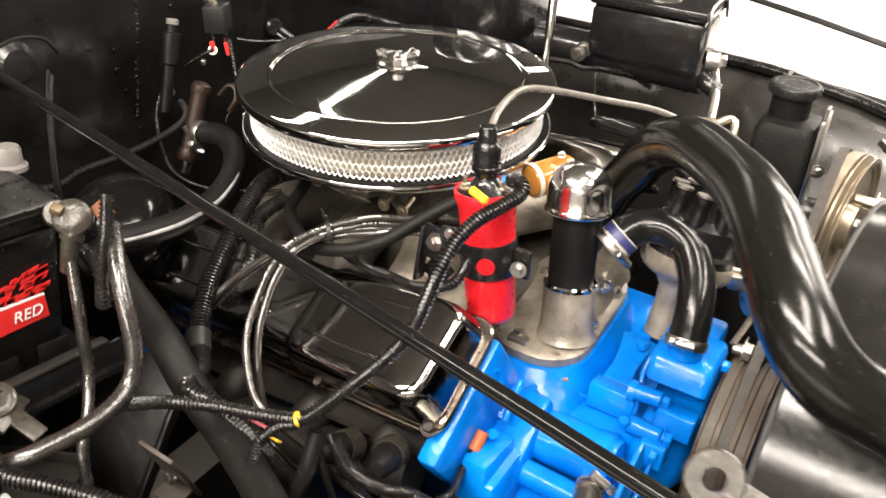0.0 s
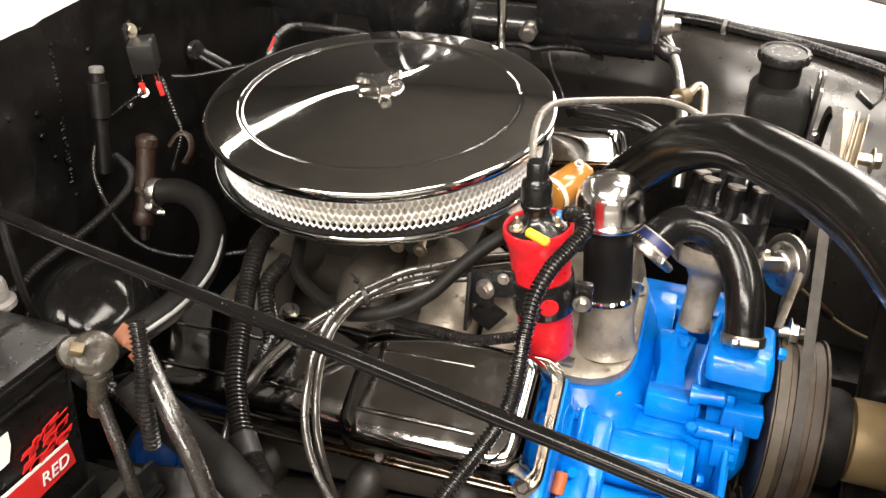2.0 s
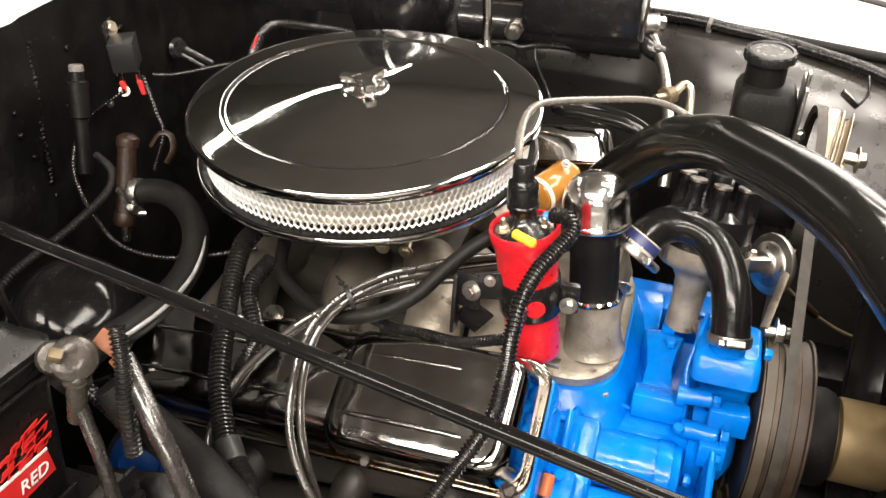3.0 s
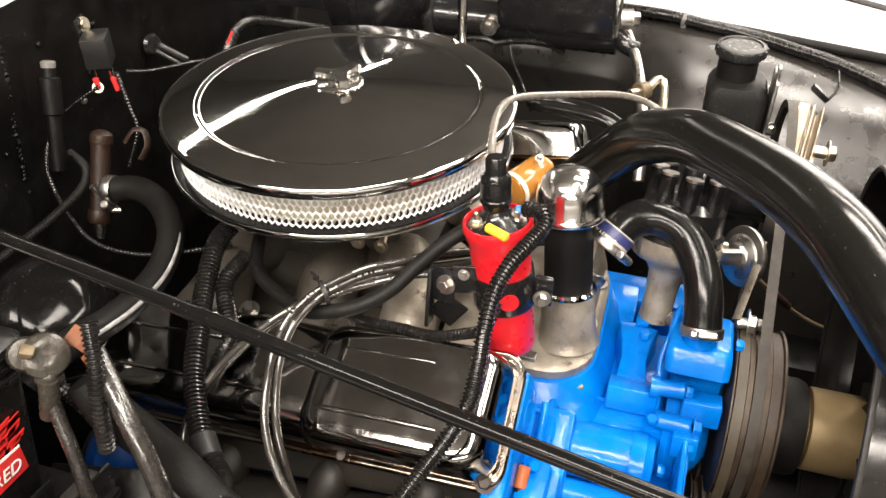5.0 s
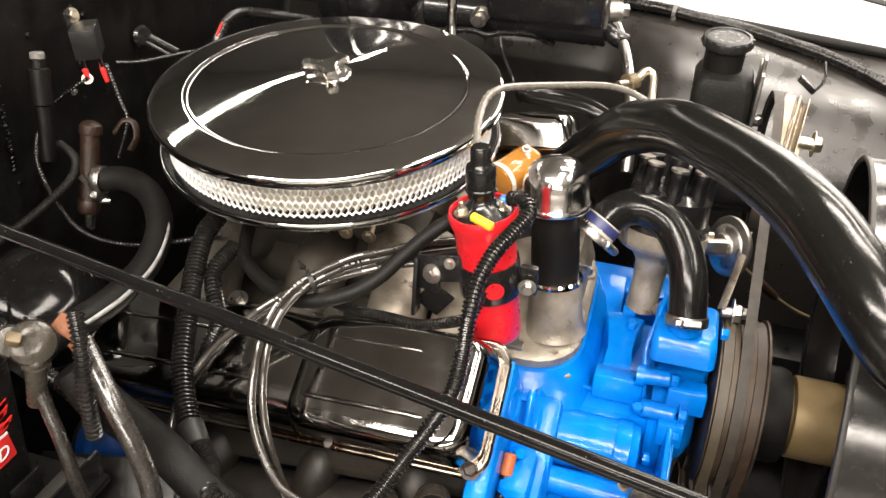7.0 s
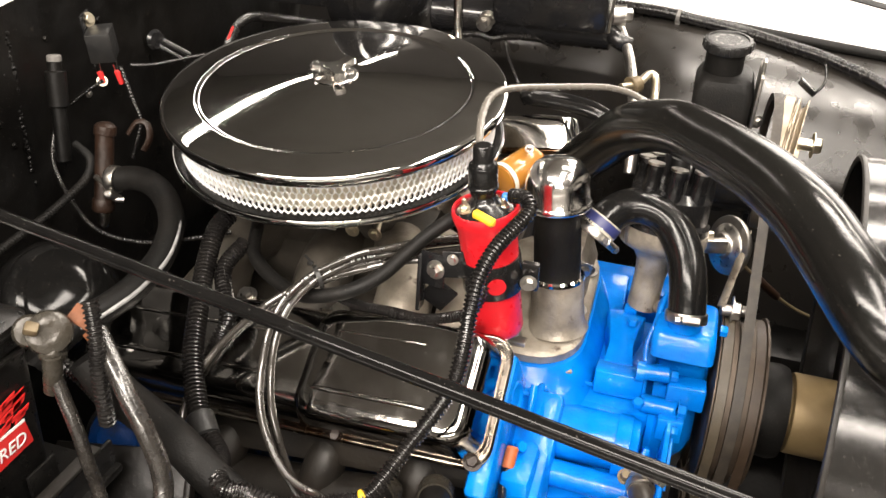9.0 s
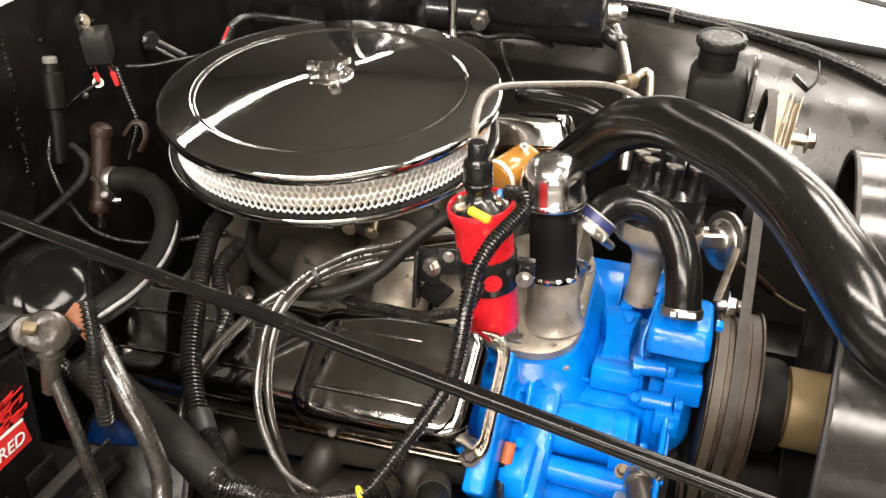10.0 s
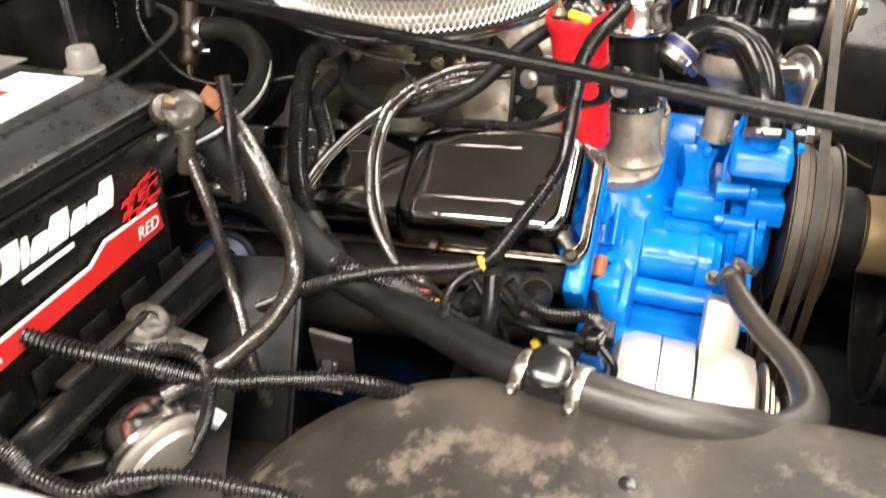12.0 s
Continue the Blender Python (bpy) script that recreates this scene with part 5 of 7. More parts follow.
    for y in (-0.384, -0.648):
        p = part("top_post", Shape().lathe([(0, 0), (0.0155, 0), (0.0155, 0.004), (0.0120, 0.006), (0.0112, 0.018), (0.0098, 0.021), (0, 0.0215)], (-0.143, y, z1 + 0.002), (0, 0, 1), 28), GREY_CAP, ba, "grey plastic post cap")
    ba.rotation_euler = (radians(-8.5), 0, 0)
    return ba


battery()


def battery_clamp(at_, name, label):
    """A side-terminal cable end: lumpy clamp, bolt and lug."""
    o = Vector(at_)
    cl = thing(name, o, label, "battery terminal", "battery terminals")
    face = Vector((0.62, -0.46, 0.62)).normalized()
    body = Shape().lathe([(0, -0.009), (0.0125, -0.009), (0.0158, -0.006), (0.0168, 0.0), (0.0155, 0.005), (0.0110, 0.008), (0.0060, 0.0078), (0, 0.0070)], o, face, 28)
    body.lathe([(0, -0.016), (0.0105, -0.016), (0.0125, -0.012), (0.0125, -0.002), (0.0105, 0.003), (0, 0.004)], o + Vector((-0.010, -0.006, 0.004)), face, 24)
    body.box(o + Vector((0.003, -0.006, -0.014)), (0.016, 0.013, 0.018), Matrix.Rotation(radians(30), 3, "X") @ Matrix.Rotation(radians(25), 3, "Z"), 0.0045, 3)
    part("clamp_body", body, LEAD, cl, "greasy grey lead clamp")
    part("bolt", Shape().box(o + Vector((-0.003, -0.010, 0.012)), (0.010, 0.009, 0.008), Matrix.Rotation(radians(30), 3, "Y") @ Matrix.Rotation(radians(25), 3, "Z"), 0.002), TAN, cl, "tan corroded bolt")
    part("bolt_end", Shape().bolt(o + Vector((-0.016, -0.004, -0.002)) - face * 0.010, -face, 0.0065, 0.006, False), LEAD, cl)
    lug = Shape().sweep([o + Vector((0.006, -0.010, -0.012)), o + Vector((0.004, -0.014, -0.030)), o + Vector((0.0, -0.015, -0.044))], 0.0070, seg=14)
    part("lug", lug, LEAD, cl, "grey cable lug")
    return cl


bc = battery_clamp((-0.060, -0.386, 1.030), "battery_terminal", "greasy grey side terminal clamp with orange corrosion")
part("corrosion", Shape().box((-0.046, -0.366, 1.032), (0.018, 0.014, 0.003), Matrix.Rotation(radians(32), 3, "Y") @ Matrix.Rotation(radians(38), 3, "X"), 0.001).box((-0.036, -0.371, 1.021), (0.010, 0.012, 0.003), Matrix.Rotation(radians(62), 3, "Y") @ Matrix.Rotation(radians(20), 3, "X"), 0.001), COPPER, bc, "orange corroded copper plate")
battery_clamp((-0.064, -0.600, 1.045), "battery_terminal", "greasy grey side terminal clamp of the second cable")
tray = thing("battery_tray", (-0.18, -0.375, 1.047), "black battery tray and hold-down under the battery", "tray")
part("tray_plate", Shape().box((-0.175, -0.52, 0.858), (0.23, 0.36, 0.008), bevel=0.002), CASE, tray)
part("tray_lip", Shape().box((-0.068, -0.52, 0.872), (0.004, 0.36, 0.030), bevel=0.001), BLACK_GLOSS, tray, "black lip worn to bare metal")
part("tray_lip", Shape().box((-0.070, -0.455, 0.890), (0.012, 0.20, 0.005), bevel=0.002), BLACK_DULL, tray, "scuffed black wedge rail")
part("tray_leg", Shape().box((-0.17, -0.50, 0.65), (0.05, 0.30, 0.41), bevel=0.004), CASE, tray)
tray.rotation_euler = (radians(-8.5), 0, 0)
hd = thing("hold_down", (-0.066, -0.488, 0.89), "plated steel battery hold-down bracket with a round bolt", "bracket")
part("plate", Shape().box((-0.060, -0.492, 0.896), (0.034, 0.040, 0.005), Matrix.Rotation(radians(25), 3, "Z") @ Matrix.Rotation(radians(30), 3, "Y"), 0.0015), LEAD, hd)
part("arm", Shape().box((-0.040, -0.486, 0.886), (0.040, 0.016, 0.004), Matrix.Rotation(radians(10), 3, "Z") @ Matrix.Rotation(radians(25), 3, "Y"), 0.001), LEAD, hd)
part("bolt_head", Shape().lathe([(0, 0), (0.015, 0), (0.016, 0.002), (0.016, 0.006), (0.012, 0.008), (0.0085, 0.008), (0.0085, 0.004), (0, 0.004)], (-0.064, -0.490, 0.899), (0.45, -0.2, 0.85), 28), LEAD, hd)
# ---- cables and looms ----
hose("coil_wire", [(0.193, -0.128, 1.068), (0.185, -0.106, 1.084), (0.180, -0.071, 1.091), (0.183, -0.043, 1.092), (0.195, -0.012, 1.084), (0.231, 0.048, 1.062), (0.272, 0.094, 1.045), (0.302, 0.112, 1.030), (0.326, 0.100, 1.020), (0.352, 0.066, 1.006)],
     0.0036, GREY_LEAD, "grey-black ignition lead arching from coil to distributor", "ignition lead", "ignition leads", seg=12)
LEADS = "glossy black spark plug lead with white print"
LEAD_LINE_A = [(0.190, -0.090, 0.962), (0.141, -0.122, 0.969), (0.115, -0.147, 0.973), (0.091, -0.170, 0.977), (0.070, -0.189, 0.973), (0.054, -0.211, 0.969), (0.047, -0.242, 0.967), (0.044, -0.268, 0.952), (0.046, -0.290, 0.932), (0.053, -0.312, 0.915), (0.067, -0.331, 0.895), (0.091, -0.347, 0.872), (0.118, -0.346, 0.855), (0.140, -0.33, 0.82)]
lead_a = hose("spark_plug_lead", LEAD_LINE_A,
     0.0036, CABLE, LEADS, "ignition lead", "ignition leads", seg=12)
LEAD_LINE_B = [(0.185, -0.085, 0.955), (0.139, -0.117, 0.960), (0.115, -0.147, 0.966), (0.090, -0.170, 0.969), (0.071, -0.191, 0.967), (0.058, -0.211, 0.964), (0.051, -0.241, 0.961), (0.049, -0.266, 0.945), (0.052, -0.287, 0.925), (0.060, -0.307, 0.905), (0.073, -0.324, 0.878), (0.087, -0.335, 0.845), (0.09, -0.33, 0.81)]
lead_b = hose("spark_plug_lead", LEAD_LINE_B,
     0.0036, CABLE, LEADS, "ignition lead", "ignition leads", seg=12)
LEAD_LINE_C = [(0.180, -0.095, 0.950), (0.130, -0.126, 0.953), (0.102, -0.160, 0.963), (0.074, -0.188, 0.965), (0.054, -0.206, 0.963), (0.022, -0.227, 0.946), (-0.004, -0.249, 0.925), (-0.022, -0.271, 0.905), (-0.030, -0.297, 0.888), (-0.029, -0.322, 0.86), (-0.02, -0.33, 0.82)]
lead_c = hose("spark_plug_lead", LEAD_LINE_C,
     0.0036, CABLE, LEADS, "ignition lead", "ignition leads", seg=12)
LEAD_LINE_D = [(0.200, -0.110, 0.955), (0.169, -0.140, 0.966), (0.129, -0.155, 0.966), (0.092, -0.175, 0.962), (0.062, -0.199, 0.959), (0.02, -0.222, 0.938), (-0.012, -0.25, 0.912), (-0.034, -0.28, 0.88)]
lead_d = hose("spark_plug_lead", LEAD_LINE_D,
     0.0034, CABLE, LEADS, "ignition lead", "ignition leads", seg=12)
tie = Shape().lathe([(0.0095, -0.002), (0.0112, -0.002), (0.0112, 0.002), (0.0095, 0.002)], (0.062, -0.201, 0.967), (-0.75, -0.6, -0.15), 20, False)
tie.box((0.054, -0.198, 0.979), (0.005, 0.004, 0.004), bevel=0.0008).rod((0.056, -0.198, 0.978), (0.05, -0.199, 0.988), 0.0012, seg=6)


def print_on(lead, points, radius, starts):
    """Rows of small unreadable white print along a lead, on its upper side."""
    line, bars = smooth(points, 0.002), Shape()
    rng = random.Random(len(points))
    for s0 in starts:
        for k in range(s0, min(s0 + 12, len(line) - 1)):
            if rng.random() < 0.2:
                continue
            t = (line[k + 1] - line[k]).normalized()
            side = (Vector((0.1, -0.62, 0.78)) - t * t.dot(Vector((0.1, -0.62, 0.78)))).normalized()
            turn = Matrix((t, side.cross(t), side)).transposed()
            bars.box(line[k] + side * radius, (0.0009, 0.0015, 0.0004), turn, 0)
    return tagged(part("print", bars, WHITE_PRINT, lead, "faded white print"), "faded white print", kind="stuff")


single("cable_tie", tie, PLASTIC, "black nylon cable tie round the leads", "cable tie")
for lead_, line_, radius_, starts_ in ((lead_a, LEAD_LINE_A, 0.0036, (60, 84, 104)), (lead_b, LEAD_LINE_B, 0.0036, (58, 80, 106)), (lead_c, LEAD_LINE_C, 0.0036, (40, 70, 96)), (lead_d, LEAD_LINE_D, 0.0034, (50, 76))):
    print_on(lead_, line_, radius_, starts_)
hose("vacuum_hose", [(0.185, -0.10, 1.0), (0.171, -0.120, 1.003), (0.151, -0.136, 0.992), (0.133, -0.157, 0.979), (0.118, -0.179, 0.968), (0.099, -0.195, 0.959), (0.075, -0.205, 0.952), (0.043, -0.205, 0.944), (0.006, -0.186, 0.938), (-0.031, -0.157, 0.940), (-0.05, -0.11, 0.945)],
     0.0068, RUBBER_DULL, "black rubber vacuum hose curving under the air cleaner", "hose", seg=16)
hose("wiring_loom", [(-0.072, -0.130, 0.960), (-0.072, -0.155, 0.958), (-0.065, -0.191, 0.944), (-0.050, -0.236, 0.927), (-0.034, -0.277, 0.911), (-0.018, -0.304, 0.899), (0.000, -0.328, 0.890)],
     0.0100, LOOM, "thick black corrugated loom beside the valve cover", "wiring loom", "wiring looms", ribs=0.0040)
single("loom_joint", Shape().rod((-0.003, -0.324, 0.893), (0.012, -0.340, 0.886), 0.012, 0.0125, 20), PLASTIC, "black plastic loom joint", "connector")
hose("wiring_loom", [(0.008, -0.335, 0.888), (0.034, -0.355, 0.889), (0.056, -0.388, 0.900), (0.080, -0.385, 0.893), (0.105, -0.385, 0.885), (0.135, -0.386, 0.868), (0.16, -0.38, 0.84)],
     0.0088, LOOM, "black corrugated loom dropping past the heads", "wiring loom", "wiring looms", ribs=0.0038)
hose("wiring_loom", [(-0.045, -0.150, 0.945), (-0.050, -0.186, 0.936), (-0.028, -0.223, 0.914), (-0.029, -0.241, 0.900), (-0.04, -0.26, 0.87)],
     0.0085, LOOM, "black corrugated loom behind the valve cover", "wiring loom", "wiring looms", ribs=0.0038)
hose("wiring_loom", [(0.224, -0.139, 1.047), (0.236, -0.145, 1.051), (0.243, -0.156, 1.047), (0.236, -0.176, 1.042), (0.226, -0.200, 1.036), (0.219, -0.225, 1.023), (0.219, -0.249, 1.007), (0.220, -0.272, 0.986), (0.218, -0.291, 0.967), (0.208, -0.313, 0.951), (0.194, -0.341, 0.936), (0.182, -0.370, 0.925), (0.175, -0.381, 0.922)],
     0.0068, LOOM, "glossy black corrugated loom from coil over the valve cover", "wiring loom", "wiring looms", ribs=0.0036)
single("yellow_tape", Shape().rod((0.1765, -0.3787, 0.9233), (0.1725, -0.3818, 0.9227), 0.0062, seg=16), YELLOW, "yellow tape end on the loom", "tape")
hose("wiring_loom", [(0.172, -0.382, 0.923), (0.145, -0.394, 0.923), (0.114, -0.408, 0.926), (0.083, -0.425, 0.927), (0.057, -0.434, 0.919), (0.037, -0.436, 0.908), (0.0, -0.43, 0.88)],
     0.0058, LOOM, "thin black corrugated loom running to the battery", "wiring loom", "wiring looms", ribs=0.0034)
hose("wiring_loom", [(0.175, -0.383, 0.920), (0.163, -0.392, 0.917), (0.154, -0.404, 0.907), (0.152, -0.412, 0.890), (0.156, -0.418, 0.866), (0.17, -0.41, 0.84)],
     0.0048, LOOM, "thin black corrugated branch loom hanging down", "wiring loom", "wiring looms", ribs=0.0032)
hose("wiring_loom", [(0.215, -0.190, 0.985), (0.209, -0.205, 0.968), (0.187, -0.201, 0.951), (0.160, -0.199, 0.940), (0.130, -0.193, 0.935), (0.093, -0.185, 0.927), (0.058, -0.173, 0.923)],
     0.0052, LOOM, "black corrugated loom along the valve cover edge", "wiring loom", "wiring looms", ribs=0.0034)
hose("wiring_loom", [(0.192, -0.359, 0.889), (0.212, -0.362, 0.869), (0.235, -0.356, 0.859), (0.257, -0.342, 0.851), (0.27, -0.32, 0.82)],
     0.0062, LOOM, "black corrugated loom to the alternator", "wiring loom", "wiring looms", ribs=0.0036)
hose("wiring_loom", [(-0.105, -0.575, 0.968), (-0.081, -0.568, 0.953), (-0.050, -0.562, 0.943), (-0.019, -0.552, 0.931), (0.009, -0.544, 0.920), (0.034, -0.536, 0.912), (0.061, -0.523, 0.908), (0.111, -0.500, 0.895), (0.15, -0.48, 0.87)],
     0.0072, LOOM, "black corrugated loom in front of the battery tray", "wiring loom", "wiring looms", ribs=0.0038)
hose("wiring_loom", [(-0.055, -0.52, 0.905), (-0.025, -0.535, 0.926), (0.000, -0.532, 0.930), (0.017, -0.536, 0.927), (0.025, -0.543, 0.915), (0.022, -0.553, 0.889), (0.011, -0.563, 0.862)],
     0.0052, LOOM, "thin black corrugated loom looping to the horn", "wiring loom", "wiring looms", ribs=0.0034)
hose("wiring_loom", [(-0.115, -0.57, 0.96), (-0.110, -0.575, 0.930), (-0.095, -0.575, 0.895), (-0.080, -0.570, 0.865), (-0.06, -0.56, 0.83)],
     0.0080, LOOM, "black corrugated loom below the second terminal", "wiring loom", "wiring looms", ribs=0.0040)
hose("wiring_loom", [(-0.09, -0.655, 0.985), (-0.032, -0.655, 0.967), (-0.011, -0.659, 0.954), (0.020, -0.660, 0.950), (0.041, -0.648, 0.953), (0.068, -0.635, 0.949), (0.100, -0.629, 0.944), (0.133, -0.626, 0.938), (0.22, -0.64, 0.92)],
     0.0052, LOOM, "black corrugated loom along the near fender", "wiring loom", "wiring looms", ribs=0.0034)
hose("battery_cable", [(-0.055, -0.399, 1.000), (-0.048, -0.405, 0.985), (-0.037, -0.414, 0.962), (-0.031, -0.421, 0.935), (-0.028, -0.424, 0.911), (-0.022, -0.432, 0.895), (-0.010, -0.446, 0.880), (0.006, -0.468, 0.860), (0.02, -0.48, 0.82)],
     0.0052, BATTERY_CABLE, "thick black battery cable hanging from the terminal", "battery cable", "battery cables", seg=16)
hose("battery_cable", [(-0.034, -0.368, 1.022), (-0.022, -0.377, 1.016), (-0.010, -0.386, 1.009), (0.003, -0.396, 0.998), (0.020, -0.407, 0.975), (0.032, -0.416, 0.950), (0.038, -0.428, 0.930), (0.042, -0.450, 0.921), (0.040, -0.482, 0.918), (0.032, -0.506, 0.916), (0.022, -0.523, 0.912), (-0.01, -0.55, 0.90)],
     0.0074, BATTERY_CABLE, "thick glossy black cable looping before the battery", "battery cable", "battery cables", seg=16)
hose("wiring_loom", [(-0.030, -0.369, 1.054), (-0.023, -0.381, 1.031), (-0.019, -0.393, 1.008), (-0.015, -0.402, 0.983), (-0.015, -0.405, 0.967)],
     0.0064, LOOM, "short black corrugated sleeve over the cable", "wiring loom", "wiring looms", ribs=0.0036)
hose("wiring_loom", [(-0.085, -0.372, 0.985), (-0.06, -0.375, 0.972), (-0.035, -0.385, 0.965), (-0.018, -0.392, 0.962)],
     0.0060, LOOM, "short black corrugated sleeve beside the battery", "wiring loom", "wiring looms", ribs=0.0036)

low = thing("coolant_hose", (0.2, -0.44, 0.86), "dusty black coolant hose with a flush tee and clamps", "hose")
part("hose_body", Shape().sweep([(-0.045, -0.375, 1.000), (-0.026, -0.378, 0.972), (-0.008, -0.373, 0.942), (0.012, -0.371, 0.915), (0.050, -0.381, 0.888), (0.093, -0.391, 0.875), (0.150, -0.413, 0.875), (0.197, -0.435, 0.878), (0.240, -0.448, 0.882)],
     0.0155, seg=24), RUBBER_DULL, low, "", 70)
part("hose_body", Shape().sweep([(0.252, -0.450, 0.884), (0.277, -0.456, 0.886), (0.325, -0.461, 0.885), (0.363, -0.457, 0.880), (0.395, -0.447, 0.868), (0.418, -0.430, 0.862), (0.430, -0.401, 0.857), (0.422, -0.356, 0.850), (0.399, -0.314, 0.845), (0.380, -0.272, 0.840), (0.372, -0.235, 0.832)],
     lambda f: 0.0155 - 0.005 * max(0.0, min(1.0, (f - 0.45) / 0.25)), seg=24), LIT_DUST_HOSE, low, sharp=70)
tee = part("tee_fitting", Shape().rod((0.232, -0.446, 0.881), (0.262, -0.452, 0.885), 0.0185, seg=24).rod((0.247, -0.449, 0.884), (0.247, -0.462, 0.912), 0.0125, seg=20), BLACK_GLOSS, low, "black plastic flush tee")
part("tee_cap", Shape().lathe([(0, 0), (0.016, 0), (0.016, 0.010), (0.012, 0.012), (0, 0.012)], (0.247, -0.462, 0.908), (0, -0.4, 0.9), 12), BLACK_GLOSS, tee)
clamp_on(low, (0.226, -0.444, 0.880), (0.95, -0.3, 0.06), 0.0160, 0.010, (0, -1, -0.2))
clamp_on(low, (0.268, -0.454, 0.8855), (0.98, -0.2, 0.06), 0.0160, 0.010, (0, -1, -0.2))
clamp_on(low, (0.3735, -0.240, 0.834), (-0.2, 0.95, -0.2), 0.0108, 0.009, (0.5, -0.3, 0.8))
fit = Shape().rod((0.372, -0.238, 0.832), (0.370, -0.215, 0.812), 0.0085, seg=16)
fit.bolt((0.360, -0.212, 0.808), (0, -0.4, 1), 0.005, 0.008)
part("brass_fitting", fit, TAN, low, "brass elbow fitting")
hose("dipstick_tube", [(0.180, -0.365, 0.900), (0.182, -0.384, 0.872), (0.176, -0.397, 0.850), (0.165, -0.406, 0.829), (0.15, -0.40, 0.77)], 0.0075, RUBBER, "black hose hanging behind the alternator", "hose", seg=14)
sw = thing("sender_wire", (0.255, -0.226, 0.80), "black wire with orange boot on the temperature sender", "wire")
part("orange_boot", Shape().rod((0.2535, -0.214, 0.815), (0.2525, -0.230, 0.801), 0.0060, seg=18), ORANGE, sw, "orange rubber boot")
part("wire", Shape().sweep([(0.2525, -0.230, 0.802), (0.252, -0.246, 0.794), (0.256, -0.264, 0.795), (0.262, -0.285, 0.80), (0.256, -0.30, 0.80), (0.245, -0.315, 0.79)], 0.0042, seg=12), RUBBER, sw)

# small wires on the firewall
THIN = "thin black sleeved wire on the firewall"
for pts in ([(-0.271, 0.018, 1.033), (-0.254, 0.033, 1.029), (-0.236, 0.052, 1.028), (-0.217, 0.072, 1.028), (-0.185, 0.091, 1.031)],
            [(-0.301, 0.002, 1.017), (-0.320, -0.009, 1.005), (-0.338, -0.019, 0.991)],
            [(-0.337, -0.045, 0.984), (-0.333, -0.067, 0.970), (-0.321, -0.088, 0.955), (-0.301, -0.106, 0.940)],
            [(-0.285, 0.018, 1.030), (-0.277, 0.012, 1.012), (-0.268, 0.005, 0.991), (-0.260, -0.002, 0.970), (-0.27, -0.02, 0.93)],
            [(-0.301, -0.106, 0.940), (-0.284, -0.118, 0.935), (-0.245, -0.141, 0.923), (-0.212, -0.149, 0.917), (-0.170, -0.148, 0.917), (-0.125, -0.140, 0.925), (-0.08, -0.12, 0.93)]):
    hose("sleeved_wire", pts, 0.0026, LOOM, THIN, "wire", "firewall wires", seg=10, ribs=0.0040, rib_depth=0.25)
hose("wiring_loom", [(-0.32, -0.330, 0.955), (-0.275, -0.281, 0.943), (-0.264, -0.244, 0.952), (-0.266, -0.194, 0.948), (-0.263, -0.153, 0.950), (-0.262, -0.107, 0.956), (-0.285, -0.07, 0.955), (-0.33, -0.04, 0.95)],
     0.0048, RUBBER_DULL, "black corrugated loom along the firewall", "wiring loom", "wiring looms", ribs=0.0036)
hose("wiring_loom", [(-0.185, 0.080, 1.027), (-0.182, 0.087, 1.033), (-0.202, 0.130, 1.029), (-0.212, 0.168, 1.031), (-0.212, 0.205, 1.027), (-0.191, 0.241, 1.013), (-0.150, 0.270, 0.999), (-0.08, 0.30, 0.98)],
     0.0068, LOOM, "black corrugated loom behind the air cleaner", "wiring loom", "wiring looms", ribs=0.0036)
single("tape_wrap", Shape().sweep([(-0.192, 0.106, 1.037), (-0.199, 0.125, 1.0375), (-0.205, 0.142, 1.038)], 0.0015, seg=10), RED_PRINT, "red wire showing through the loom", "wire")
hose("wiring_loom", [(0.020, 0.345, 0.975), (0.060, 0.347, 0.977), (0.076, 0.349, 0.972), (0.096, 0.367, 0.970), (0.131, 0.397, 0.960), (0.16, 0.42, 0.94)],
     0.0046, LOOM, "thin black loom under the master cylinder", "wiring loom", "wiring looms", ribs=0.0034)
hose("sleeved_wire", [(0.093, 0.364, 0.968), (0.103, 0.342, 0.953), (0.130, 0.282, 0.949), (0.15, 0.25, 0.93)], 0.0024, LOOM, "thin black wire below the master cylinder", "wire", seg=8, ribs=0.0036, rib_depth=0.25)
hose("vacuum_pipe", [(0.034, 0.325, 1.10), (0.039, 0.310, 1.054), (0.042, 0.302, 1.027), (0.044, 0.293, 0.999), (0.051, 0.281, 0.975), (0.06, 0.25, 0.95)], 0.0062, CHROME_WORN, "plated vacuum pipe beside the brake booster", "pipe", seg=14)
hose("fuel_pipe", [(0.238, 0.445, 0.982), (0.245, 0.433, 0.974), (0.264, 0.379, 0.965), (0.277, 0.324, 0.958), (0.288, 0.275, 0.942), (0.297, 0.236, 0.922), (0.30, 0.20, 0.88)], 0.0072, STEEL, "plated steel pipe from the master cylinder", "pipe", seg=12)
hose("fuel_pipe", [(0.270, 0.271, 0.961), (0.288, 0.295, 0.958), (0.298, 0.328, 0.957), (0.306, 0.334, 0.955), (0.310, 0.326, 0.948), (0.312, 0.309, 0.938), (0.314, 0.274, 0.925), (0.315, 0.24, 0.89)], 0.0056, ZINC, "bent plated steel pipe", "pipe", seg=12)
single("pipe_grommet", Shape().rod((0.281, 0.288, 0.957), (0.290, 0.299, 0.957), 0.0110, seg=20).rod((0.2795, 0.2865, 0.957), (0.2815, 0.289, 0.957), 0.0128, seg=20), TAN, "tan rubber grommet on the pipe", "grommet")
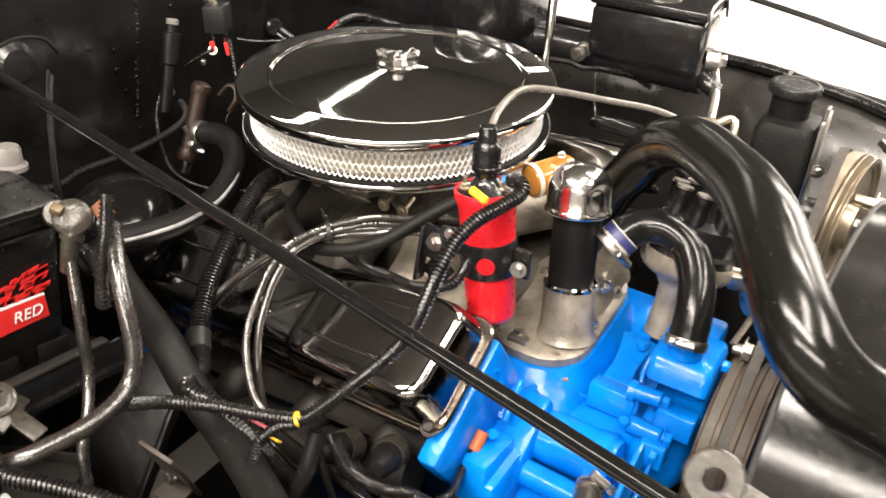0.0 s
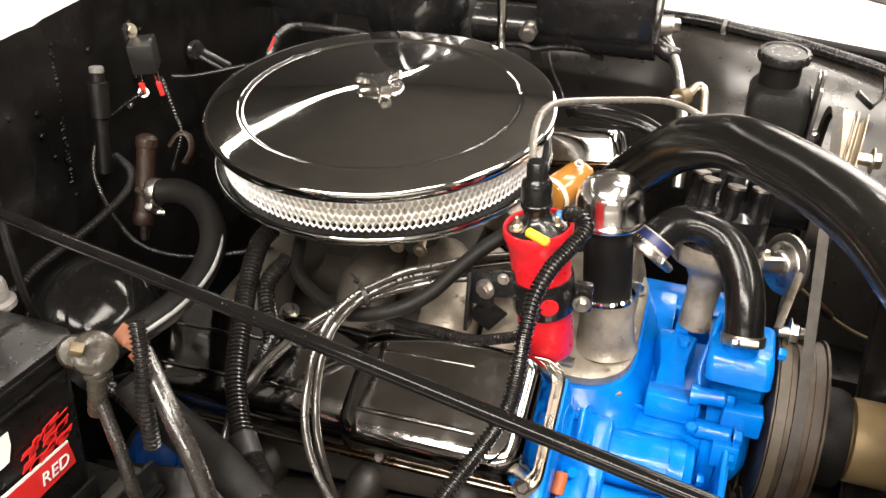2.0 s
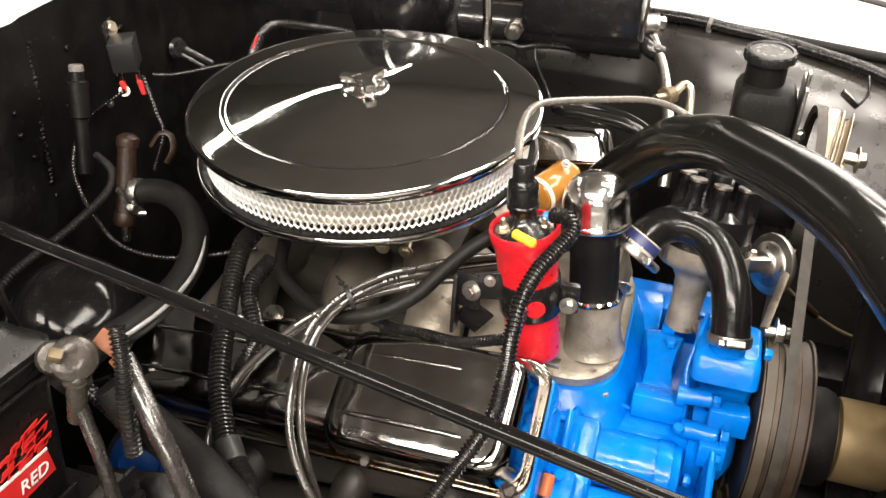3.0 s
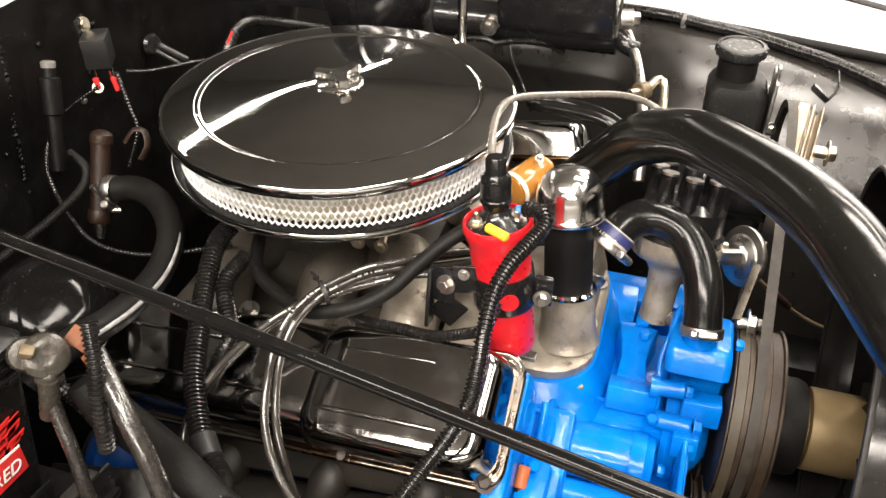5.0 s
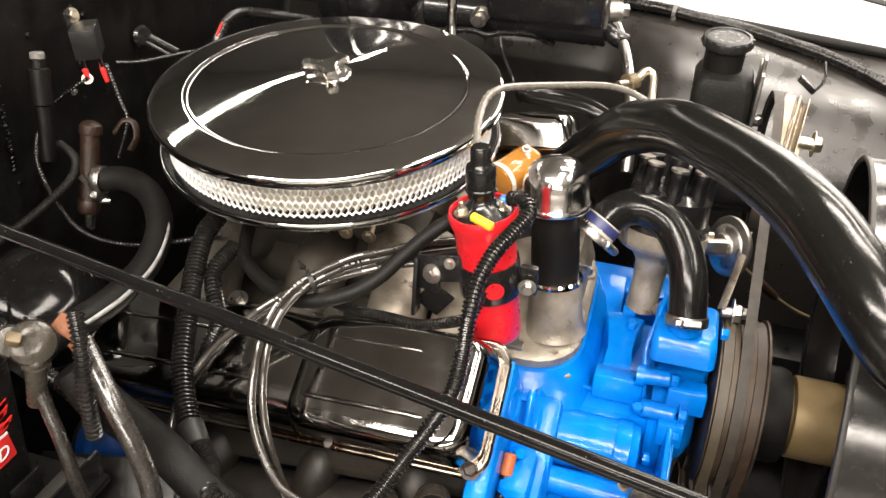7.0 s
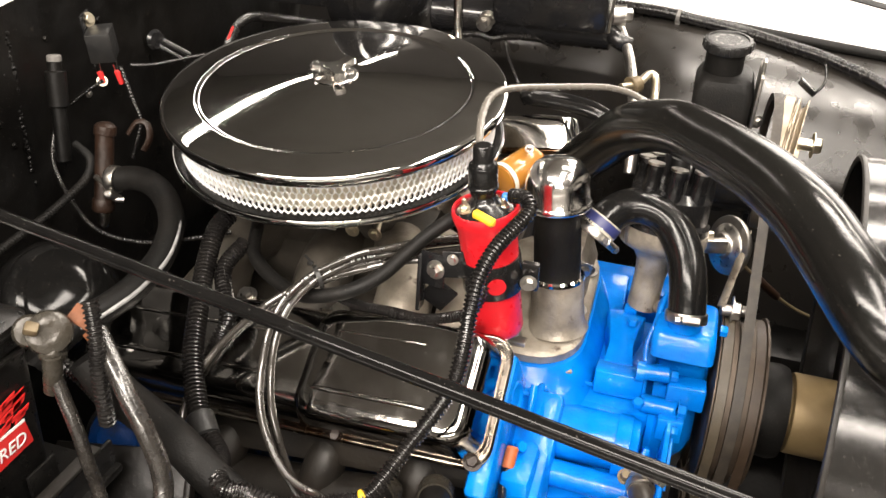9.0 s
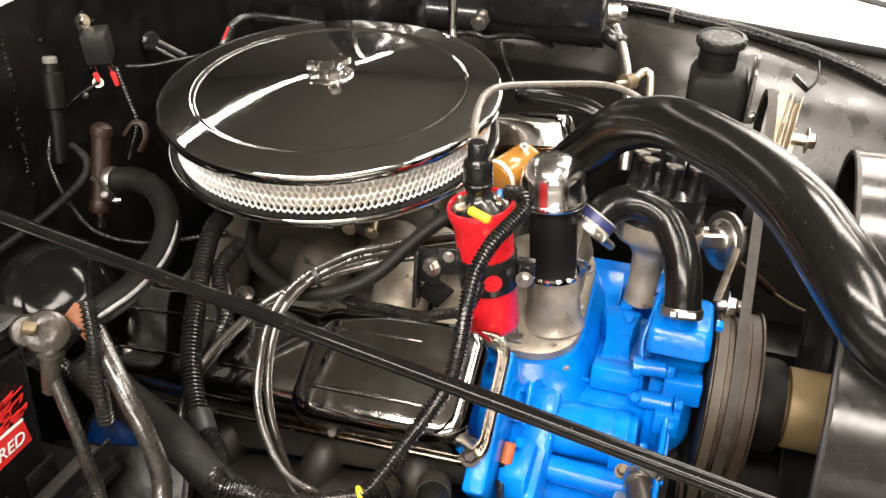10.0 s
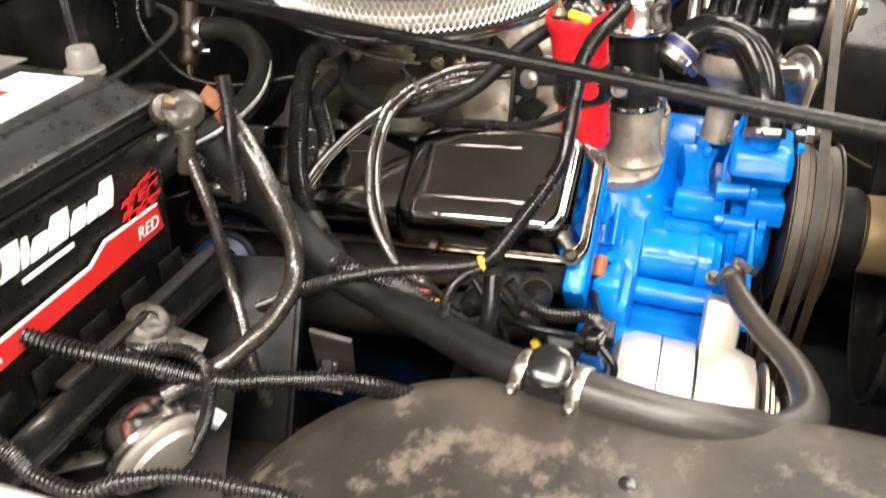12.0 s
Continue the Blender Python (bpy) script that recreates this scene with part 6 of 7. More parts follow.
hose("coolant_hose", [(0.300, 0.175, 0.94), (0.255, 0.178, 0.966), (0.212, 0.189, 0.968), (0.175, 0.198, 0.965), (0.157, 0.216, 0.958), (0.165, 0.237, 0.952), (0.202, 0.248, 0.948), (0.249, 0.228, 0.949), (0.290, 0.20, 0.94)], 0.0072, RUBBER, "black rubber hose looped over the far valve cover", "hose", seg=16)
hose("wiring_loom", [(0.15, 0.626, 0.937), (0.28, 0.621, 0.935), (0.352, 0.614, 0.928), (0.394, 0.610, 0.924), (0.43, 0.604, 0.920), (0.487, 0.585, 0.915), (0.538, 0.568, 0.910), (0.595, 0.545, 0.900), (0.625, 0.532, 0.892), (0.70, 0.50, 0.868)],
     0.0098, LOOM, "black corrugated loom along the far fender", "wiring loom", "wiring looms", ribs=0.0056, rib_depth=0.13, seg=22)
single("cable_tie", Shape().lathe([(0.0098, -0.003), (0.0112, -0.003), (0.0112, 0.003), (0.0098, 0.003)], (0.318, 0.6175, 0.9315), (1, -0.1, -0.1), 18, False).box((0.318, 0.613, 0.921), (0.008, 0.004, 0.016), bevel=0.001), GREY_CAP, "grey clip holding the fender loom", "clip")

# ---- relay, plugs and posts on the firewall ----
rl = thing("relay", (-0.30, 0.018, 1.02), "small black relay on a tab with red terminals", "relay")
part("relay_case", Shape().box((-0.302, 0.018, 1.056), (0.027, 0.035, 0.034), Matrix.Rotation(radians(28), 3, "Z"), 0.0010), PLASTIC, rl)
part("mounting_tab", Shape().box((-0.322, 0.024, 1.073), (0.004, 0.026, 0.030), Matrix.Rotation(radians(20), 3, "Z"), 0.001), BLACK_GLOSS, rl)
part("tab_bolt", Shape().bolt((-0.319, 0.025, 1.080), (1, -0.3, 0.3), 0.0055, 0.005), ZINC, rl)
for k, (x, y) in enumerate(((-0.306, 0.006), (-0.288, 0.014))):
    part("blade", Shape().box((x, y, 1.033), (0.006, 0.002, 0.018), bevel=0.0006), CHROME_SOFT, rl)
    part("red_sleeve", Shape().rod((x, y, 1.026), (x + 0.003, y - 0.001, 1.009), 0.0036, 0.003, 12), RED_PLASTIC, rl, "red crimp sleeve")
ring = Shape().lathe([(0.0036, 0), (0.0062, 0), (0.0062, 0.0012), (0.0036, 0.0012)], (-0.304, 0.004, 1.015), (0.5, -0.8, 0.4), 20, False)
part("ring_terminal", ring, ZINC, rl, "plated ring terminal")
po = thing("rubber_plug", (-0.315, -0.06, 0.95), "black rubber tube with grey end on the firewall", "tube")
part("tube", Shape().rod((-0.317, -0.045, 1.060), (-0.309, -0.084, 0.955), 0.0075, 0.0080, 20), SHADED_BLACK, po)
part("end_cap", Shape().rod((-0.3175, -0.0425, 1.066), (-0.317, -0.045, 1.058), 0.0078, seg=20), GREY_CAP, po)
part("sleeve", Shape().rod((-0.3168, -0.048, 1.050), (-0.3135, -0.062, 1.012), 0.0115, 0.0105, 20), SHADED_BLACK, po)
fb = thing("firewall_stud", (-0.335, 0.15, 1.0), "black stud and washer with a black lever on the firewall", "stud")
part("washer", Shape().lathe([(0, 0), (0.013, 0), (0.014, 0.002), (0.011, 0.006), (0, 0.007)], (-0.334, 0.152, 1.002), (1, -0.3, 0.1), 24), BLACK_GLOSS, fb)
part("lever", Shape().rod((-0.328, 0.158, 0.999), (-0.296, 0.170, 0.977), 0.0055, 0.0045, 14).rod((-0.330, 0.152, 0.994), (-0.300, 0.162, 0.972), 0.0035, seg=12), BLACK_GLOSS, fb)
wires = thing("wire_bundle", (-0.24, -0.27, 0.95), "bundle of coloured wires behind the battery", "wire")
for k, (m_, dx) in enumerate(((SHADED_BLACK, 0.0), (SHADED_BLACK, 0.005), (RUBBER_DULL, 0.002))):
    part("wire", Shape().sweep([(-0.262 + dx, -0.255, 1.075 - 0.004 * k), (-0.252 + dx, -0.270, 1.045), (-0.240 + dx, -0.285, 1.010), (-0.225 + dx, -0.300, 0.965), (-0.215 + dx, -0.30, 0.92)], 0.0022, seg=8), m_, wires)
part("grommet", Shape().lathe([(0, 0), (0.024, 0), (0.026, 0.004), (0.018, 0.012), (0, 0.014)], (-0.345, -0.245, 1.06), (1, 0, 0), 28), BLACK_GLOSS, wires)
part("ring_strap", Shape().sweep([(-0.300, -0.30, 1.09), (-0.29, -0.27, 1.105), (-0.285, -0.24, 1.10), (-0.285, -0.225, 1.08)], 0.0022, seg=8), RUBBER_DULL, wires)

# ---- brake booster and master cylinder ----
bb = thing("brake_booster", (-0.15, 0.40, 0.93), "black painted round brake booster on the firewall", "brake booster")
part("drum", Shape().lathe([(0, 0), (0.10, 0), (0.122, 0.012), (0.128, 0.030), (0.128, 0.050), (0.134, 0.053), (0.134, 0.060), (0.128, 0.063), (0.122, 0.085), (0.095, 0.118), (0.06, 0.13), (0, 0.132)], (-0.17, 0.43, 1.045), (1, 0, 0), 64), BLACK_GLOSS, bb)
part("bracket", Shape().box((-0.26, 0.43, 1.04), (0.18, 0.12, 0.12), bevel=0.006), BLACK_GLOSS, bb)
mc = thing("master_cylinder", (0.15, 0.41, 0.95), "black brake master cylinder with clipped reservoir lid", "master cylinder")
part("reservoir", Shape().box((0.150, 0.420, 1.020), (0.165, 0.085, 0.075), bevel=0.010), BLACK_GLOSS, mc)
part("reservoir_lid", Shape().box((0.150, 0.420, 1.066), (0.170, 0.092, 0.016), bevel=0.005), BLACK_GLOSS, mc)
part("lid_boss", Shape().lathe([(0, 0), (0.028, 0), (0.028, 0.008), (0.020, 0.012), (0, 0.012)], (0.155, 0.42, 1.073), (0, 0, 1), 28), STEEL, mc)
part("bail_wire", Shape().sweep([(0.235, 0.375, 0.99), (0.238, 0.378, 1.05), (0.236, 0.39, 1.078), (0.236, 0.45, 1.078), (0.238, 0.462, 1.05)], 0.0022, seg=8), STEEL, mc)
part("cylinder", Shape().rod((-0.03, 0.42, 0.975), (0.235, 0.42, 0.975), 0.028, seg=28), BLACK_GLOSS, mc)
part("outlet_plug", Shape().rod((0.232, 0.412, 1.000), (0.250, 0.418, 1.000), 0.014, seg=18).bolt((0.250, 0.418, 1.0), (1, 0.2, 0), 0.010, 0.010), STEEL, mc, "bare metal outlet plug")
part("elbow", Shape().sweep([(0.215, 0.420, 0.985), (0.235, 0.405, 0.978), (0.248, 0.395, 0.972), (0.262, 0.398, 0.965)], 0.012, seg=16), BLACK_GLOSS, mc)
for y in (0.39, 0.41):
    part("fitting", Shape().bolt((0.06, y - 0.02, 0.985), (0, -1, 0), 0.008, 0.012), STEEL, mc)

# ---- power steering reservoir ----
rs = thing("fluid_reservoir", (0.39, 0.215, 0.90), "black plastic fluid reservoir with ribbed cap", "reservoir")
place_r = lambda x, u, w: (x + (w - 1.0) * -0.02, u + (w - 1.0) * 0.06, w)
part("tank", Shape().loft([(0.362, 0.420, 0.185, 0.245, 0.010, 0.86), (0.358, 0.424, 0.180, 0.248, 0.010, 0.93), (0.358, 0.424, 0.180, 0.246, 0.010, 1.014), (0.362, 0.420, 0.184, 0.242, 0.012, 1.024), (0.368, 0.412, 0.192, 0.234, 0.014, 1.028)], place_r), RUBBER_DULL, rs)
part("neck", Shape().lathe([(0.0218, 1.015), (0.0218, 1.058)], (0.386, 0.215, 0), (0, 0, 1), 32), RUBBER_DULL, rs)
cp = Shape().lathe([(0, 1.053), (0.0262, 1.053), (0.0268, 1.0545), (0.0268, 1.0625), (0.0258, 1.064), (0.0225, 1.0645), (0.0215, 1.0632), (0, 1.0632)], (0.386, 0.215, 0), (0, 0, 1), 40)
cap = part("cap", cp, PLASTIC, rs, "black screw cap with worn print")
for k in range(16):
    g = radians(22.5 * k)
    part("grip", Shape().box((0.386 + 0.0268 * math.cos(g), 0.215 + 0.0268 * math.sin(g), 1.0585), (0.0022, 0.0052, 0.009), Matrix.Rotation(g, 3, "Z"), 0.0006), PLASTIC, cap)
for k in range(9):
    g = radians(40 * k)
    part("print_bar", Shape().box((0.386 + 0.014 * math.cos(g), 0.215 + 0.014 * math.sin(g), 1.0630), (0.006, 0.002, 0.0008), Matrix.Rotation(g + 1.2, 3, "Z"), 0), GREY_CAP, cap)
part("bracket", Shape().box((0.4275, 0.200, 0.985), (0.004, 0.050, 0.11), bevel=0.001).box((0.4275, 0.190, 1.045), (0.004, 0.012, 0.02), bevel=0.001), STEEL, rs)
part("bracket_bolt", Shape().bolt((0.434, 0.194, 0.978), (0.6, -0.8, 0.2), 0.005, 0.005), STEEL, rs)


# ---- pulleys, belts, fan ----
def pulley(name, centre, r, grooves, x0, label):
    pl = thing(name, centre, label, "pulley", "pulleys")
    steering = "steering" in name
    prof = [(0, x0)]
    x = x0
    prof.append((r * 0.95, x))
    if steering:
        # flat outer band, then one deep groove between two thin lips
        prof = [(0, x0 + 0.017), (r * 0.90, x0 + 0.017), (r * 0.955, x0 + 0.012), (r * 0.97, x0), (r - 0.001, x0 - 0.0005), (r, x0 + 0.001), (r, x0 + 0.016), (r - 0.001, x0 + 0.017), (r - 0.007, x0 + 0.018), (r - 0.007, x0 + 0.0195), (r, x0 + 0.021), (r, x0 + 0.0235), (r - 0.012, x0 + 0.027), (r - 0.012, x0 + 0.031), (r - 0.001, x0 + 0.035), (r - 0.001, x0 + 0.0365)]
        prof = [(a, x0 + (b - x0) * 0.74) for a, b in prof]
        x, grooves = x0 + 0.0365 * 0.74, 0
    for _ in range(grooves):
        prof += [(r, x + 0.001), (r, x + 0.0025), (r - 0.009, x + 0.006), (r - 0.009, x + 0.0105), (r, x + 0.0140), (r, x + 0.0163)]
        x += 0.0163
    prof += [(r * 0.93, x), (r * 0.86, x - 0.006), (0.03, x - 0.008), (0.028, x + 0.004), (0, x + 0.004)]
    axle = Vector((1, -0.15, 0)).normalized() if steering else Vector((1, 0, 0))
    if steering:
        # black disc painted in for the shade inside the open sheave
        foot = Vector(centre) - axle * (0.478 - x0 + 0.0015)
        part("hollow_disc", Shape().lathe([(0.02, 0.006), (r * 0.70, 0.004), (r * 0.80, 0.0), (r * 0.84, 0.0), (r * 0.84, 0.0008), (0.02, 0.007)], foot, axle, 64), SHADED_BLACK, pl, "black disc standing in for the shaded hollow")
    part("sheave", Shape().lathe([(a, b) for a, b in prof], Vector(centre) - axle * centre[0], axle, 64), PULLEY_TAN if steering else PULLEY, pl, sharp=25)
    part("hub_bolt", Shape().bolt((x + 0.003, centre[1], centre[2]), (1, 0, 0), 0.009, 0.010), STEEL, pl)
    return pl


pulley("water_pump_pulley", (0.455, -0.040, 0.767), 0.091, 3, 0.428, "brown worn steel water pump pulley with three grooves")
pulley("crank_pulley", (0.455, -0.035, 0.50), 0.092, 3, 0.428, "dark steel crankshaft pulley")
pulley("steering_pump_pulley", (0.478, 0.200, 0.923), 0.080, 3, 0.4575, "bright worn steel pump pulley")
pulley("alternator_pulley", (0.455, -0.315, 0.725), 0.034, 1, 0.436, "small worn steel alternator pulley")
part_ps = thing("steering_pump", (0.42, 0.2, 0.9), "black power steering pump behind its pulley", "pump")
part("pump_body", Shape().rod((0.37, 0.205, 0.895), (0.462, 0.205, 0.895), 0.042, seg=32), BLACK_GLOSS, part_ps)
part("stud", Shape().rod((0.478, 0.200, 0.955), (0.506, 0.198, 0.955), 0.007, seg=14).bolt((0.500, 0.199, 0.955), (1, 0, 0), 0.010, 0.009), ZINC, part_ps)
hk = part("hook", Shape().sweep([(0.508, 0.318, 1.004), (0.511, 0.309, 0.991), (0.508, 0.3, 0.982), (0.5, 0.292, 0.975)], 0.0017, seg=10), BLACK_GLOSS, part_ps, "thin bent wire")
part("wire_clip", Shape().box((0.491, 0.295, 0.982), (0.026, 0.010, 0.007), Matrix.Rotation(radians(38), 3, "Y"), 0.001), BLACK_GLOSS, hk)


def belt(x, circles, label, width=0.0088, thick=0.007, material=BELT):
    """A V-belt laid round circles (y, z, r), given as a convex loop."""
    pts = []
    for y, z, r in circles:
        pts += [(y + r * math.cos(a), z + r * math.sin(a)) for a in (2 * math.pi * k / 60 for k in range(60))]
    pts = sorted(set(pts))
    hull = []
    for seq in (pts, pts[::-1]):
        low_ = []
        for p in seq:
            while len(low_) > 1 and (low_[-1][0] - low_[-2][0]) * (p[1] - low_[-2][1]) - (low_[-1][1] - low_[-2][1]) * (p[0] - low_[-2][0]) <= 0:
                low_.pop()
            low_.append(p)
        hull += low_[:-1]
    v, f, n = [], [], len(hull)
    for k, (y, z) in enumerate(hull):
        a, b = Vector(hull[k - 1]), Vector(hull[(k + 1) % n])
        t = (b - a).normalized()
        nx, nz = t[1], -t[0]
        for dx, dr in ((-width / 2, 0.001), (width / 2, 0.001), (width / 2 - 0.002, -thick), (-width / 2 + 0.002, -thick)):
            v.append((x + dx, y + nx * dr, z + nz * dr))
    for k in range(n):
        j = (k + 1) % n
        for i in range(4):
            f.append((k * 4 + i, k * 4 + (i + 1) % 4, j * 4 + (i + 1) % 4, j * 4 + i))
    return single("drive_belt", Shape().add(v, f), material, label, "belt", "belts")


belt(0.4365, ((-0.040, 0.767, 0.0905), (-0.035, 0.50, 0.0915)), "worn tan drive belt on the water pump", 0.0098, material=BELT_TAN)
belt(0.4528, ((0.200, 0.923, 0.081), (-0.035, 0.50, 0.0915), (-0.040, 0.767, 0.0905)), "worn grey drive belt to the steering pump", 0.0105)
belt(0.4690, ((-0.040, 0.767, 0.0870), (-0.035, 0.50, 0.0880)), "dark brown drive belt on the water pump", 0.0100, material=BELT_DARK)
hub = thing("fan_hub", (0.51, -0.045, 0.765), "tan metal fan spacer on the water pump pulley", "fan hub")
part("spacer", Shape().lathe([(0, 0.470), (0.034, 0.470), (0.034, 0.512), (0.0420, 0.513), (0.0430, 0.515), (0.0430, 0.562), (0.0420, 0.564), (0, 0.564)], (0, -0.045, 0.768), (1, 0, 0), 48), HUB, hub)
part("hub_collar", Shape().lathe([(0, 0.470), (0.046, 0.470), (0.050, 0.476), (0.051, 0.500), (0.048, 0.508), (0, 0.510)], (0, -0.045, 0.765), (1, 0, 0), 48), RUBBER_DULL, hub)
fan = thing("cooling_fan", (0.56, -0.045, 0.765), "black steel cooling fan at rest in the shroud", "fan")
part("fan_plate", Shape().lathe([(0, 0.565), (0.06, 0.565), (0.06, 0.570), (0, 0.570)], (0, -0.045, 0.765), (1, 0, 0), 32), BLACK_DULL, fan)
for k in range(5):
    g = radians(72 * k + 30)
    turn = Matrix.Rotation(g, 3, "X")
    part("blade", Shape().box(Vector((0.574, -0.045, 0.765)) + turn @ Vector((0, 0, 0.070)), (0.003, 0.060, 0.085), turn @ Matrix.Rotation(radians(32), 3, "Z"), 0.001), SHADED_BLACK, fan)
shr = [(0.2136, 0.002), (0.2150, 0.0), (0.2176, 0.001), (0.2176, 0.10), (0.2250, 0.135), (0.2850, 0.150), (0.2850, 0.153), (0.2220, 0.139), (0.2140, 0.10), (0.2136, 0.002)]
sh = thing("fan_shroud", (0.58, -0.09, 0.60), "speckled black plastic fan shroud ring behind the hose", "fan shroud")
part("edge_bead", Shape().lathe([(0.2130, 0.0005), (0.2140, -0.0012), (0.2160, -0.0020), (0.2180, -0.0008), (0.2184, 0.0012), (0.2176, 0.0030)], (0.5166, -0.0877, 0.8573), (1.0, -0.0934, 0.0744), 96, False), BLACK_DULL, sh, "dull rolled edge")
part("ring", Shape().lathe(shr, (0.5166, -0.0877, 0.8573), (1.0, -0.0934, 0.0744), 96, False), SPECKLED, sh, sharp=60)

# ---- alternator ----
al = thing("alternator", (0.34, -0.32, 0.66), "clean silver cast alternator below the water pump", "alternator")
part("rear_case", Shape().lathe([(0, 0.268), (0.048, 0.268), (0.064, 0.276), (0.068, 0.288), (0.068, 0.312), (0, 0.312)], (0, -0.325, 0.725), (1, 0, 0), 48), ALLOY_CLEAN, al)
part("stator", Shape().lathe([(0.0, 0.312), (0.0665, 0.312), (0.0665, 0.342), (0.0, 0.342)], (0, -0.325, 0.725), (1, 0, 0), 48), ALLOY_CLEAN, al)
part("front_case", Shape().lathe([(0, 0.345), (0.068, 0.345), (0.068, 0.380), (0.062, 0.395), (0.040, 0.402), (0, 0.402)], (0, -0.325, 0.725), (1, 0, 0), 48), ALLOY_CLEAN, al)
part("joint_ring", Shape().lathe([(0, 0.311), (0.0684, 0.311), (0.0684, 0.3125), (0, 0.3125)], (0, -0.325, 0.725), (1, 0, 0), 48), BLACK_DULL, al)
part("gap_ring", Shape().lathe([(0, 0.340), (0.062, 0.340), (0.062, 0.347), (0, 0.347)], (0, -0.325, 0.725), (1, 0, 0), 40), BLACK_DULL, al)
part("pivot_ear", Shape().box((0.362, -0.262, 0.788), (0.034, 0.03, 0.05), Matrix.Rotation(radians(-25), 3, "X"), 0.006), ALLOY_CLEAN, al)
part("shaft", Shape().rod((0.40, -0.325, 0.725), (0.436, -0.325, 0.725), 0.009), STEEL, al)
for g in (20, 95, 170):
    p = Vector((0.268, -0.325 + 0.057 * math.cos(radians(g)), 0.725 + 0.057 * math.sin(radians(g))))
    part("case_bolt", Shape().bolt(p, (-1, 0, 0), 0.0045, 0.005), STEEL, al)
part("post", Shape().rod((0.268, -0.35, 0.765), (0.250, -0.352, 0.768), 0.006).bolt((0.252, -0.352, 0.768), (-1, 0, 0), 0.007, 0.006), COPPER, al, "copper output post")
part("plug", Shape().box((0.258, -0.30, 0.785), (0.022, 0.026, 0.016), bevel=0.003), PLASTIC, al, "black connector plug")
for x in (0.404, 0.411, 0.418):
    part("fan_disc", Shape().lathe([(0, x), (0.060 - 2 * (x - 0.404), x), (0.060 - 2 * (x - 0.404), x + 0.0025), (0, x + 0.0025)], (0, -0.325, 0.725), (1, 0, 0), 40), ZINC, al)
al.location += Vector((0.010, 0.010, 0.0))

# ---- horn, prop rod, smaller fittings ----
hn = thing("horn", (-0.02, -0.56, 0.80), "bright plated round horn below the battery tray", "horn")
hax = Vector((0.86, -0.42, -0.28)).normalized()
ho = Vector((-0.012, -0.572, 0.870))
part("horn_cup", Shape().lathe([(0, -0.034), (0.020, -0.030), (0.028, -0.024), (0.033, -0.012), (0.035, 0.0), (0.0, 0.0)], ho, hax, 40), CHROME_SOFT, hn)
part("horn_rim", Shape().lathe([(0, 0.0), (0.039, 0.0), (0.041, 0.0015), (0.041, 0.005), (0.039, 0.007), (0, 0.007)], ho, hax, 48), CHROME_SOFT, hn, "rolled plated rim")
part("horn_face", Shape().lathe([(0.0, 0.007), (0.036, 0.007), (0.034, 0.010), (0.028, 0.012), (0.026, 0.016), (0.020, 0.018), (0.010, 0.019), (0, 0.019)], ho, hax, 48), ALLOY_CLEAN, hn)
part("horn_bracket", Shape().box(ho + Vector((-0.055, -0.02, -0.012)), (0.070, 0.014, 0.003), Matrix.Rotation(radians(30), 3, "Z"), 0.001), STEEL, hn)
part("horn_terminal", Shape().box(ho + Vector((0.030, 0.030, 0.006)), (0.016, 0.012, 0.010), Matrix.Rotation(radians(30), 3, "Y"), 0.002), WHITE_PRINT, hn)
apron = thing("apron_panel", (-0.08, -0.57, 0.82), "scuffed brownish black apron panel behind the horn", "panel")
tilt = Matrix.Rotation(radians(26), 3, "Z") @ Matrix.Rotation(radians(-8), 3, "X")
part("panel", Shape().box((-0.085, -0.560, 0.818), (0.20, 0.15, 0.003), tilt, 0.001), BLACK_DULL, apron)
part("folded_edge", Shape().box(Vector((-0.085, -0.560, 0.818)) + tilt @ Vector((0.0, 0.074, 0.006)), (0.20, 0.003, 0.014), tilt, 0.001), BLACK_DULL, apron)
part("screw", Shape().bolt(Vector((-0.085, -0.560, 0.818)) + tilt @ Vector((-0.05, -0.03, 0.0015)), tilt @ Vector((0, 0, 1)), 0.005, 0.005), STEEL, apron)
of_ = thing("oil_filter", (-0.08, -0.32, 0.70), "oily dark blue round canister below the battery cables", "filter")
fa = Vector((0.25, -0.75, 0.6)).normalized()
part("canister", Shape().lathe([(0, -0.10), (0.032, -0.10), (0.034, -0.08), (0.034, -0.010), (0.031, -0.002), (0.021, 0.002), (0.018, -0.002), (0.008, -0.003), (0, 0.0)], (-0.128, -0.305, 0.793), fa, 40), OILY_BLUE, of_)
part("rim", Shape().lathe([(0.033, -0.020), (0.037, -0.018), (0.038, -0.012), (0.037, -0.008), (0.033, -0.006)], (-0.128, -0.305, 0.793), fa, 40, False), RUBBER_DULL, of_, "dull black rubber ring")
gb = thing("support_bracket", (0.05, -0.41, 0.80), "grey-brown flat steel bracket under the coolant hose", "bracket")
part("plate", Shape().box((0.054, -0.420, 0.826), (0.036, 0.004, 0.100), Matrix.Rotation(radians(22), 3, "X") @ Matrix.Rotation(radians(12), 3, "Y"), 0.001), TAN_DUST, gb)
part("foot", Shape().box((0.046, -0.418, 0.790), (0.030, 0.024, 0.004), Matrix.Rotation(radians(10), 3, "X"), 0.001), TAN_DUST, gb)
part("bolt", Shape().bolt((0.048, -0.418, 0.812), (0, -0.9, 0.4), 0.005, 0.005), STEEL, gb)
tg = thing("wire_tag", (0.11, -0.36, 0.864), "faded pink tag on a wire beside the head", "tag")
part("tag_sheet", Shape().box((0.110, -0.361, 0.864), (0.026, 0.002, 0.012), Matrix.Rotation(radians(40), 3, "X"), 0.0005), PINK, tg)
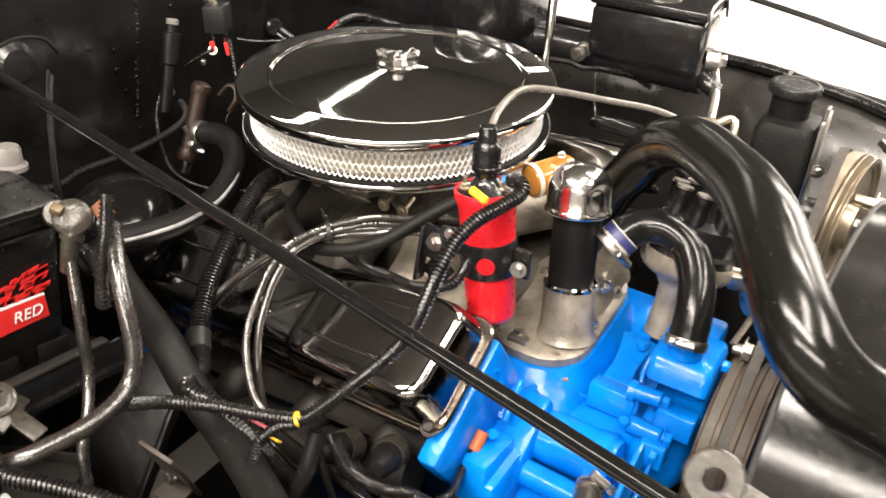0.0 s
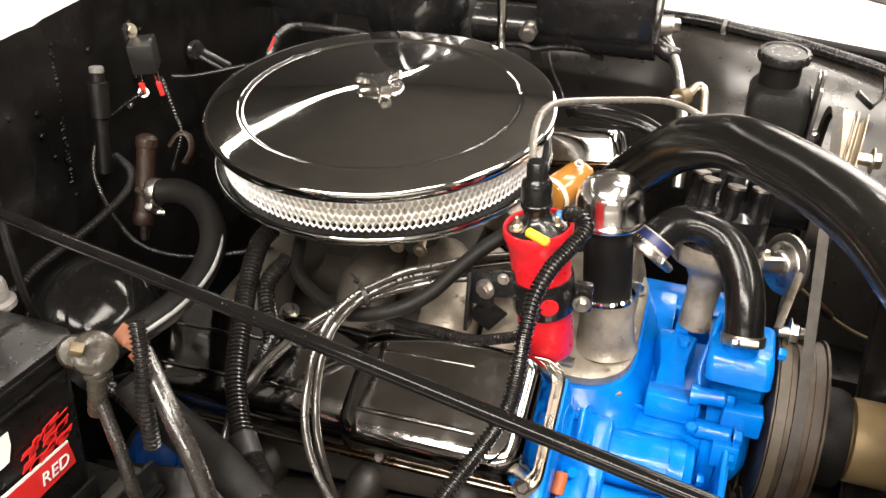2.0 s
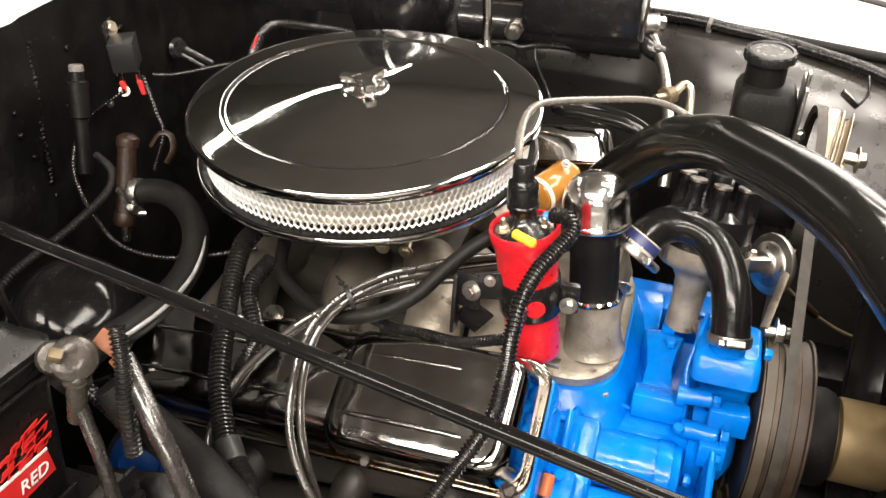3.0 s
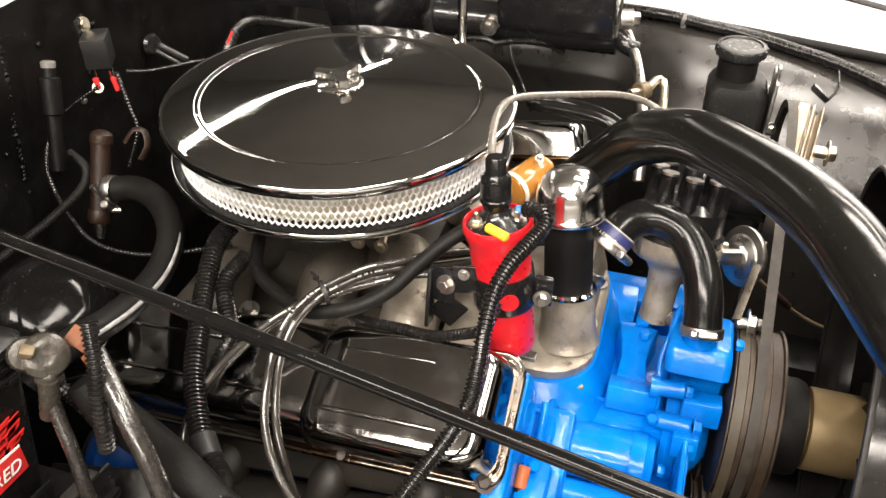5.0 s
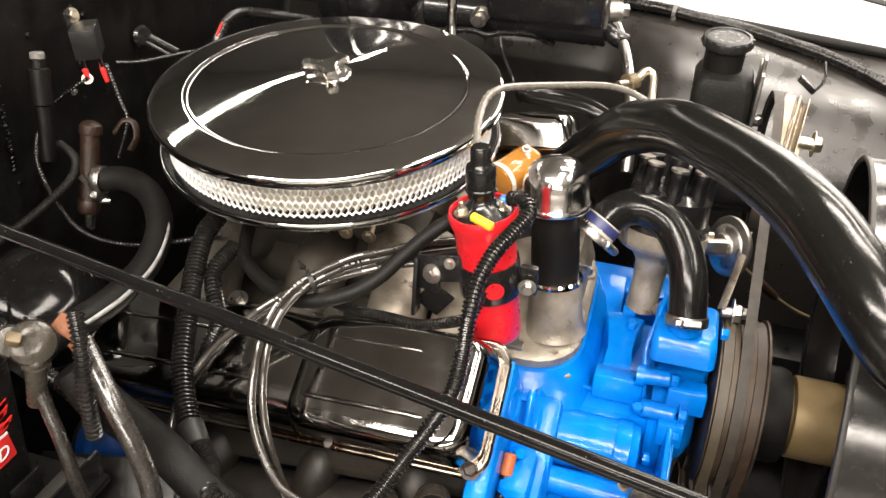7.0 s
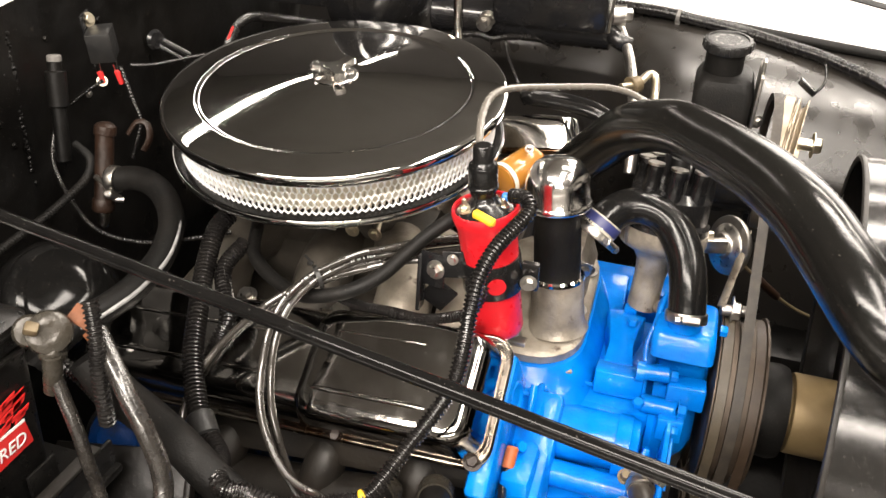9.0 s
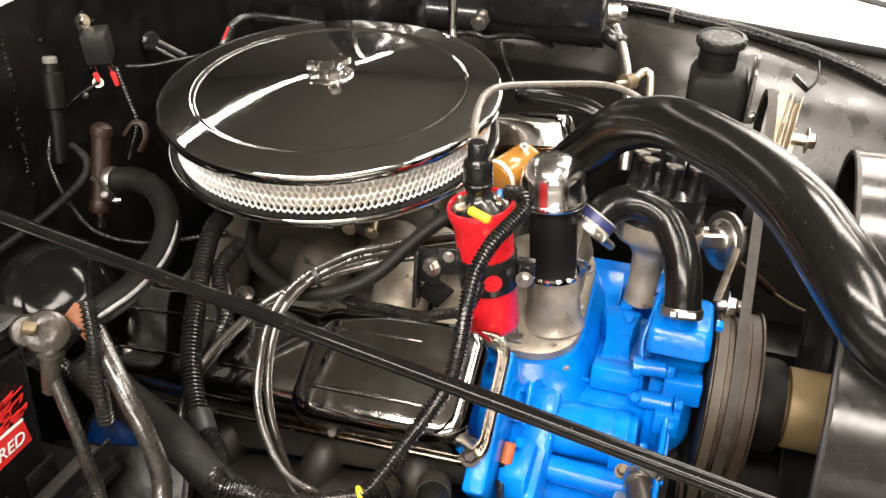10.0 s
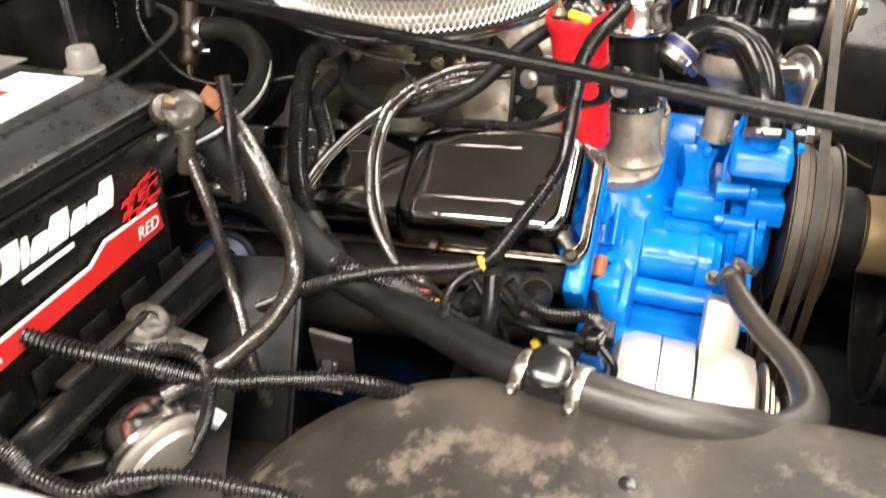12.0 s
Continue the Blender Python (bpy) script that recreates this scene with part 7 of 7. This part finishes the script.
part("tag_sheet", Shape().box((0.124, -0.3625, 0.857), (0.016, 0.002, 0.007), Matrix.Rotation(radians(40), 3, "X"), 0.0005), YELLOW, tg, "yellow printed end")
part("wire", Shape().sweep([(0.085, -0.345, 0.875), (0.105, -0.358, 0.862), (0.130, -0.365, 0.850), (0.150, -0.36, 0.83)], 0.002, seg=8), RUBBER, tg)
for bx, by_, bz, tilt_ in ((0.207, -0.312, 0.834, 12), (0.150, -0.312, 0.815, -8)):
    sb = thing("plug_boot", (bx, by_, bz), "grey-brown spark plug boot on the cylinder head", "plug boot", "plug boots")
    d_ = Vector((math.sin(radians(tilt_)), -0.80, 0.35)).normalized()
    part("boot", Shape().lathe([(0, -0.03), (0.0135, -0.03), (0.0140, -0.004), (0.0115, 0.012), (0.0075, 0.020), (0, 0.022)], (bx, by_, bz), d_, 24), RUBBER_DULL, sb)
    part("metal_shield", Shape().lathe([(0.0142, -0.026), (0.0158, -0.026), (0.0158, -0.010), (0.0142, -0.010)], (bx, by_, bz), d_, 24, False), LEAD, sb, "dull metal heat shield")
cn = thing("connector_block", (0.245, -0.34, 0.80), "black wiring connectors crowded behind the alternator", "connector")
part("housing", Shape().box((0.236, -0.338, 0.806), (0.034, 0.022, 0.020), Matrix.Rotation(radians(20), 3, "Z") @ Matrix.Rotation(radians(15), 3, "Y"), 0.003), PLASTIC, cn)
part("housing", Shape().box((0.262, -0.333, 0.816), (0.020, 0.018, 0.024), Matrix.Rotation(radians(-12), 3, "Z"), 0.003), BLACK_GLOSS, cn)
part("latch", Shape().box((0.262, -0.343, 0.822), (0.008, 0.004, 0.012), bevel=0.001), STEEL, cn, "bright metal latch")
part("ring", Shape().rod((0.212, -0.342, 0.812), (0.216, -0.346, 0.806), 0.0045, seg=14), YELLOW, cn, "yellow seal ring")
for pts in ([(0.173, -0.345, 0.875), (0.190, -0.352, 0.858), (0.205, -0.350, 0.835), (0.222, -0.342, 0.812)],
            [(0.160, -0.352, 0.880), (0.186, -0.366, 0.850), (0.193, -0.362, 0.815), (0.20, -0.35, 0.78)],
            [(0.255, -0.345, 0.825), (0.240, -0.360, 0.842), (0.215, -0.362, 0.846), (0.185, -0.352, 0.838), (0.165, -0.335, 0.82)],
            [(0.270, -0.338, 0.815), (0.285, -0.350, 0.806), (0.282, -0.356, 0.790), (0.268, -0.35, 0.77)]):
    part("wire", Shape().sweep(pts, 0.0034, seg=10), RUBBER, cn)
shield = thing("splash_shield", (-0.06, -0.41, 0.72), "black dented sheet steel shield below the battery", "shield")
part("plate", Shape().box((-0.060, -0.408, 0.795), (0.13, 0.004, 0.17), Matrix.Rotation(radians(12), 3, "Z") @ Matrix.Rotation(radians(-48), 3, "X"), 0.001), SHADED_BLACK, shield)
part("fold", Shape().box((0.004, -0.40, 0.795), (0.006, 0.014, 0.165), Matrix.Rotation(radians(12), 3, "Z") @ Matrix.Rotation(radians(-48), 3, "X"), 0.001), SHADED_BLACK, shield)
rod_a, rod_d = Vector((-0.05608, -0.37619, 1.1215)), Vector((-0.98515, 0.1715, 0.00826))
pr = thing("prop_rod", rod_a, "long black steel hood prop rod lying across the bay", "prop rod")
part("rod", Shape().sweep([rod_a + rod_d * s for s in (0.30, 0.25, 0.0, -0.2, -0.4, -0.6, -0.70)], 0.0046, seg=18, step=0.02), ROD, pr)
part("clip", Shape().rod(rod_a + rod_d * 0.29, rod_a + rod_d * 0.31, 0.009, seg=18), RUBBER, pr)
part("clip_post", Shape().box(rod_a + rod_d * 0.30 + Vector((0, 0, -0.02)), (0.02, 0.012, 0.05), bevel=0.002), BLACK_GLOSS, pr)
part("pivot", Shape().box(rod_a + rod_d * -0.70 + Vector((0.0, 0, -0.035)), (0.03, 0.03, 0.07), bevel=0.003), BLACK_GLOSS, pr)
eye = thing("lift_eye", (0.49, -0.385, 1.03), "plain steel eyelet bracket near the radiator hose", "bracket")
part("eyelet", Shape().lathe([(0.0052, -0.002), (0.0120, -0.002), (0.0130, 0.0), (0.0120, 0.002), (0.0052, 0.002), (0.0052, -0.002)], (0.489, -0.455, 1.126), (0.1, -0.75, 0.65), 32, False), LEAD, eye)
part("eyelet_arm", Shape().box((0.520, -0.452, 1.114), (0.048, 0.017, 0.004), Matrix.Rotation(radians(14), 3, "Y"), 0.001), LEAD, eye)
part("eyelet_post", Shape().sweep([(0.538, -0.452, 1.110), (0.60, -0.45, 1.09), (0.70, -0.44, 1.06), (0.78, -0.42, 1.04)], 0.006, seg=10), LEAD, eye)
ff = thing("fuel_filter", (0.184, -0.02, 0.96), "amber translucent fuel filter behind the coil", "fuel filter")
part("filter_body", Shape().lathe([(0, 0), (0.010, 0), (0.0165, 0.003), (0.0185, 0.007), (0.0185, 0.050), (0.0165, 0.054), (0.009, 0.055), (0.004, 0.056), (0.004, 0.066), (0, 0.066)], (0.184, -0.020, 0.980), (0.46, 0.88, 0.06), 28), AMBER, ff)
part("filter_band", Shape().lathe([(0.0182, 0.004), (0.0192, 0.004), (0.0192, 0.009), (0.0182, 0.009)], (0.184, -0.020, 0.980), (0.46, 0.88, 0.06), 28, False), PAPER, ff)
part("filter_clip", Shape().bolt((0.207, 0.008, 1.007), (0.3, -0.3, 1), 0.003, 0.004), STEEL, ff)
dm = thing("wiper_motor", (-0.26, -0.24, 0.88), "black round cover on the firewall behind the battery", "motor")
part("cover", Shape().lathe([(0, 0), (0.060, 0), (0.064, 0.006), (0.060, 0.035), (0.045, 0.052), (0.02, 0.058), (0, 0.058)], (-0.235, -0.225, 0.875), (0.5, -0.25, 0.83), 40), ROD, dm)
part("cover_rim", Shape().lathe([(0, -0.004), (0.066, -0.004), (0.068, 0.0), (0.066, 0.004), (0, 0.004)], (-0.235, -0.225, 0.875), (0.5, -0.25, 0.83), 40), BLACK_GLOSS, dm)
sl = thing("steering_line", (0.46, 0.30, 0.80), "thin tan steel steering line with a brown fitting", "pipe")
line_pts = [(0.459, 0.17, 0.79), (0.478, 0.174, 0.771), (0.493, 0.179, 0.754), (0.511, 0.185, 0.738), (0.542, 0.191, 0.717), (0.586, 0.202, 0.695)]
part("line", Shape().sweep(line_pts, 0.0024, seg=10), TAN, sl)
part("fitting", Shape().rod(line_pts[1], line_pts[3], 0.0062, 0.0055, 14), RUST, sl, "brown hex fitting")
